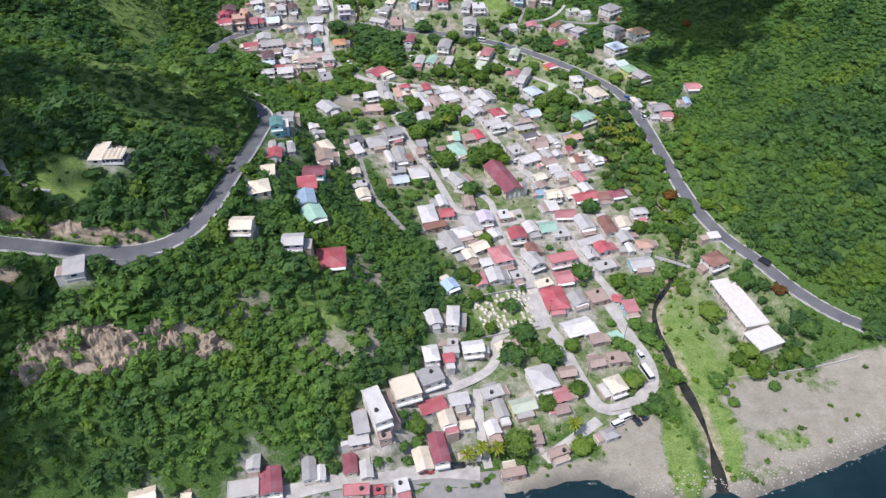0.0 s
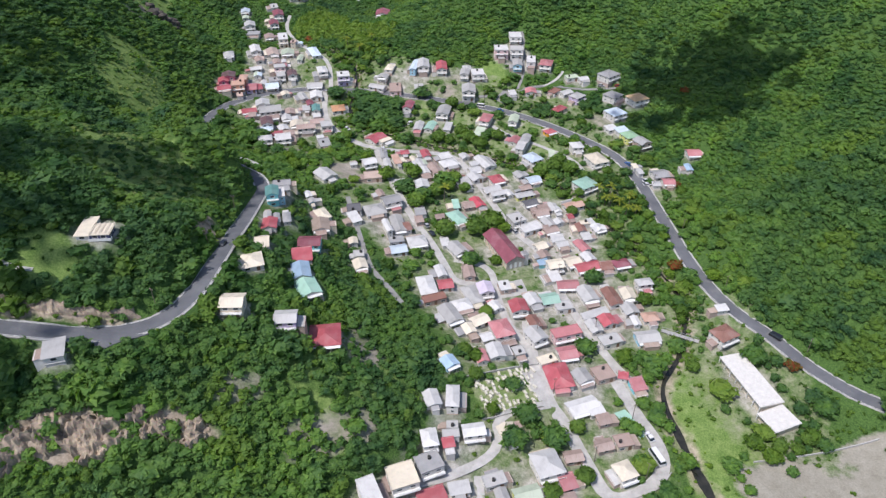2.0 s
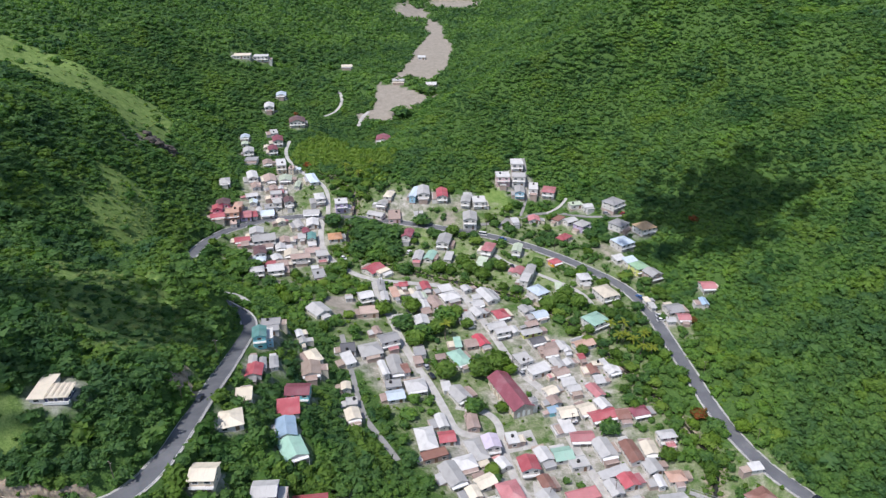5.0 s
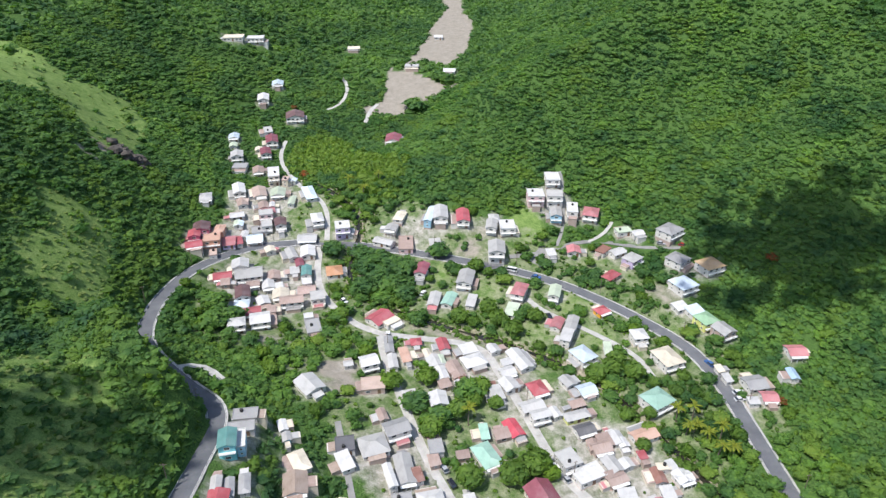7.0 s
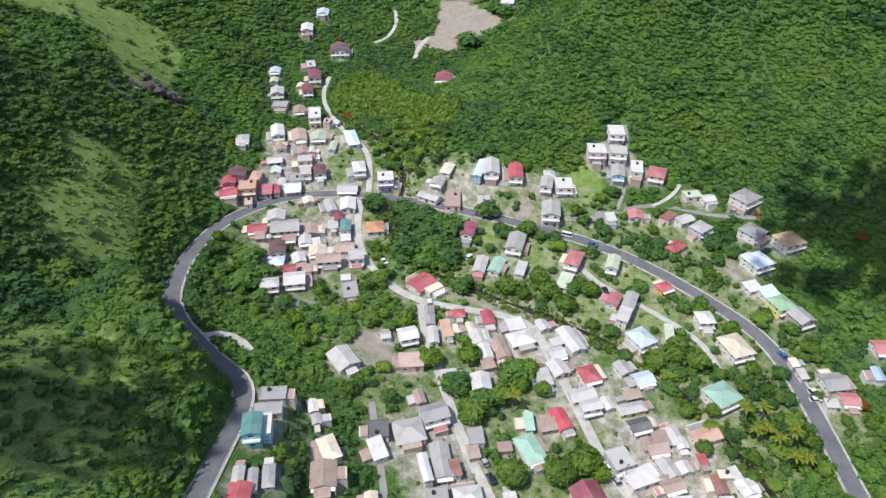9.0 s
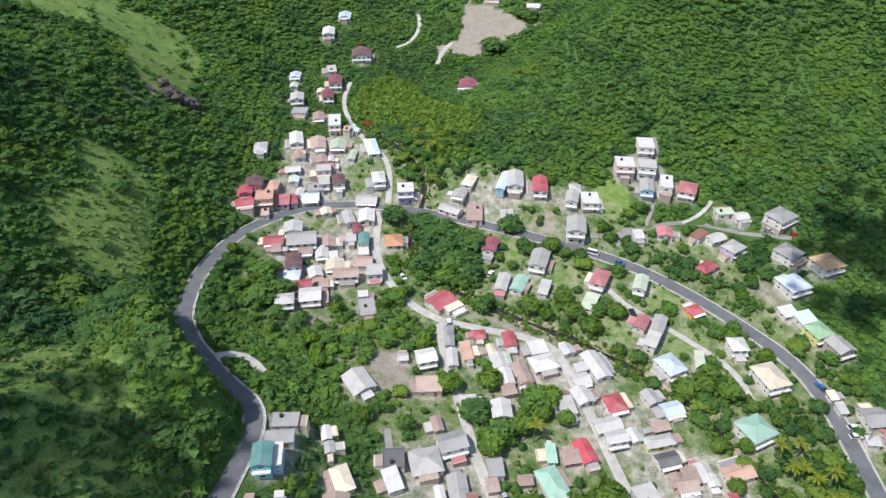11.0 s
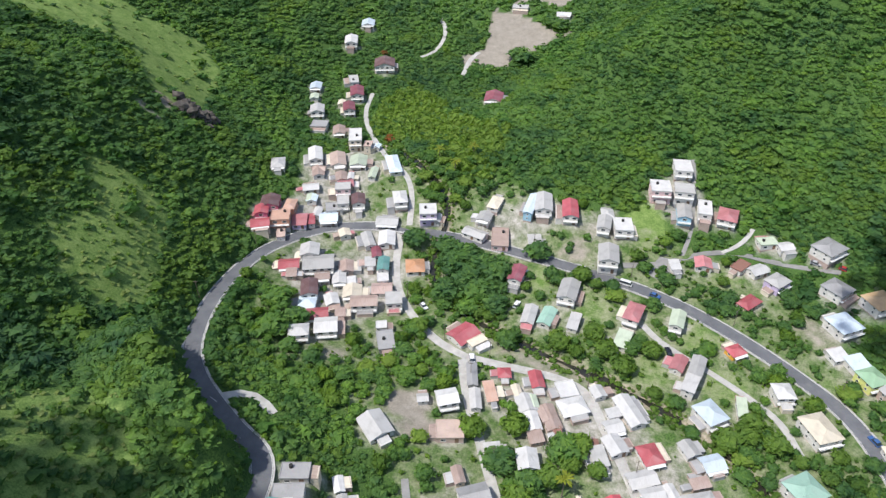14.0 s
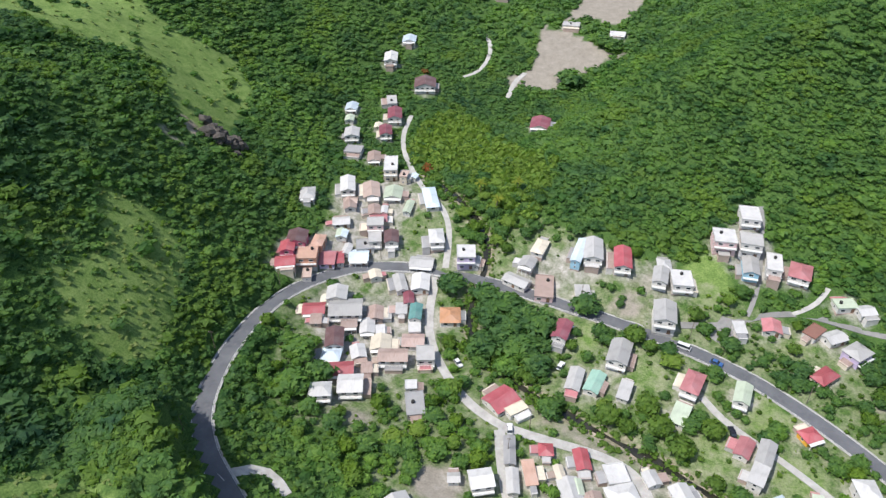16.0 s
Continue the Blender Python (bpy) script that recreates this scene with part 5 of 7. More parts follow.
def build_house(x, y, w, d, turn, storeys, roof, form, wall, rng, number):
    z = float(ground(x, y))
    base = max(lowest(x, y, w, d, turn) - z - 0.3, -3.0)
    h = storeys * STOREY + 0.5
    words = {"g": "gable", "h": "hipped", "f": "flat concrete", "s": "lean-to"}[form]
    size = {1: "single-storey", 2: "two-storey", 3: "three-storey"}[storeys]
    ob = thing("house", x, y, z, turn, f"{size} {WALL_WORDS[wall]} house with a {ROOF_WORDS[roof]} {words} roof", "house", "village houses")
    over = 0.4
    ww, dd = max(w - 2 * over, 2.0), max(d - 2 * over, 2.0)
    rise = 0.16 * min(w, d)
    s = Shape()
    s.box(-ww / 2, ww / 2, -dd / 2, dd / 2, -0.05, h)
    if base < -0.25:
        p = Shape()
        p.box(-ww / 2 + 0.06, ww / 2 - 0.06, -dd / 2 + 0.06, dd / 2 - 0.06, base, -0.05)
        p.box(-ww / 2 - 0.1, ww / 2 + 0.1, -dd / 2 - 0.1, dd / 2 + 0.1, -0.2, -0.05)
        part("plinth", p.mesh("plinth", WALLS[("lg", "ru", "be")[number % 3]]), ob, "bare masonry plinth")
    if storeys > 1:
        for k in range(1, storeys):
            s.box(-ww / 2 - 0.06, ww / 2 + 0.06, -dd / 2 - 0.06, dd / 2 + 0.06, k * STOREY - 0.1, k * STOREY + 0.12)
    if form == "g":
        if w >= d:
            for e in (-ww / 2, ww / 2):
                s.poly([(e, -dd / 2, h), (e, dd / 2, h), (e, 0, h + rise - 0.12)][:: 1 if e > 0 else -1])
        else:
            for e in (-dd / 2, dd / 2):
                s.poly([(-ww / 2, e, h), (ww / 2, e, h), (0, e, h + rise - 0.12)][:: 1 if e < 0 else -1])
    elif form == "s":
        k = 0.16 * d
        s.poly([(-ww / 2, dd / 2, h), (-ww / 2, dd / 2, h + k - 0.1), (-ww / 2, -dd / 2, h)])
        s.poly([(ww / 2, -dd / 2, h), (ww / 2, dd / 2, h + k - 0.1), (ww / 2, dd / 2, h)])
        s.poly([(ww / 2, dd / 2, h), (ww / 2, dd / 2, h + k - 0.1), (-ww / 2, dd / 2, h + k - 0.1), (-ww / 2, dd / 2, h)])
    part("wall", s.mesh("wall", WALLS[wall]), ob)
    skin = SLABS[roof] if form == "f" else ROOFS[roof]
    part("roof", roof_shape(ww, dd, form, rise, over).mesh("roof", skin), ob, f"{ROOF_WORDS[roof]} {words} roof", pose(0, 0, h))
    # openings on the sides
    wm, pm = window_meshes(1.0, 0.95) if min(w, d) > 4.2 else window_meshes(0.75, 0.8)
    # front windows widened: their dark glass stands in for shaded veranda recesses
    wide = window_meshes(1.7, 1.05) if ww > 4.2 else (wm, pm)
    for side_turn, length, reach in ((0, ww, dd / 2), (90, dd, ww / 2), (-90, dd, ww / 2)):
        count = max(1, int(length / (2.7 if side_turn in (0,) else 3.3)))
        for k in range(storeys):
            for i in range(count):
                at = (i + 0.5) / count * length - length / 2
                m = pose(0, 0, 0, 0, 0, side_turn) @ pose(at, -reach, k * STOREY + 1.3)
                if k == 0 and side_turn == 0 and i == count // 2 and count > 1:
                    part("door", DOOR_MESH, ob, "", pose(at, -reach, 0.05))
                    continue
                wm_, pm_ = (wm, pm) if side_turn else wide
                wn_ = part("window", wm_, ob, "", m)
                part("pane", pm_, wn_)
    if storeys >= 2 and w > 5:
        b = Shape()
        zb = (storeys - 1) * STOREY
        b.box(-ww / 2, ww / 2, -dd / 2 - 1.1, -dd / 2 - 0.07, zb - 0.14, zb + 0.06)
        b.box(-ww / 2, ww / 2, -dd / 2 - 1.1, -dd / 2 - 1.02, zb + 0.75, zb + 0.83)
        posts = max(4, int(ww / 0.6))
        for i in range(posts + 1):
            px = -ww / 2 + 0.04 + (ww - 0.08) * i / posts
            b.box(px - 0.03, px + 0.03, -dd / 2 - 1.09, -dd / 2 - 1.03, zb + 0.06, zb + 0.75)
        part("balcony", b.mesh("balcony", FRAME_PAINT), ob, "pale railed balcony")
    if storeys == 1 and w > 5.2 and form in "gh" and number % 2 == 0:
        v = Shape()
        v.poly([(-ww / 2, -dd / 2 - 1.3, h - 0.55), (ww / 2, -dd / 2 - 1.3, h - 0.55), (ww / 2, -dd / 2 - 0.02, h - 0.25), (-ww / 2, -dd / 2 - 0.02, h - 0.25)])
        v.poly([(-ww / 2, -dd / 2 - 0.02, h - 0.33), (ww / 2, -dd / 2 - 0.02, h - 0.33), (ww / 2, -dd / 2 - 1.3, h - 0.63), (-ww / 2, -dd / 2 - 1.3, h - 0.63)])
        v.box(-ww / 2, ww / 2, -dd / 2 - 1.34, -dd / 2 - 1.28, h - 0.68, h - 0.5)
        for i in range(4):
            px = -ww / 2 + 0.1 + (ww - 0.2) * i / 3
            v.box(px - 0.06, px + 0.06, -dd / 2 - 1.25, -dd / 2 - 1.13, base, h - 0.6)
        part("veranda", v.mesh("veranda", FRAME_PAINT), ob, "open pale veranda on posts")
    if form == "f" and rng.random() < 0.5:
        t = Shape()
        t.tube([(0, 0, 0), (0, 0, 0.9), (0, 0, 1.0)], [0.55, 0.55, 0.3], 10)
        part("water_tank", t.mesh("water_tank", RUBBER), ob, "round black roof tank", pose(rng.uniform(-ww / 4, ww / 4), rng.uniform(-dd / 4, dd / 4), h + 0.22))
    return ob


ROAD_POINTS = np.vstack([line[:, :2] for line, half in ROAD_LINES])
ROAD_REACH = np.concatenate([np.full(len(line), half) for line, half in ROAD_LINES])


def is_free(x, y, w, d, turn, skip):
    """True where a w by d footprint touches no other house and no road."""
    c, s = math.cos(radians(turn)), math.sin(radians(turn))
    for u, v in ((0, 0), (-w / 2, -d / 2), (w / 2, -d / 2), (w / 2, d / 2), (-w / 2, d / 2), (0, -d / 2), (0, d / 2), (-w / 2, 0), (w / 2, 0)):
        px, py = x + u * c - v * s, y + u * s + v * c
        if (np.hypot(ROAD_POINTS[:, 0] - px, ROAD_POINTS[:, 1] - py) < ROAD_REACH + 0.3).any():
            return False
        for i, (hx, hy, hw, hd, ht) in enumerate(FOOTPRINTS):
            if i == skip or abs(hx - px) > 18 or abs(hy - py) > 18:
                continue
            a = radians(ht)
            q, r_ = (px - hx) * math.cos(a) + (py - hy) * math.sin(a), -(px - hx) * math.sin(a) + (py - hy) * math.cos(a)
            if abs(q) < hw / 2 + 0.2 and abs(r_) < hd / 2 + 0.2:
                return False
    return True


def annex(ob, x, y, w, d, turn, base, number, rng):
    """A low lean-to of sheet metal built on to a side of the house."""
    at, deep = rng.choice((90, -90, 180, 0)), rng.uniform(1.8, 3.2)
    run = (w if at in (0, 180) else d) * rng.uniform(0.45, 0.9)
    reach = (d if at in (0, 180) else w) / 2
    slide = rng.uniform(-0.1, 0.1) * run
    m = pose(0, 0, 0, 0, 0, at) @ pose(slide, -reach - deep / 2 + 0.2, 0)
    g = pose(x, y, 0, 0, 0, turn) @ m
    if not is_free(g.translation.x, g.translation.y, run, deep, turn + at, number):
        return None
    h = rng.uniform(1.75, 2.1)
    s = Shape()
    s.box(-run / 2 + 0.15, run / 2 - 0.15, -deep / 2 + 0.15, deep / 2, base - 0.3, h - 0.25)
    body = part("annex", s.mesh("annex", WALLS[rng.choice(("w", "ru", "lg", "c", "ru"))]), ob, "low lean-to annex", m)
    r_ = Shape()
    top = [(-run / 2, -deep / 2, h - 0.3), (run / 2, -deep / 2, h - 0.3), (run / 2, deep / 2, h), (-run / 2, deep / 2, h)]
    low = [(p, q, z - 0.08) for p, q, z in top]
    r_.poly(top)
    r_.poly(low[::-1])
    for i in range(4):
        r_.poly([top[i], low[i], low[(i + 1) % 4], top[(i + 1) % 4]])
    tone = rng.choice(("ru", "lg", "w", "g", "ru", "c", "rw", "br2", "pk"))
    part("annex_roof", r_.mesh("annex_roof", ROOFS[tone]), body, f"{ROOF_WORDS[tone]} sheet roof")
    return (g.translation.x, g.translation.y, run, deep, turn + at)


rng = random.Random(7)
ANNEXES = []
for number, row in enumerate(PLAN):
    made = build_house(*row, rng, number)
    x, y, w, d, turn = row[:5]
    crowd = np.exp(-((FOOTPRINTS[:, 0] - x) ** 2 + (FOOTPRINTS[:, 1] - y) ** 2) / (2 * 11.0 ** 2)).sum()
    for trial in range(4 if crowd > 2.6 else 1):
        z0 = lowest(x, y, w + 5, d + 5, turn) - made.location.z
        spot = annex(made, x, y, w, d, turn, z0, number, rng)
        if spot:
            ANNEXES.append(spot)
            if crowd < 4 or len(ANNEXES) % 2:
                break
FOOTPRINTS = np.vstack([FOOTPRINTS, ANNEXES])


# ---------------------------------------------------------------- church
def build_church(x, y, w, d, turn):
    z = float(ground(x, y))
    base = lowest(x, y, w, d, turn) - z - 0.3
    ob = thing("church", x, y, z, turn, "long cream church with a dusty crimson gable roof and stone front", "church")
    h, rise = 3.9, 2.3
    s = Shape()
    s.box(-w / 2 + 0.5, w / 2 - 0.5, -d / 2 + 0.5, d / 2 - 0.5, base, h)
    s.poly([(w / 2 - 0.5, d / 2 - 0.5, h), (-w / 2 + 0.5, d / 2 - 0.5, h), (0, d / 2 - 0.5, h + rise - 0.2)])
    part("wall", s.mesh("wall", WALLS["c"]), ob)
    f = Shape()
    f.poly([(-w / 2 + 0.3, -d / 2 + 0.3, base), (w / 2 - 0.3, -d / 2 + 0.3, base), (w / 2 - 0.3, -d / 2 + 0.3, h), (0, -d / 2 + 0.3, h + rise - 0.1), (-w / 2 + 0.3, -d / 2 + 0.3, h)])
    f.poly([(-w / 2 + 0.3, -d / 2 + 0.48, h), (0, -d / 2 + 0.48, h + rise - 0.1), (w / 2 - 0.3, -d / 2 + 0.48, h), (w / 2 - 0.3, -d / 2 + 0.48, base), (-w / 2 + 0.3, -d / 2 + 0.48, base)])
    part("front", f.mesh("front", STONE), ob, "grey stone gable front")
    part("roof", roof_shape(w - 0.8, d - 0.8, "g", rise, 0.5, 0.15).mesh("roof", ROOFS["p"]), ob, "dusty crimson gable roof", pose(0, 0, h))
    wm, pm = window_meshes(0.8, 1.6)
    bays = 7
    for e, t in ((1, 90), (-1, -90)):
        for i in range(bays):
            at = (i + 0.5) / bays * (d - 1) - (d - 1) / 2
            win = part("window", wm, ob, "", pose(0, 0, 0, 0, 0, t) @ pose(at, -(w / 2 - 0.5), 2.2))
            part("pane", pm, win)
            if i:
                b = Shape()
                b.box(-0.25, 0.25, -0.55, 0, base, 2.6)
                b.box(-0.25, 0.25, -0.35, 0, 2.6, 3.4)
                part("buttress", b.mesh("buttress", WALLS["c"]), ob, "", pose(0, 0, 0, 0, 0, t) @ pose(at - (d - 1) / bays / 2, -(w / 2 - 0.5), 0))
    for at in (-2.2, 0, 2.2):
        a = Shape()
        top = 3.0 if at == 0 else 2.5
        a.poly([(-0.6, 0, 0.05), (0.6, 0, 0.05), (0.6, 0, top - 0.6)] + [(0.6 * math.cos(k * math.pi / 6), 0, top - 0.6 + 0.6 * math.sin(k * math.pi / 6)) for k in range(1, 6)] + [(-0.6, 0, top - 0.6)])
        part("arch", a.mesh("arch", FRAME_PAINT), ob, "white arched doorway", pose(at, -d / 2 + 0.27, 0))
    t = Shape()
    t.box(-1.3, 1.3, -1.3, 1.3, base, 4.9)
    t.box(-1.45, 1.45, -1.45, 1.45, 4.9, 5.2)
    tower = part("tower", t.mesh("tower", WALLS["w"]), ob, "low square bell tower", pose(w / 2 + 0.6, -d / 2 + 2.2, 0))
    c = Shape()
    for i in range(4):
        a, b = [(-1.4, -1.4), (1.4, -1.4), (1.4, 1.4), (-1.4, 1.4)][i], [(1.4, -1.4), (1.4, 1.4), (-1.4, 1.4), (-1.4, -1.4)][i]
        c.poly([(*a, 5.2), (*b, 5.2), (0, 0, 6.1)])
    part("cap", c.mesh("cap", ROOFS["g"]), tower)


build_church(*CHURCH)


# ---------------------------------------------------------------- school by the river mouth
def build_school(x, y, w, d, turn, label):
    z = float(ground(x, y))
    base = lowest(x, y, w, d, turn) - z - 0.3
    ob = thing("school", x, y, z, turn, label, "school")
    s = Shape()
    s.box(-w / 2 + 1.2, w / 2 - 0.4, -d / 2 + 0.4, d / 2 - 0.4, base, 2.9)
    part("wall", s.mesh("wall", WALLS["c"]), ob)
    r = Shape()
    r.box(-w / 2, w / 2, -d / 2, d / 2, 2.9, 3.15)
    r.box(-w / 2 + 0.3, w / 2 - 0.3, -d / 2 + 0.3, d / 2 - 0.3, 3.15, 3.3)
    part("roof", r.mesh("roof", WALLS["w"]), ob, "bright white flat roof slab")
    wm, pm = window_meshes(1.6, 1.1)
    for e, t in ((1, 90), (-1, -90)):
        n = int(d / 2.4)
        for i in range(n):
            at = (i + 0.5) / n * (d - 1.4) - (d - 1.4) / 2
            win = part("window", wm, ob, "", pose(0, 0, 0, 0, 0, t) @ pose(at, -(w / 2 - (0.4 if e > 0 else 1.2)), 1.7))
            part("pane", pm, win)
    n = max(3, int(d / 3))
    for i in range(n):
        p = Shape()
        p.box(-0.12, 0.12, -0.12, 0.12, base, 2.9)
        part("post", p.mesh("post", FRAME_PAINT), ob, "", pose(-w / 2 + 0.25, -d / 2 + 0.4 + (d - 0.8) * i / (n - 1), 0))


build_school(*SCHOOL, "long white flat-roofed school block beside the river")
build_school(*SCHOOL_BLOCK, "square white flat-roofed school hall near the beach")

# ---------------------------------------------------------------- villa on the knoll
def build_villa(x, y, turn):
    """A low house in two wings about a terrace, its upper floor unfinished: bare beams over the roof slab."""
    z = lowest(x, y, 9, 9, turn) + 0.4
    ob = thing("villa", x, y, z, turn, "low navy and white house with a sandy unfinished roof", "house", "village houses")
    s = Shape()
    s.box(-1.2, 4.4, -4.0, 1.2, -1.5, 2.5)
    part("wall", s.mesh("wall", WALLS["navy"]), ob, "dark navy outer wall")
    s = Shape()
    s.box(-5.0, -1.3, -4.2, 5.6, -1.5, 2.3)
    part("wing", s.mesh("wing", WALLS["w"]), ob, "white side wing")
    for name, x0, x1, y0, y1, z0 in (("roof", -1.0, 4.9, -4.5, 1.6, 2.5), ("wing_roof", -5.4, -1.05, -4.6, 6.0, 2.3)):
        r_ = Shape()
        r_.box(x0, x1, y0, y1, z0, z0 + 0.22)
        part(name, r_.mesh(name, SLABS["c"]), ob, "sandy concrete roof slab")
    for i in range(5):
        b = Shape()
        b.box(-0.9 + 1.4 * i, -0.7 + 1.4 * i, -4.3, 1.4, 3.1, 3.28)
        part("beam", b.mesh("beam", WALLS["c"]), ob, "pale bare beam")
    for px in (-0.8, 4.6):
        for py in (-4.2, 1.3):
            p = Shape()
            p.box(px - 0.12, px + 0.12, py - 0.12, py + 0.12, 2.72, 3.1)
            part("post", p.mesh("post", WALLS["c"]), ob)
    b = Shape()
    b.box(-1.2, 5.2, -5.2, -4.02, 0.9, 1.05)
    b.box(-1.2, 5.2, -5.2, -5.12, 1.05, 1.75)
    b.box(5.12, 5.2, -5.12, -4.0, 1.05, 1.75)
    part("balcony", b.mesh("balcony", FRAME_PAINT), ob, "white walled balcony")
    wm, pm = window_meshes(1.6, 1.1)
    for px, py, t in ((0.4, -4.0, 0), (2.8, -4.0, 0), (4.4, -2.4, 90), (4.4, 0.0, 90), (-3.2, -4.2, 0), (-5.0, -2.0, -90), (-5.0, 2.0, -90)):
        win = part("window", wm, ob, "", pose(px, py, 1.75, 0, 0, t))
        part("pane", pm, win)


build_villa(*VILLA[:2], VILLA[4])

# ---------------------------------------------------------------- cemetery
tomb_shapes = []
for k in range(4):
    t = Shape()
    t.box(-0.42, 0.42, -0.9, 0.9, -0.4, 0.35 + 0.12 * k)
    t.box(-0.36, 0.36, -0.8, 0.8, 0.35 + 0.12 * k, 0.45 + 0.12 * k)
    if k % 2:
        t.box(-0.3, 0.3, 0.6, 0.75, 0.45 + 0.12 * k, 1.25)
    tomb_shapes.append(t.mesh("tomb", TOMB))
r = random.Random(4)
for i in range(9):
    for j in range(12):
        if r.random() < 0.3:
            continue
        u, v = (j + 0.5 + r.uniform(-0.35, 0.35)) / 12, (i + 0.5 + r.uniform(-0.35, 0.35)) / 9
        gx = (9.5 + 23 * u) * v + (14 + 19.5 * u) * (1 - v)
        gy = (180 + 10 * u) * v + (166 + 6.5 * u) * (1 - v)
        g = new("grave", tomb_shapes[r.randrange(4)])
        g.matrix_world = pose(gx, gy, float(ground(gx, gy)), 0, 0, r.uniform(5, 45))
        tagged(g, "whitewashed concrete tomb in the grassy cemetery", "grave", "graves of the cemetery")


def low_wall(points, height, thick, mat, label):
    p = dense(points, 2.0)
    s = Shape()
    for a, b in zip(p, p[1:]):
        t = Vector((b[0] - a[0], b[1] - a[1])).normalized() * thick / 2
        za, zb = float(ground(*a)), float(ground(*b))
        quad = [(a[0] - t.y, a[1] + t.x, za), (b[0] - t.y, b[1] + t.x, zb), (b[0] + t.y, b[1] - t.x, zb), (a[0] + t.y, a[1] - t.x, za)]
        top = [(q[0], q[1], q[2] + height) for q in quad]
        low = [(q[0], q[1], q[2] - 0.4) for q in quad]
        s.poly(top[::-1])
        for i in range(4):
            s.poly([low[i], top[i], top[(i + 1) % 4], low[(i + 1) % 4]])
    return tagged(new("low_wall", s.mesh("low_wall", mat)), label, "wall", kind="structure")


low_wall([(8, 180), (31, 190), (34.5, 190.5)], 1.0, 0.3, CONCRETE, "grey concrete wall round the cemetery")
low_wall([(13, 164), (34, 171.5)], 0.9, 0.3, CONCRETE, "grey concrete wall round the cemetery")
low_wall([(99, 152.5), (117, 155), (133, 158), (142, 160)], 0.7, 0.3, CONCRETE, "low pale wall between the school grounds and the beach")
low_wall([(53.5, 138), (60, 139.5), (66.5, 142), (71.5, 148)], 0.7, 0.3, CONCRETE, "concrete kerb wall of the waterfront street")

# footbridge over the river
bx0, by0, bx1, by1 = 83.5, 210.0, 96.0, 203.6
blen = math.hypot(bx1 - bx0, by1 - by0)
bz = max(float(ground(bx0, by0)), float(ground(bx1, by1))) + 0.4
bridge = thing("footbridge", (bx0 + bx1) / 2, (by0 + by1) / 2, bz, math.degrees(math.atan2(by1 - by0, bx1 - bx0)), "narrow grey concrete footbridge over the river", "bridge")
s = Shape()
s.box(-blen / 2, blen / 2, -0.8, 0.8, -0.3, 0)
part("deck", s.mesh("deck", CONCRETE), bridge)
for e in (-0.75, 0.75):
    s = Shape()
    s.box(-blen / 2, blen / 2, e - 0.05, e + 0.05, 0.85, 0.95)
    part("rail", s.mesh("rail", STEEL), bridge)
    for i in range(9):
        s = Shape()
        s.box(-0.05, 0.05, -0.05, 0.05, 0, 0.85)
        part("post", s.mesh("post", STEEL), bridge, "", pose(-blen / 2 + 0.1 + (blen - 0.2) * i / 8, e, 0))
for e in (-0.3, 0.3):
    s = Shape()
    s.box(-0.4, 0.4, -0.9, 0.9, -3.0, -0.3)
    part("pier", s.mesh("pier", CONCRETE), bridge, "", pose(e * blen, 0, 0))


def pad(name, points, mat, label, lift=0.07):
    """A paved yard laid on the ground in cells."""
    n = 9
    s = Shape()
    a, b, c, d = [Vector(p) for p in points]
    grid = [[(a.lerp(b, i / n)).lerp(d.lerp(c, i / n), j / n) for j in range(n + 1)] for i in range(n + 1)]
    v = [[(q.x, q.y, max(float(ground(q.x, q.y)), 0.2) + lift) for q in row] for row in grid]
    for i in range(n):
        for j in range(n):
            s.poly([v[i][j], v[i + 1][j], v[i + 1][j + 1], v[i][j + 1]])
    edge = [v[i][0] for i in range(n + 1)] + [v[n][j] for j in range(1, n + 1)] + [v[i][n] for i in range(n - 1, -1, -1)] + [v[0][j] for j in range(n - 1, 0, -1)]
    for p, q in zip(edge, edge[1:] + edge[:1]):
        s.poly([p, (p[0], p[1], p[2] - 0.5), (q[0], q[1], q[2] - 0.5), q])
    return tagged(new(name, s.mesh(name, mat)), label, "pavement", kind="structure")


pad("quay", [(-44, 103.5), (19, 106.8), (16.5, 118.6), (-44, 112)], PAVING, "grey paved quay along the shore")
pad("lay_by", [(-100.6, 150.0), (-91.4, 149.5), (-81.5, 156.1), (-97.0, 152.0)], ASPHALT, "paved lay-by beside the coast road", 0.3)
pad("junction", [(30, 392), (38, 388), (42, 401), (36, 402)], PAVING, "paved junction of the hill street", 0.12)
pad("yard", [(28, 186), (36, 190), (41, 178), (33, 174)], CONCRETE, "pale concrete yard beside the cemetery")
pad("yard", [(22, 236), (33, 240), (35, 231), (24, 227)], CONCRETE, "paved square before the church")
pad("court", [(58, 171), (62, 173), (69, 164), (65, 161)], SLABS["m"], "mint-green painted court beside the street", 0.12)


# ---------------------------------------------------------------- trees
def ico(level):
    bm = bmesh.new()
    bmesh.ops.create_icosphere(bm, subdivisions=level, radius=1.0)
    v = np.array([p.co[:] for p in bm.verts])
    f = np.array([[p.index for p in q.verts] for q in bm.faces])
    bm.free()
    return v, f


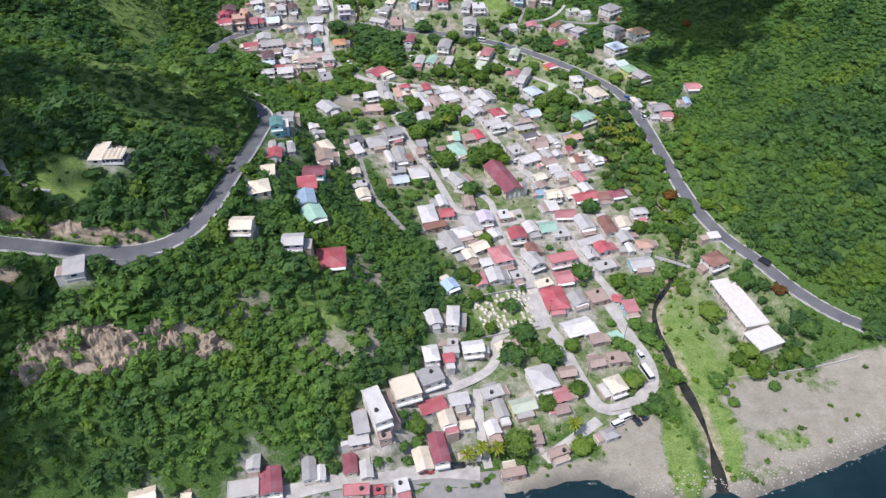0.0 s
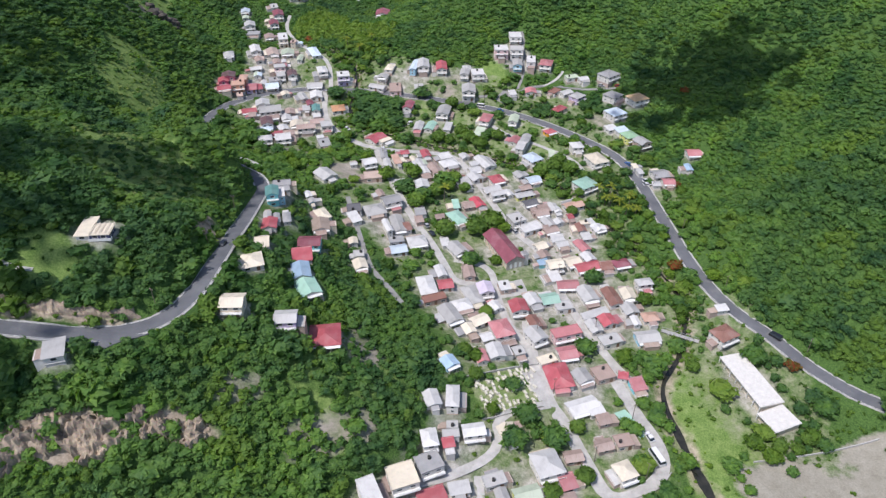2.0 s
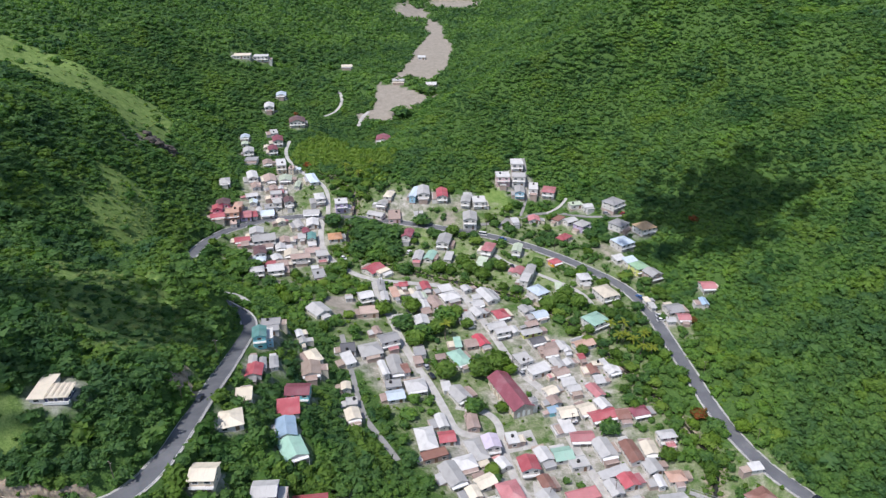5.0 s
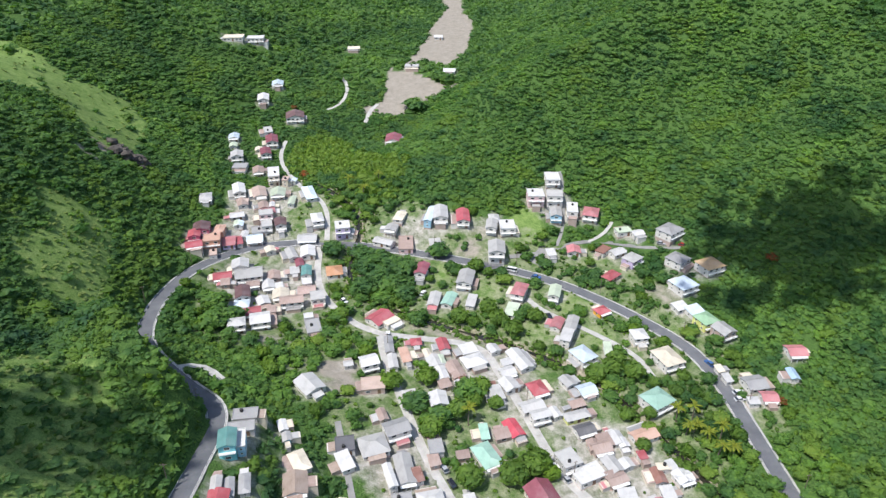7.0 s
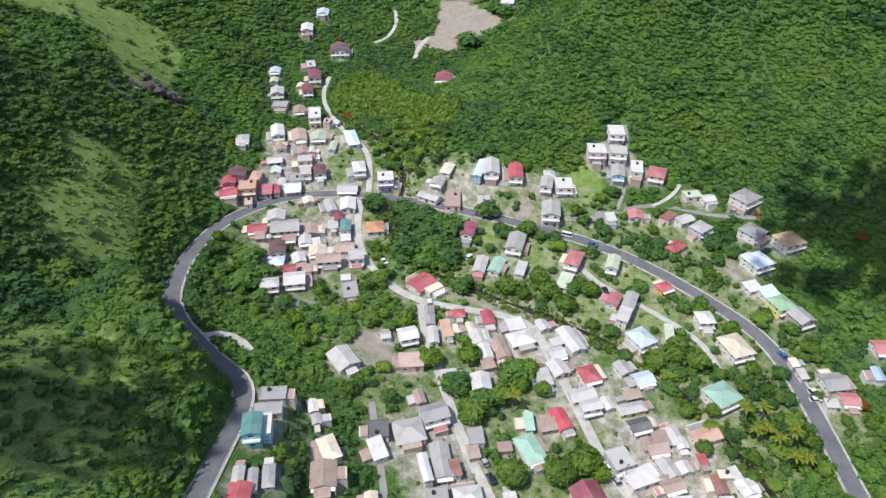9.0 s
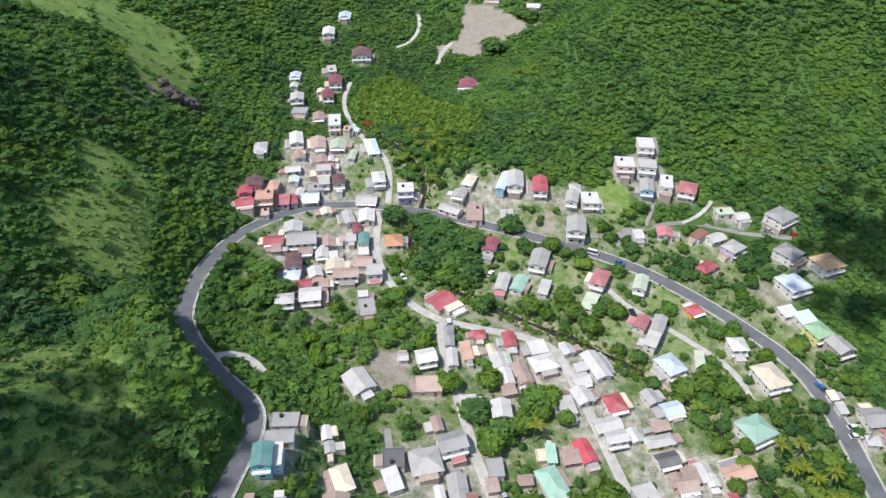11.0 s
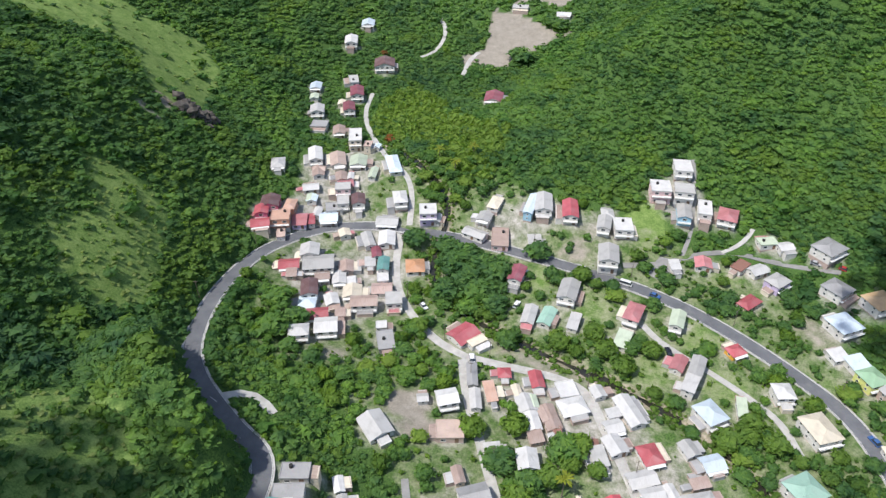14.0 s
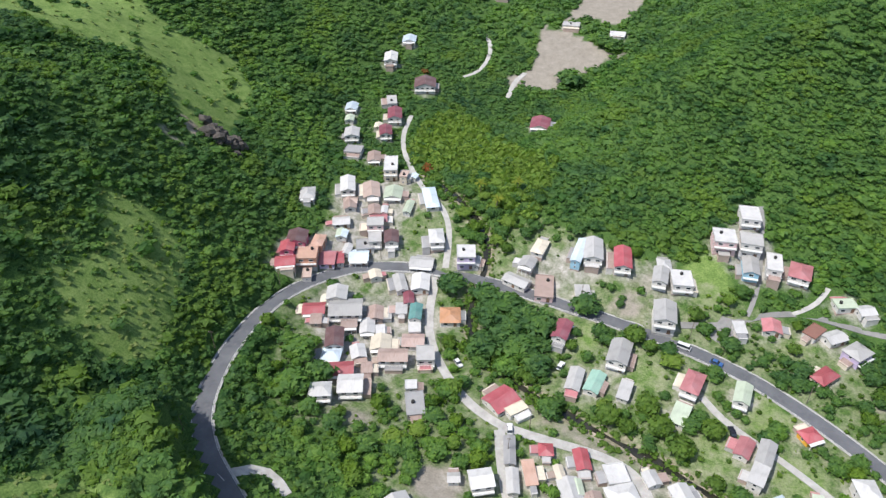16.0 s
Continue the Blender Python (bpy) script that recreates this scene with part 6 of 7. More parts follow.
def crown_template(seed, level, cards, flat=0.75, lump=0.28, card=0.42):
    """A ragged crown about one metre in radius, standing on z 0: a lumpy core hung about with leaf clumps."""
    r = np.random.RandomState(seed)
    v, f = ico(level)
    off = r.rand(3) * 50
    n = np.array([noise.noise(tuple(p * 1.6 + off)) + 0.6 * noise.noise(tuple(p * 3.7 + off)) for p in v])
    v = v * (0.78 + lump * n + 0.07 * r.randn(len(v)))[:, None]
    keep = v[f][:, :, 2].mean(1) > -0.4
    f = f[keep]
    used = np.unique(f)
    remap = np.full(len(v), -1)
    remap[used] = np.arange(len(used))
    v, f = v[used], remap[f]
    k, extra, q = len(v), [], []
    reach = np.linalg.norm(v, axis=1)
    way = v / reach[:, None]
    for i in range(cards):
        d = r.randn(3)
        d[2] = abs(d[2]) * 0.95 - 0.22
        d /= np.linalg.norm(d)
        c = d * reach[np.argmax(way @ d)] * (0.90 + 0.22 * r.rand())
        a = np.cross(d, r.randn(3))
        a /= np.linalg.norm(a)
        b = np.cross(d, a)
        s = card * (0.55 + 0.8 * r.rand())
        lift = 0.55 * r.randn(3)
        extra += [c - a * s + d * s * lift[0], c + a * s * 0.8 + b * s * 0.7 + d * s * lift[1], c - b * s * 0.9 + d * s * lift[2]]
        q.append((k + 3 * i, k + 3 * i + 1, k + 3 * i + 2))
    if cards:
        v, f = np.vstack([v, extra]), np.vstack([f, q])
    v = v * (1, 1, flat)
    v[:, 2] += 0.42
    return v, f


def free_of(x, y, margin):
    """True where no house, road or river is nearer than the margin."""
    ok = np.ones(len(x), bool)
    for hx, hy, hw, hd, turn in FOOTPRINTS:
        near = (abs(x - hx) < 24) & (abs(y - hy) < 24)
        if not near.any():
            continue
        c, s = math.cos(radians(turn)), math.sin(radians(turn))
        u, w = (x[near] - hx) * c + (y[near] - hy) * s, -(x[near] - hx) * s + (y[near] - hy) * c
        m = margin[near]
        # a clear yard before the front door
        ok[near] &= ~((abs(u) < hw / 2 + 0.8 * m) & (w < hd / 2 + 0.8 * m) & (w > -hd / 2 - 1.3 * m))
    for line, half in ROAD_LINES:
        d, _ = nearest_on(line, x, y)
        ok &= d > half + 0.75 * margin
    d, _ = nearest_on(RIVER_BED, x, y)
    return ok & (d > 1.3 + 0.45 * margin)


def scatter(x0, x1, y0, y1, step, seed):
    """Places one step apart, each shaken out of its row."""
    r = np.random.RandomState(seed)
    x, y = np.meshgrid(np.arange(x0, x1, step), np.arange(y0, y1, step))
    x[::2] += step / 2
    x, y = x.ravel(), y.ravel()
    return x + step * (r.rand(len(x)) - 0.5) * 1.7, y + step * (r.rand(len(x)) - 0.5) * 1.7, r


def open_land(x, y):
    return np.maximum.reduce([cover_of(x, y, SANDY), 0.98 * cover_of(x, y, GRASSY), cover_of(x, y, BARE), 0.8 * cover_of(x, y, ROCKY)])


def wood(name, x, y, size, templates, mat, label, seed, squash=(0.85, 1.25), sink=-0.15):
    """Many crowns joined into one mesh of stuff."""
    r = np.random.RandomState(seed)
    z = ground(x, y)
    vs, fs, k = [], [], 0
    pick = r.randint(0, len(templates), len(x))
    turn = r.rand(len(x)) * 6.283
    tall = r.uniform(*squash, len(x))
    for t, (v, f) in enumerate(templates):
        m = pick == t
        c, s, q = np.cos(turn[m])[:, None], np.sin(turn[m])[:, None], size[m][:, None]
        px = (v[None, :, 0] * c - v[None, :, 1] * s) * q + x[m][:, None]
        py = (v[None, :, 0] * s + v[None, :, 1] * c) * q + y[m][:, None]
        pz = v[None, :, 2] * q * tall[m][:, None] + z[m][:, None] - sink * q
        n = int(m.sum())
        vs.append(np.stack([px, py, pz], -1).reshape(-1, 3))
        fs.append((f[None] + (np.arange(n) * len(v))[:, None, None] + k).reshape(-1, 3))
        k += n * len(v)
    return tagged(new(name, array_mesh(name, np.vstack(vs), np.vstack(fs), mat)), label, "forest", kind="stuff")


NEAR_CROWNS = [crown_template(s, 1, 26, 0.46, 0.36, 0.42) for s in range(9)]
CLOSE_CROWNS = [crown_template(10 + s, 1, 64, 0.62, 0.36, 0.28) for s in range(9)]
FAR_CROWNS = [crown_template(20 + s, 1, 28, 0.60, 0.36, 0.42) for s in range(6)]
FARTHEST_CROWNS = [crown_template(30 + s, 1, 10, 0.7, 0.36, 0.5) for s in range(6)]

# hillside woods close to the village
SEEN = [(-128, 96), (-136, 150), (-165, 232), (-205, 310), (-250, 395), (-250, 600), (250, 600), (250, 400), (200, 280), (172, 186), (142, 96)]
x, y, r = scatter(-252, 252, 92, 600, 2.1, 11)
m = in_field(x, y, (SEEN,)) > 0
x, y = x[m], y[m]
valley = np.minimum(-side(FOOT_EAST, x, y), side(FOOT_WEST, x, y))
size = 1.3 + 0.95 * r.rand(len(x)) ** 1.7 + 1.3 * (r.rand(len(x)) < 0.05)
drift = np.array([noise.noise((a * 0.03, b * 0.03, 7.0)) for a, b in zip(x, y)])
size *= 1 + 0.4 * drift
beyond = (side(MAIN_ROAD, x, y) > 7) & (x > 60) & (y < 235)
chance = np.where((valley < 2) | (y > 455) | beyond, 0.97, 0.0) * (1 - open_land(x, y))
keep = (r.rand(len(x)) < chance) & free_of(x, y, size * 0.8) & (ground(x, y) > 1.5)
x, y, size = x[keep], y[keep], size[keep]
close = ((y < 215) & (x < 10) & (x > -150)) | ((x > 60) & (y < 275))
stand = np.array([noise.noise((a * 0.055, b * 0.055, 19.0)) + 0.5 * noise.noise((a * 0.17, b * 0.17, 23.0)) for a, b in zip(x, y)]) + 0.1 * r.randn(len(x))
bright, dark = stand > 0.34, stand < -0.42
# east slopes take the lighter leaf colour that imitates their sunlight
for label, m, mat, crowns in (
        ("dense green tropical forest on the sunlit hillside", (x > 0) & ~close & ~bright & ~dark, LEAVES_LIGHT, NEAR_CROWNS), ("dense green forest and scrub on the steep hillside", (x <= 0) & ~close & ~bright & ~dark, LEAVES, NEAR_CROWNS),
        ("dense green forest on the slopes above the sea", close & ~bright & ~dark, LEAVES, CLOSE_CROWNS), ("light yellow-green trees in stands on the hillsides", ~close & bright, LEAVES_YELLOW, NEAR_CROWNS),
        ("light yellow-green trees on the slopes above the sea", close & bright, LEAVES_YELLOW, CLOSE_CROWNS), ("dark green trees in stands on the hillsides", dark, LEAVES_DARK, NEAR_CROWNS)):
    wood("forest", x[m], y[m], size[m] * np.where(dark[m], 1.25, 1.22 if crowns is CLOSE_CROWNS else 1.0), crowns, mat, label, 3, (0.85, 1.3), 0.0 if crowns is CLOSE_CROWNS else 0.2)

# woods up the valley and on the far slopes
x, y, r = scatter(-420, 340, 100, 1000, 4.2, 12)
m = (in_field(x, y, (SEEN,)) == 0) & (ground(x, y) > 2)
x, y = x[m], y[m]
size = 2.1 + 1.7 * r.rand(len(x)) ** 1.6
keep = (r.rand(len(x)) < 0.97 * (1 - open_land(x, y))) & free_of(x, y, size * 0.8)
outer = (y < 600) | (abs(x + 20) > 0.36 * y)
for label, m, crowns in (("forest covering the upper valley and ridges", keep & ~outer & (y < 740), FAR_CROWNS), ("distant forest on the ridges and at the head of the valley", keep & ((y >= 740) | outer), FARTHEST_CROWNS)):
    wood("forest", x[m], y[m], size[m], crowns, LEAVES, label, 4, (0.85, 1.25), 0.25)

# low scrub between the trees and over the grass slopes
x, y, r = scatter(-200, 150, 92, 500, 2.6, 13)
size = 0.4 + 0.75 * r.rand(len(x)) ** 1.5
lush = open_land(x, y)
crowd = np.zeros(len(x))
for hx, hy, hw, hd, turn in FOOTPRINTS:
    crowd += np.exp(-((x - hx) ** 2 + (y - hy) ** 2) / (2 * 8.0 ** 2)) * hw * hd / 36
bank, _ = nearest_on(RIVER_BED, x, y)
chance = np.maximum(np.where(lush > 0.5, 0.34, 0.55) * np.clip(1.25 - 0.3 * crowd, 0.16, 1), 0.8 * (bank < 5) * (y > 215)) * (1 - cover_of(x, y, SANDY) * 0.85 * (1 - cover_of(x, y, GRASSY))) * (1 - 0.9 * cover_of(x, y, BARE)) * (1 - 0.75 * in_field(x, y, (SPUR,)))
keep = (r.rand(len(x)) < chance) & free_of(x, y, size * 0.9) & (ground(x, y) > 0.8)
wood("scrub", x[keep], y[keep], size[keep], [crown_template(40 + s, 1, 14, 0.7, 0.3, 0.5) for s in range(5)], LEAVES_BRIGHT, "low bright green bushes between houses and trees", 5)


# bushes crowding the river banks
r = np.random.RandomState(51)
line = dense(RIVER_LINE, 1.0)
line = line[line[:, 1] > 196]
spot = line[r.randint(len(line), size=1500)] + r.randn(1500, 2) * 2.2
x, y, size = spot[:, 0], spot[:, 1], 0.45 + 0.8 * r.rand(1500) ** 1.4
d, _ = nearest_on(RIVER_BED, x, y)
keep = (d > 0.75) & (d < 5)
for hx, hy, hw, hd, turn in FOOTPRINTS:
    keep &= oval(x, y, hx, hy, hw / 2 + 1, hd / 2 + 1, turn) < 0.2
for path, half in ROAD_LINES:
    keep &= nearest_on(path, x, y)[0] > half + 0.8
wood("scrub", x[keep], y[keep], size[keep], [crown_template(45 + s, 1, 16, 0.7, 0.3, 0.5) for s in range(5)], LEAVES_YELLOW, "low green bushes crowding the river banks", 10)


# tall grass on the open slopes
x, y, r = scatter(-290, -70, 185, 520, 1.9, 14)
size = 0.45 + 0.75 * r.rand(len(x)) ** 1.6
keep = (r.rand(len(x)) < 0.5 * cover_of(x, y, GRASSY) * (1 - 0.8 * in_field(x, y, (SPUR,)))) & free_of(x, y, size * 1.2)
wood("grass_tufts", x[keep], y[keep], size[keep], [crown_template(80 + s, 1, 6, 0.5, 0.4, 0.5) for s in range(5)], TUFTS, "pale green tall grass and low scrub on the open slopes", 9, (0.5, 1.0))


def trunk_mesh(h, r0, seed):
    q = random.Random(seed)
    s = Shape()
    bend = [(q.uniform(-0.12, 0.12) * h * k / 4, q.uniform(-0.12, 0.12) * h * k / 4, h * k / 4 - 0.4) for k in range(5)]
    s.tube(bend, [r0 * (1.25 - 0.16 * k) for k in range(5)], 7)
    for i in range(3):
        a = q.uniform(0, 6.28)
        b = bend[3]
        s.tube([b, (b[0] + 0.35 * h * math.cos(a), b[1] + 0.35 * h * math.sin(a), b[2] + 0.35 * h), (b[0] + 0.6 * h * math.cos(a), b[1] + 0.6 * h * math.sin(a), b[2] + 0.7 * h)], [r0 * 0.6, r0 * 0.4, r0 * 0.15], 5)
    return s.mesh("trunk", BARK, smooth=True)


def make_tree(name, seed, mat, label, wide=1.0):
    ob = thing(name, 0, 0, -500, 0, label, "tree", "village trees")
    part("trunk", trunk_mesh(0.75, 0.075, seed), ob)
    v, f = crown_template(100 + seed, 2, 330, 0.72 / wide, 0.36, 0.19)
    part("crown", array_mesh("crown", v * (wide, wide, 1), f, mat), ob, "", pose(0, 0, 0.25))
    return ob


TREE_KINDS = [make_tree("tree", i, m, t, w) for i, (m, t, w) in enumerate((
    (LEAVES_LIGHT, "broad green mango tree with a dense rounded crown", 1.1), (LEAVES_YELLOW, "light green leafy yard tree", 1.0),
    (LEAVES, "spreading green breadfruit tree", 1.2), (LEAVES_BRIGHT, "green dense round-crowned tree", 1.0), (LEAVES_LIME, "bright green spreading shade tree", 1.25)))]
RED_TREE = make_tree("flame_tree", 9, LEAVES_RED, "flame tree in orange-red blossom", 1.2)


def plant(kind, x, y, size, turn):
    ob = copy_thing(kind, pose(x, y, float(ground(x, y)), 0, 0, turn))
    ob.scale = (size,) * 3
    return ob


def frond(length, droop, width, seed):
    q = random.Random(seed)
    s = Shape()
    n = 6
    pts = [(length * k / n, 0.0, 0.55 * length * math.sin(1.9 * k / n) * (1 - droop * k / n)) for k in range(n + 1)]
    for k in range(n):
        w0, w1 = width * math.sin(0.35 + 2.6 * k / n), width * math.sin(0.35 + 2.6 * (k + 1) / n) if k < n - 1 else 0.02
        a, b = pts[k], pts[k + 1]
        for e in (1, -1):
            s.poly([a, (a[0] + 0.25, e * w0, a[2] - 0.35 * w0), (b[0] + 0.25, e * w1, b[2] - 0.35 * w1), b][::e])
    return s.mesh("frond", PALM)


FRONDS = [frond(2.6 + 0.25 * i, 0.75 + 0.12 * i, 0.42, i) for i in range(3)]


def palm_tree(x, y, h, seed):
    q = random.Random(seed)
    z = float(ground(x, y))
    ob = thing("palm_tree", x, y, z, q.uniform(0, 360), "tall coconut palm with yellow-green arching fronds", "palm", "coconut palms")
    s = Shape()
    lean = q.uniform(0.3, 1.0)
    s.tube([(lean * (k / 5) ** 2, 0, h * k / 5 - (0.3 if k == 0 else 0)) for k in range(6)], [0.24 - 0.02 * k for k in range(6)], 7)
    part("trunk", s.mesh("trunk", BARK, smooth=True), ob)
    for i in range(13):
        part("frond", FRONDS[i % 3], ob, "", pose(lean, 0, h, 0, q.uniform(-22, 30), i * 360 / 13 + q.uniform(-9, 9)))
    return ob


for i in range(16):
    px, py = ((79, 291), (81, 285), (83, 279), (88, 279), (80, 297), (87, 288), (76, 290), (74, 296), (1, 292), (8, 120), (12, 122), (17, 122), (41, 130), (-60, 448), (-52, 440), (-45, 452))[i]
    palm_tree(px, py, 5.0 + (i * 37 % 11) * 0.22, i)


# bamboo and banana groves in the valley above the village
GROVE = [(-104, 478), (-101, 530), (-79, 532), (-52, 500), (-31, 476), (-36, 434), (-57, 446), (-70, 466)]
x, y, r = scatter(-112, -25, 425, 545, 2.6, 31)
size = 1.4 + 1.3 * r.rand(len(x))
m = (in_field(x, y, (GROVE,)) > 0) & (r.rand(len(x)) < 0.8) & free_of(x, y, size)
wood("bamboo_grove", x[m], y[m], size[m] * 1.15, [crown_template(70 + s, 1, 60, 0.9, 0.3, 0.36) for s in range(4)], LEAVES_LIME, "yellow-green bamboo and banana clumps in the upper valley", 8, (0.75, 1.3), 0.1)


# big shade trees that stand out among the roofs
def shade_trees(size, kind, *spots):
    for i, (a, b) in enumerate(spots):
        plant(TREE_KINDS[kind], a, b, size * (0.92 + 0.05 * (i % 4)), 47.0 * i)


shade_trees(4.2, 0, (53, 199), (28, 166), (23, 156), (36, 158), (62, 239), (12, 249), (-20, 351), (-36, 366), (-53, 351))
shade_trees(4.3, 4, (97, 180))
shade_trees(5.2, 1, (23, 125), (1, 268), (15, 270), (23, 275), (56, 320))
shade_trees(3.2, 1, (44, 163), (-8, 129), (33, 139), (44, 145), (8, 192), (60, 284), (11, 301))
shade_trees(4.6, 2, (76, 191), (-26, 368), (-12, 396), (-36, 383), (-44, 392), (-30, 376), (-62, 399), (1, 306), (-9, 293), (-18, 298))
shade_trees(5.0, 2, (-45, 386), (-39, 379), (-33, 373), (-26, 385), (-48, 396), (-40, 393), (-33, 388), (-46, 373), (-95, 345), (-104, 352), (-100, 335))
shade_trees(4.4, 1, (-52, 352), (-2, 352), (14, 350), (20, 343), (30, 352), (6, 386), (64, 318), (50, 318), (58, 325), (10, 358), (-27, 308), (-14, 312), (3, 302), (6, 309), (-3, 296), (-12, 287))
shade_trees(5.4, 2, (-16, 609), (-11, 604), (-34, 573), (-30, 570))
shade_trees(4.6, 0, (129, 171), (113, 194), (150, 168))
shade_trees(3.3, 3, (121, 161), (101, 159), (80, 225), (66, 195), (12, 190), (105, 153))
for i, (a, b) in enumerate(((131.5, 268), (124, 188.5), (96.3, 242.5), (113, 304), (134, 376), (-88, 470), (-112, 561))):
    plant(RED_TREE, a, b, 2.0 + 0.35 * (i % 3), 70.0 * i)


# trees that arch over the middle reach of the river
for i, (a, b) in enumerate(dense(RIVER_LINE, 4.6)):
    if 214 < b < 322:
        plant(TREE_KINDS[(i * 7) % 5], a + (1.9 if i % 2 else -1.9), b + (1.2 if i % 2 else -1.2), 2.1 + 0.25 * (i * 5 % 4), 51.0 * i)


# yard trees between the houses
x, y, r = scatter(-135, 125, 108, 458, 3.9, 21)
valley = np.minimum(-side(FOOT_EAST, x, y), side(FOOT_WEST, x, y))
size = 1.3 + 1.8 * r.rand(len(x)) ** 1.6
drift = np.array([noise.noise((a * 0.035, b * 0.035, 2.0)) for a, b in zip(x, y)])
built = np.zeros(len(x))
for hx, hy, hw, hd, turn in FOOTPRINTS:
    built += np.exp(-((x - hx) ** 2 + (y - hy) ** 2) / (2 * 9.0 ** 2)) * hw * hd / 40
chance = np.where((built < 0.45) | ((x > 72) & (y > 215) & (y < 335)), 0.95, 0.86 * np.clip(1.5 - 0.32 * built + 0.7 * drift, 0.12, 1.15)) * (1 - open_land(x, y)) * np.where(y - np.interp(x, COAST_X, COAST_Y) < 24, 0.05, 1)
keep = (valley >= 2) & (r.rand(len(x)) < chance) & free_of(x, y, size * 0.6) & (ground(x, y) > 1.5)
x, y, size = x[keep], y[keep], size[keep]
lone = np.argsort(-size * (1 + 0.2 * r.rand(len(x))))
for i in lone[:240]:
    k = r.choice(5, p=(0.34, 0.18, 0.2, 0.18, 0.1))
    plant(TREE_KINDS[k], x[i], y[i], size[i], r.uniform(0, 360))
rest = lone[240:]
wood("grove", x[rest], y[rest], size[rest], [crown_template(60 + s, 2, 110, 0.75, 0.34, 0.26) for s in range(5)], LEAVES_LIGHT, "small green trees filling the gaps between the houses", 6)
for kind in TREE_KINDS + [RED_TREE]:
    for o in (*kind.children_recursive, kind):
        bpy.data.objects.remove(o)


# ---------------------------------------------------------------- bare rock faces
CLIFF = surface("cliff_rock", (0.13, 0.11, 0.09), (0.46, 0.37, 0.27), 0.22, 0.95, 1.6, 0.35, (0.09, 0.08, 0.065), 0.8)


def crag(name, points, count, size, seed, label, mat=None):
    """A broken rock face: split blocks packed along a line on the slope."""
    q = np.random.RandomState(seed)
    p = dense(points, 1.0)
    v, f = ico(2)
    vs, fs, k = [], [], 0
    for i in range(count):
        c = p[q.randint(len(p))] + q.randn(2) * max(size * 0.9, 2.2)
        off = q.rand(3) * 40
        n = np.array([noise.cell(tuple(u * 1.4 + off)) * 0.25 + noise.noise(tuple(u * 2.6 + off)) * 0.35 for u in v])
        s = size * (0.5 + 0.7 * q.rand()) * np.array([1.2, 0.8, 0.9])
        a = q.uniform(-0.6, 0.6)
        w = v * (0.85 + n)[:, None] * s
        w = np.column_stack([w[:, 0] * math.cos(a) - w[:, 1] * math.sin(a), w[:, 0] * math.sin(a) + w[:, 1] * math.cos(a), w[:, 2]])
        vs.append(w + (c[0], c[1], float(ground(c[0], c[1])) + 0.15 * size))
        fs.append(f + k)
        k += len(v)
    tagged(new(name, array_mesh(name, np.vstack(vs), np.vstack(fs), mat or CLIFF)), label, "rock face", kind="stuff")



def bluff(name, top, foot, proud, seed, label):
    """A weathered rock face between its upper and lower edge: ledges, ribs and runnels, its rim sunk in the slope."""
    a, b = dense(top, 0.6), dense(foot, 0.6)
    n = max(len(a), len(b))
    k = np.linspace(0, 1, n)
    a, b = (np.column_stack([np.interp(k, np.linspace(0, 1, len(e)), e[:, j]) for j in (0, 1)]) for e in (a, b))
    rows = max(6, int(np.hypot(*(a - b).T).mean() / 0.55))
    vs = []
    for j in range(rows + 1):
        v = j / rows
        p = a * (1 - v) + b * v
        z = ground(p[:, 0], p[:, 1])
        for i in range(n):
            x, y = p[i]
            ragged = 0.55 * noise.noise((x * 0.13 + seed, y * 0.13, 5.0)) + 0.3 * noise.noise((x * 0.4, y * 0.4, seed))
            rim = max(-0.4, min(1.0, 4 * v - 0.3 + 1.6 * ragged, 4 * (1 - v) - 0.3 + 1.6 * ragged, 8 * k[i], 8 * (1 - k[i]), 1.0 + 1.3 * min(ragged + 0.12, 0)))
            rib = 1 - abs(noise.noise((x * 0.16 + seed, y * 0.05, z[i] * 0.05))) * 2
            ledge = noise.noise((x * 0.1, z[i] * 0.55 + seed, y * 0.1))
            grit = noise.fractal((x * 0.5, y * 0.5, seed), 0.8, 2.1, 4)
            lift = rim * (0.7 + 0.5 * rib + 0.8 * ledge + 0.9 * grit) + 1.5 * (rim - 1) - 0.2 + 0.6 * (rim < 0.9) * grit
            vs.append((x + 0.3 * grit, y - 0.55 * proud * max(lift, 0) + 0.3 * ledge, z[i] + proud * lift))
    f = np.array([(j * n + i, (j + 1) * n + i, (j + 1) * n + i + 1, j * n + i + 1) for j in range(rows) for i in range(n - 1)])
    tagged(new(name, array_mesh(name, np.array(vs), f, CLIFF)), label, "rock face", kind="structure")


bluff("rock_face", [(-118, 130), (-110, 135), (-101, 140), (-90, 141), (-79, 145), (-70, 143), (-60, 147)], [(-119, 117), (-108, 117), (-96, 123), (-86, 125), (-79, 131), (-70, 131), (-60, 137)], 2.0, 1, "tan and grey broken rock face on the slope below the road")
bluff("rock_cutting", [(-128, 159), (-113, 160.5), (-97, 161.5), (-85, 165.5)], [(-128, 153), (-111, 154.8), (-96, 157.4), (-83, 163)], 0.8, 2, "pale rock cutting along the upper side of the road")
bluff("rock_cutting", [(-84, 204), (-87, 212), (-86, 221)], [(-78.5, 204), (-80, 212), (-81, 221)], 0.9, 3, "pale earth and rock cutting above the road bend")
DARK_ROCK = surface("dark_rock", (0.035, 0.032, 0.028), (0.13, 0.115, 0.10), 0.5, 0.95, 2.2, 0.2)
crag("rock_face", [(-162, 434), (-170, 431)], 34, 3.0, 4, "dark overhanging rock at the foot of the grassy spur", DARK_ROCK)
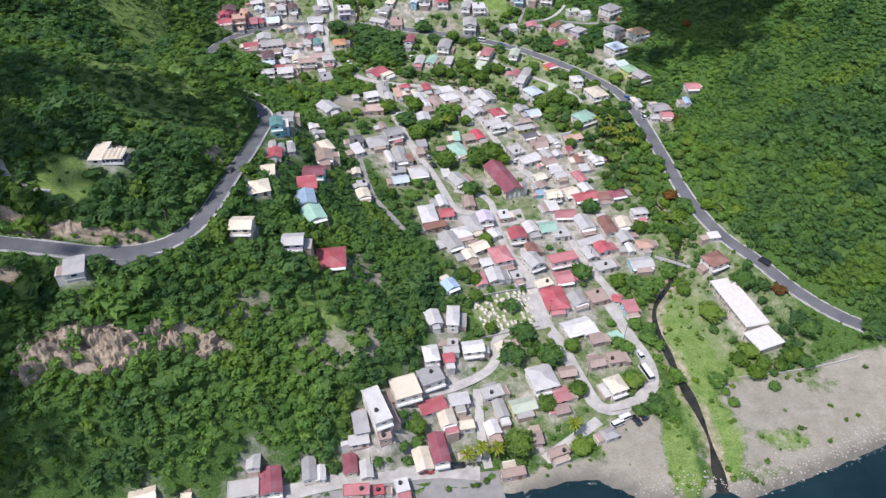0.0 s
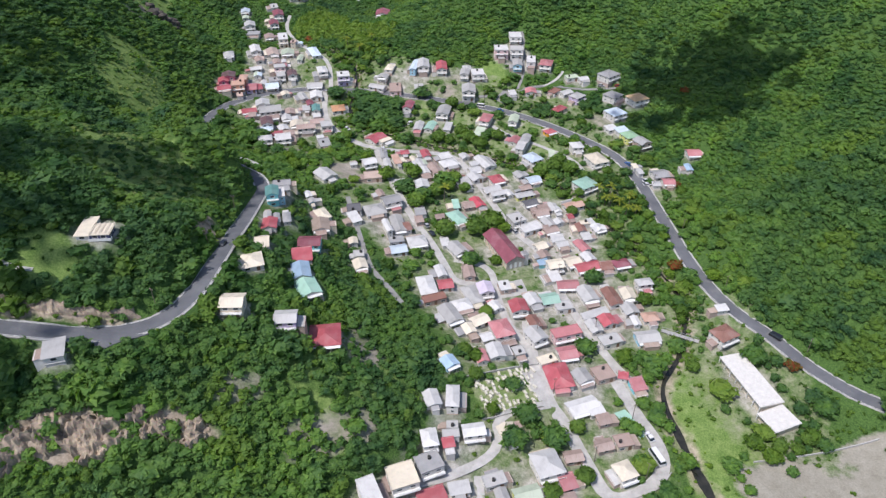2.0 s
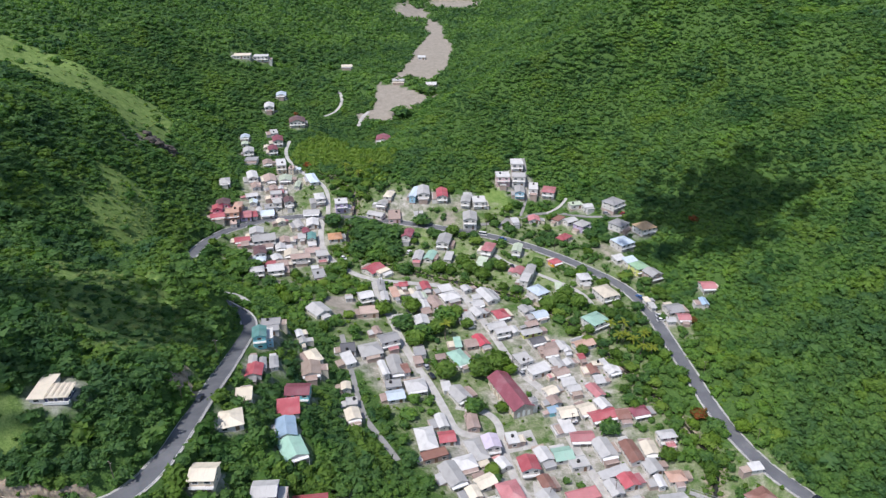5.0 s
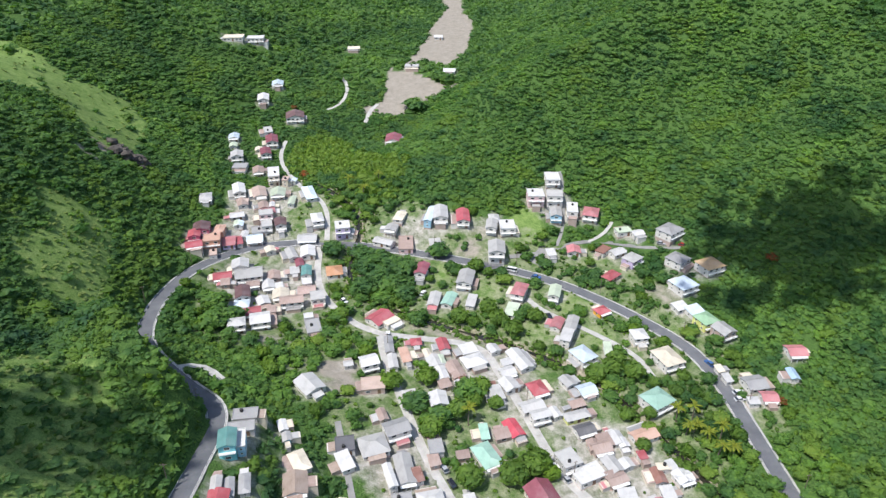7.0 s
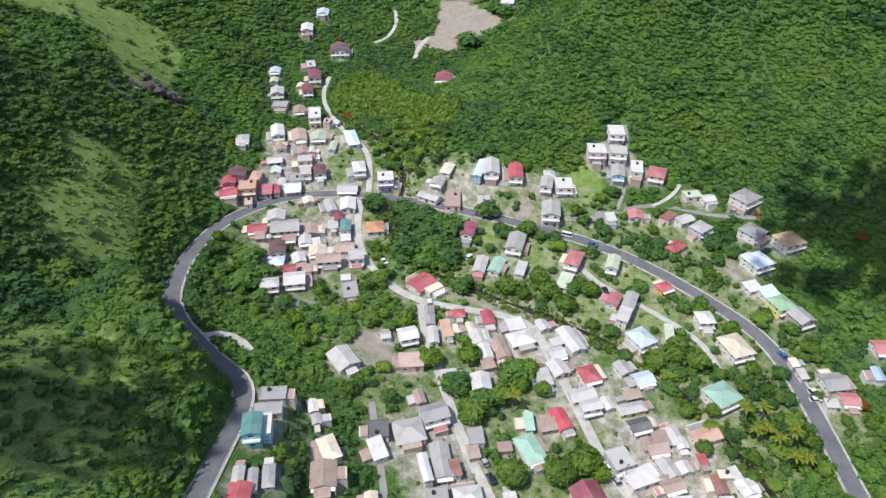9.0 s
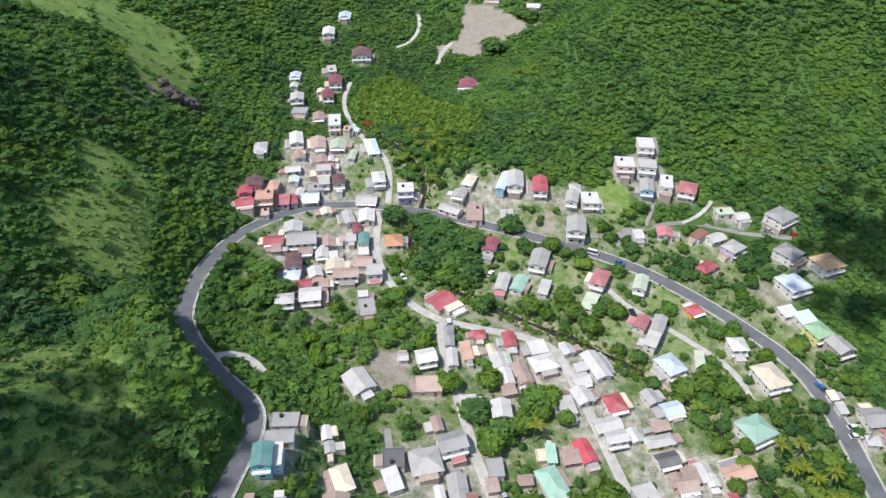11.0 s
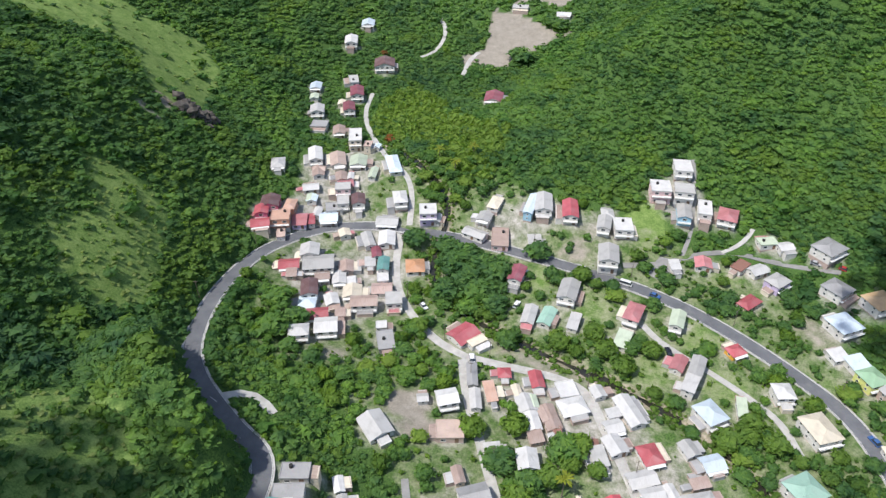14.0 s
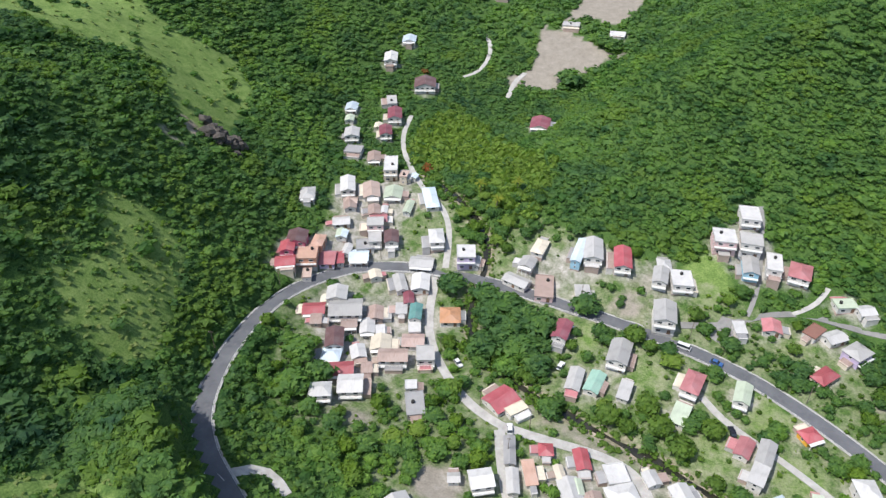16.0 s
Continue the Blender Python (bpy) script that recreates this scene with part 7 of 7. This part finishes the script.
crag("quarry_face", [(-100, 1000), (-40, 985), (30, 1000), (90, 1010)], 160, 10.0, 5, "tall grey-brown quarry face at the head of the valley", STONE)
crag("beach_stones", [(60, 113), (90, 114), (118, 124), (140, 133)], 420, 0.3, 6, "grey stones strewn along the beach", STONE)


# ---------------------------------------------------------------- parked cars
PAINTS = {"white": car_paint("paint_white", (0.7, 0.7, 0.7)), "black": car_paint("paint_black", (0.015, 0.015, 0.018)), "silver": car_paint("paint_silver", (0.35, 0.36, 0.38)), "blue": car_paint("paint_blue", (0.05, 0.12, 0.3)), "red": car_paint("paint_red", (0.35, 0.03, 0.03)), "green": car_paint("paint_green", (0.05, 0.10, 0.08))}


def car(x, y, turn, paint, kind="car", lift=0.12):
    z = float(ground(x, y)) + lift
    tall, length = {"car": (1.42, 4.2), "van": (2.0, 4.7), "bus": (2.6, 7.0)}[kind]
    name = {"car": "parked_car", "van": "parked_van", "bus": "parked_bus"}[kind]
    ob = thing(name, x, y, z, turn, f"{paint} {kind} parked beside the street", kind, "parked vehicles")
    a, w = length / 2, 0.88 if kind != "bus" else 1.1
    waist = 0.55 * tall if kind == "car" else 0.5 * tall
    s = Shape()
    profile = [(-a, 0.32), (a, 0.32), (a, waist * 0.86), (a * 0.96, waist), (-a, waist)]
    if kind == "car":
        roof_line = [(a * 0.42, waist), (a * 0.12, tall), (-a * 0.62, tall), (-a * 0.92, waist)]
    else:
        roof_line = [(a * 0.92, waist), (a * 0.74, tall), (-a * 0.97, tall), (-a, waist)]
    for e, ws, line in ((0, w, profile),):
        left, right = [(p, -ws, q) for p, q in line], [(p, ws, q) for p, q in line]
        s.poly(left)
        s.poly(right[::-1])
        for i in range(len(line)):
            j = (i + 1) % len(line)
            s.poly([left[i], right[i], right[j], left[j]])
    part("body", s.mesh("body", PAINTS[paint]), ob)
    c = Shape()
    top = w * 0.8
    left = [(roof_line[0][0], -w * 0.96, waist), (roof_line[1][0], -top, tall - 0.06), (roof_line[2][0], -top, tall - 0.06), (roof_line[3][0], -w * 0.96, waist)]
    right = [(p, -q, r_) for p, q, r_ in left]
    c.poly(left[::-1])
    c.poly(right)
    for i in range(3):
        c.poly([left[i], left[i + 1], right[i + 1], right[i]])
    part("glazing", c.mesh("windows", GLASS), ob, "dark side and front glass")
    r_ = Shape()
    r_.box(roof_line[2][0], roof_line[1][0], -top - 0.02, top + 0.02, tall - 0.06, tall)
    part("roof", r_.mesh("roof", PAINTS[paint]), ob)
    for px in (-a * 0.62, a * 0.64):
        for e in (-1, 1):
            q = Shape()
            q.tube([(0, 0, -0.11), (0, 0, 0.11)], [0.32, 0.32], 12)
            part("wheel", q.mesh("wheel", RUBBER), ob, "", pose(px, e * (w - 0.08), 0.32, 90))


for x, y, turn, paint, kind in (
    (123.2, 202.5, 130, "black", "van"), (63.2, 136.5, 118, "black", "car"), (61, 134.6, 118, "black", "car"), (57.5, 135.4, 25, "white", "van"), (55, 133.5, 25, "white", "van"),
    (-5, 117, 5, "red", "car"), (4.5, 119.5, 10, "black", "car"), (68.2, 153.5, 108, "white", "bus"), (67.8, 161.5, 110, "white", "car"),
    (-15, 387.6, -15, "white", "car"), (22.5, 385.6, -20, "white", "van"), (33, 380.9, -24, "blue", "car"), (36, 354.2, 100, "black", "car"), (94, 403, -25, "silver", "car"), (103, 399, -35, "red", "car"),
    (-52.5, 365.6, -50, "white", "car"), (-18, 371, 70, "white", "car"), (94.8, 326, 118, "blue", "car"), (100.5, 310, 10, "white", "car"), (100, 306.5, 10, "white", "car"),
    (-4.5, 267, 118, "black", "car"), (-7, 272.5, 118, "silver", "car"), (30.5, 276, 118, "white", "car"), (32.5, 271.5, 118, "silver", "car"), (-31, 341, 100, "white", "car"), (-74.6, 206, 88, "black", "car")):
    car(x, y, turn, paint, kind)


# ---------------------------------------------------------------- lamp posts and cables
def street_pole(x, y, turn):
    z = float(ground(x, y))
    ob = thing("utility_pole", x, y, z, turn, "grey wooden utility pole with a cross-arm beside the street", "pole", "utility poles")
    s = Shape()
    s.tube([(0, 0, -0.4), (0, 0, 4), (0, 0, 7.6)], [0.13, 0.11, 0.08], 8)
    part("pole", s.mesh("pole", BARK), ob)
    a = Shape()
    a.box(-0.8, 0.8, -0.06, 0.06, 7.0, 7.14)
    part("cross_arm", a.mesh("cross_arm", BARK), ob)
    for px in (-0.7, 0, 0.7):
        q = Shape()
        q.tube([(px, 0, 7.14), (px, 0, 7.32)], [0.05, 0.04], 6)
        part("insulator", q.mesh("insulator", FRAME_PAINT), ob)


for k, step in ((1, 11), (2, 11), (4, 9), (6, 9), (9, 10)):
    line, half = ROAD_LINES[k]
    for i in range(3, len(line) - 2, step):
        t = line[i + 1, :2] - line[i - 1, :2]
        t /= np.linalg.norm(t)
        street_pole(line[i, 0] - t[1] * (half + 0.5), line[i, 1] + t[0] * (half + 0.5), math.degrees(math.atan2(t[1], t[0])) + 90)
for i in range(4, len(ROAD_LINES[0][0]) - 4, 13):
    line = ROAD_LINES[0][0]
    t = line[i + 1, :2] - line[i - 1, :2]
    t /= np.linalg.norm(t)
    street_pole(line[i, 0] + t[1] * 4.3, line[i, 1] - t[0] * 4.3, math.degrees(math.atan2(t[1], t[0])) + 90)


# ---------------------------------------------------------------- surf and clouds
def foam_material():
    m, n, l, s = material("foam")
    s.inputs["Base Color"].default_value = (0.62, 0.66, 0.66, 1)
    s.inputs["Roughness"].default_value = 0.7
    w = noise_node(n, l, 0.5, 6, 0.75, world_place(n))
    k = ramp_node(n, [(0.54, (0, 0, 0)), (0.72, (0.5, 0.5, 0.5))])
    l.new(w.outputs["Fac"], k.inputs["Fac"])
    l.new(k.outputs["Color"], s.inputs["Alpha"])
    return m


coast = np.array([(x, np.interp(x, COAST_X, COAST_Y) - 0.6, 0.06) for x in np.arange(-60, 260, 2.0)])
coast[:, 1] += 0.5 * np.sin(coast[:, 0] * 0.35) + 0.4 * np.sin(coast[:, 0] * 0.13)
tagged(new("surf", ribbon("surf", coast, 0.6, foam_material(), 0.0, 0.6, 0.0)), "thin broken line of white surf along the beach", "surf", kind="structure")


def cloud(shade_x, shade_y, rx, ry, height, seed, puffs):
    """A fair-weather cloud high above, standing between the sun and the hillside at the place named."""
    q = np.random.RandomState(seed)
    z = float(ground(shade_x, shade_y))
    base = Vector((shade_x, shade_y, z)) - SUN_WAY * (height / abs(SUN_WAY.z))
    v, f = ico(2)
    vs, fs, k = [], [], 0
    for i in range(puffs):
        a, d = q.rand() * 6.283, q.rand() ** 0.6 * 1.12
        size = (0.10 + 0.16 * q.rand()) * min(rx, ry) * (1.2 - 0.75 * d)
        c = np.array([base.x + rx * d * math.cos(a), base.y + ry * d * math.sin(a), base.z + q.uniform(-8, 14)])
        vs.append(v * size * (1, 1, 0.6) * (1 + 0.12 * q.randn(len(v)))[:, None] + c)
        fs.append(f + k)
        k += len(v)
    me = array_mesh("cloud", np.vstack(vs), np.vstack(fs), CLOUD, True)
    tagged(new("cloud", me), "white fair-weather cloud drifting over the hills", "cloud", kind="structure")


CLOUD = surface("cloud_white", (0.75, 0.76, 0.78), (0.85, 0.85, 0.86), 0.01, 1.0, 0.05, 0.5)
cloud(-160, 166, 42, 58, 330, 1, 270)
cloud(-144, 116, 31, 34, 330, 5, 130)
cloud(-202, 276, 26, 60, 330, 3, 170)
cloud(-111, 243, 23, 24, 330, 4, 85)
cloud(146, 376, 51, 38, 330, 2, 165)
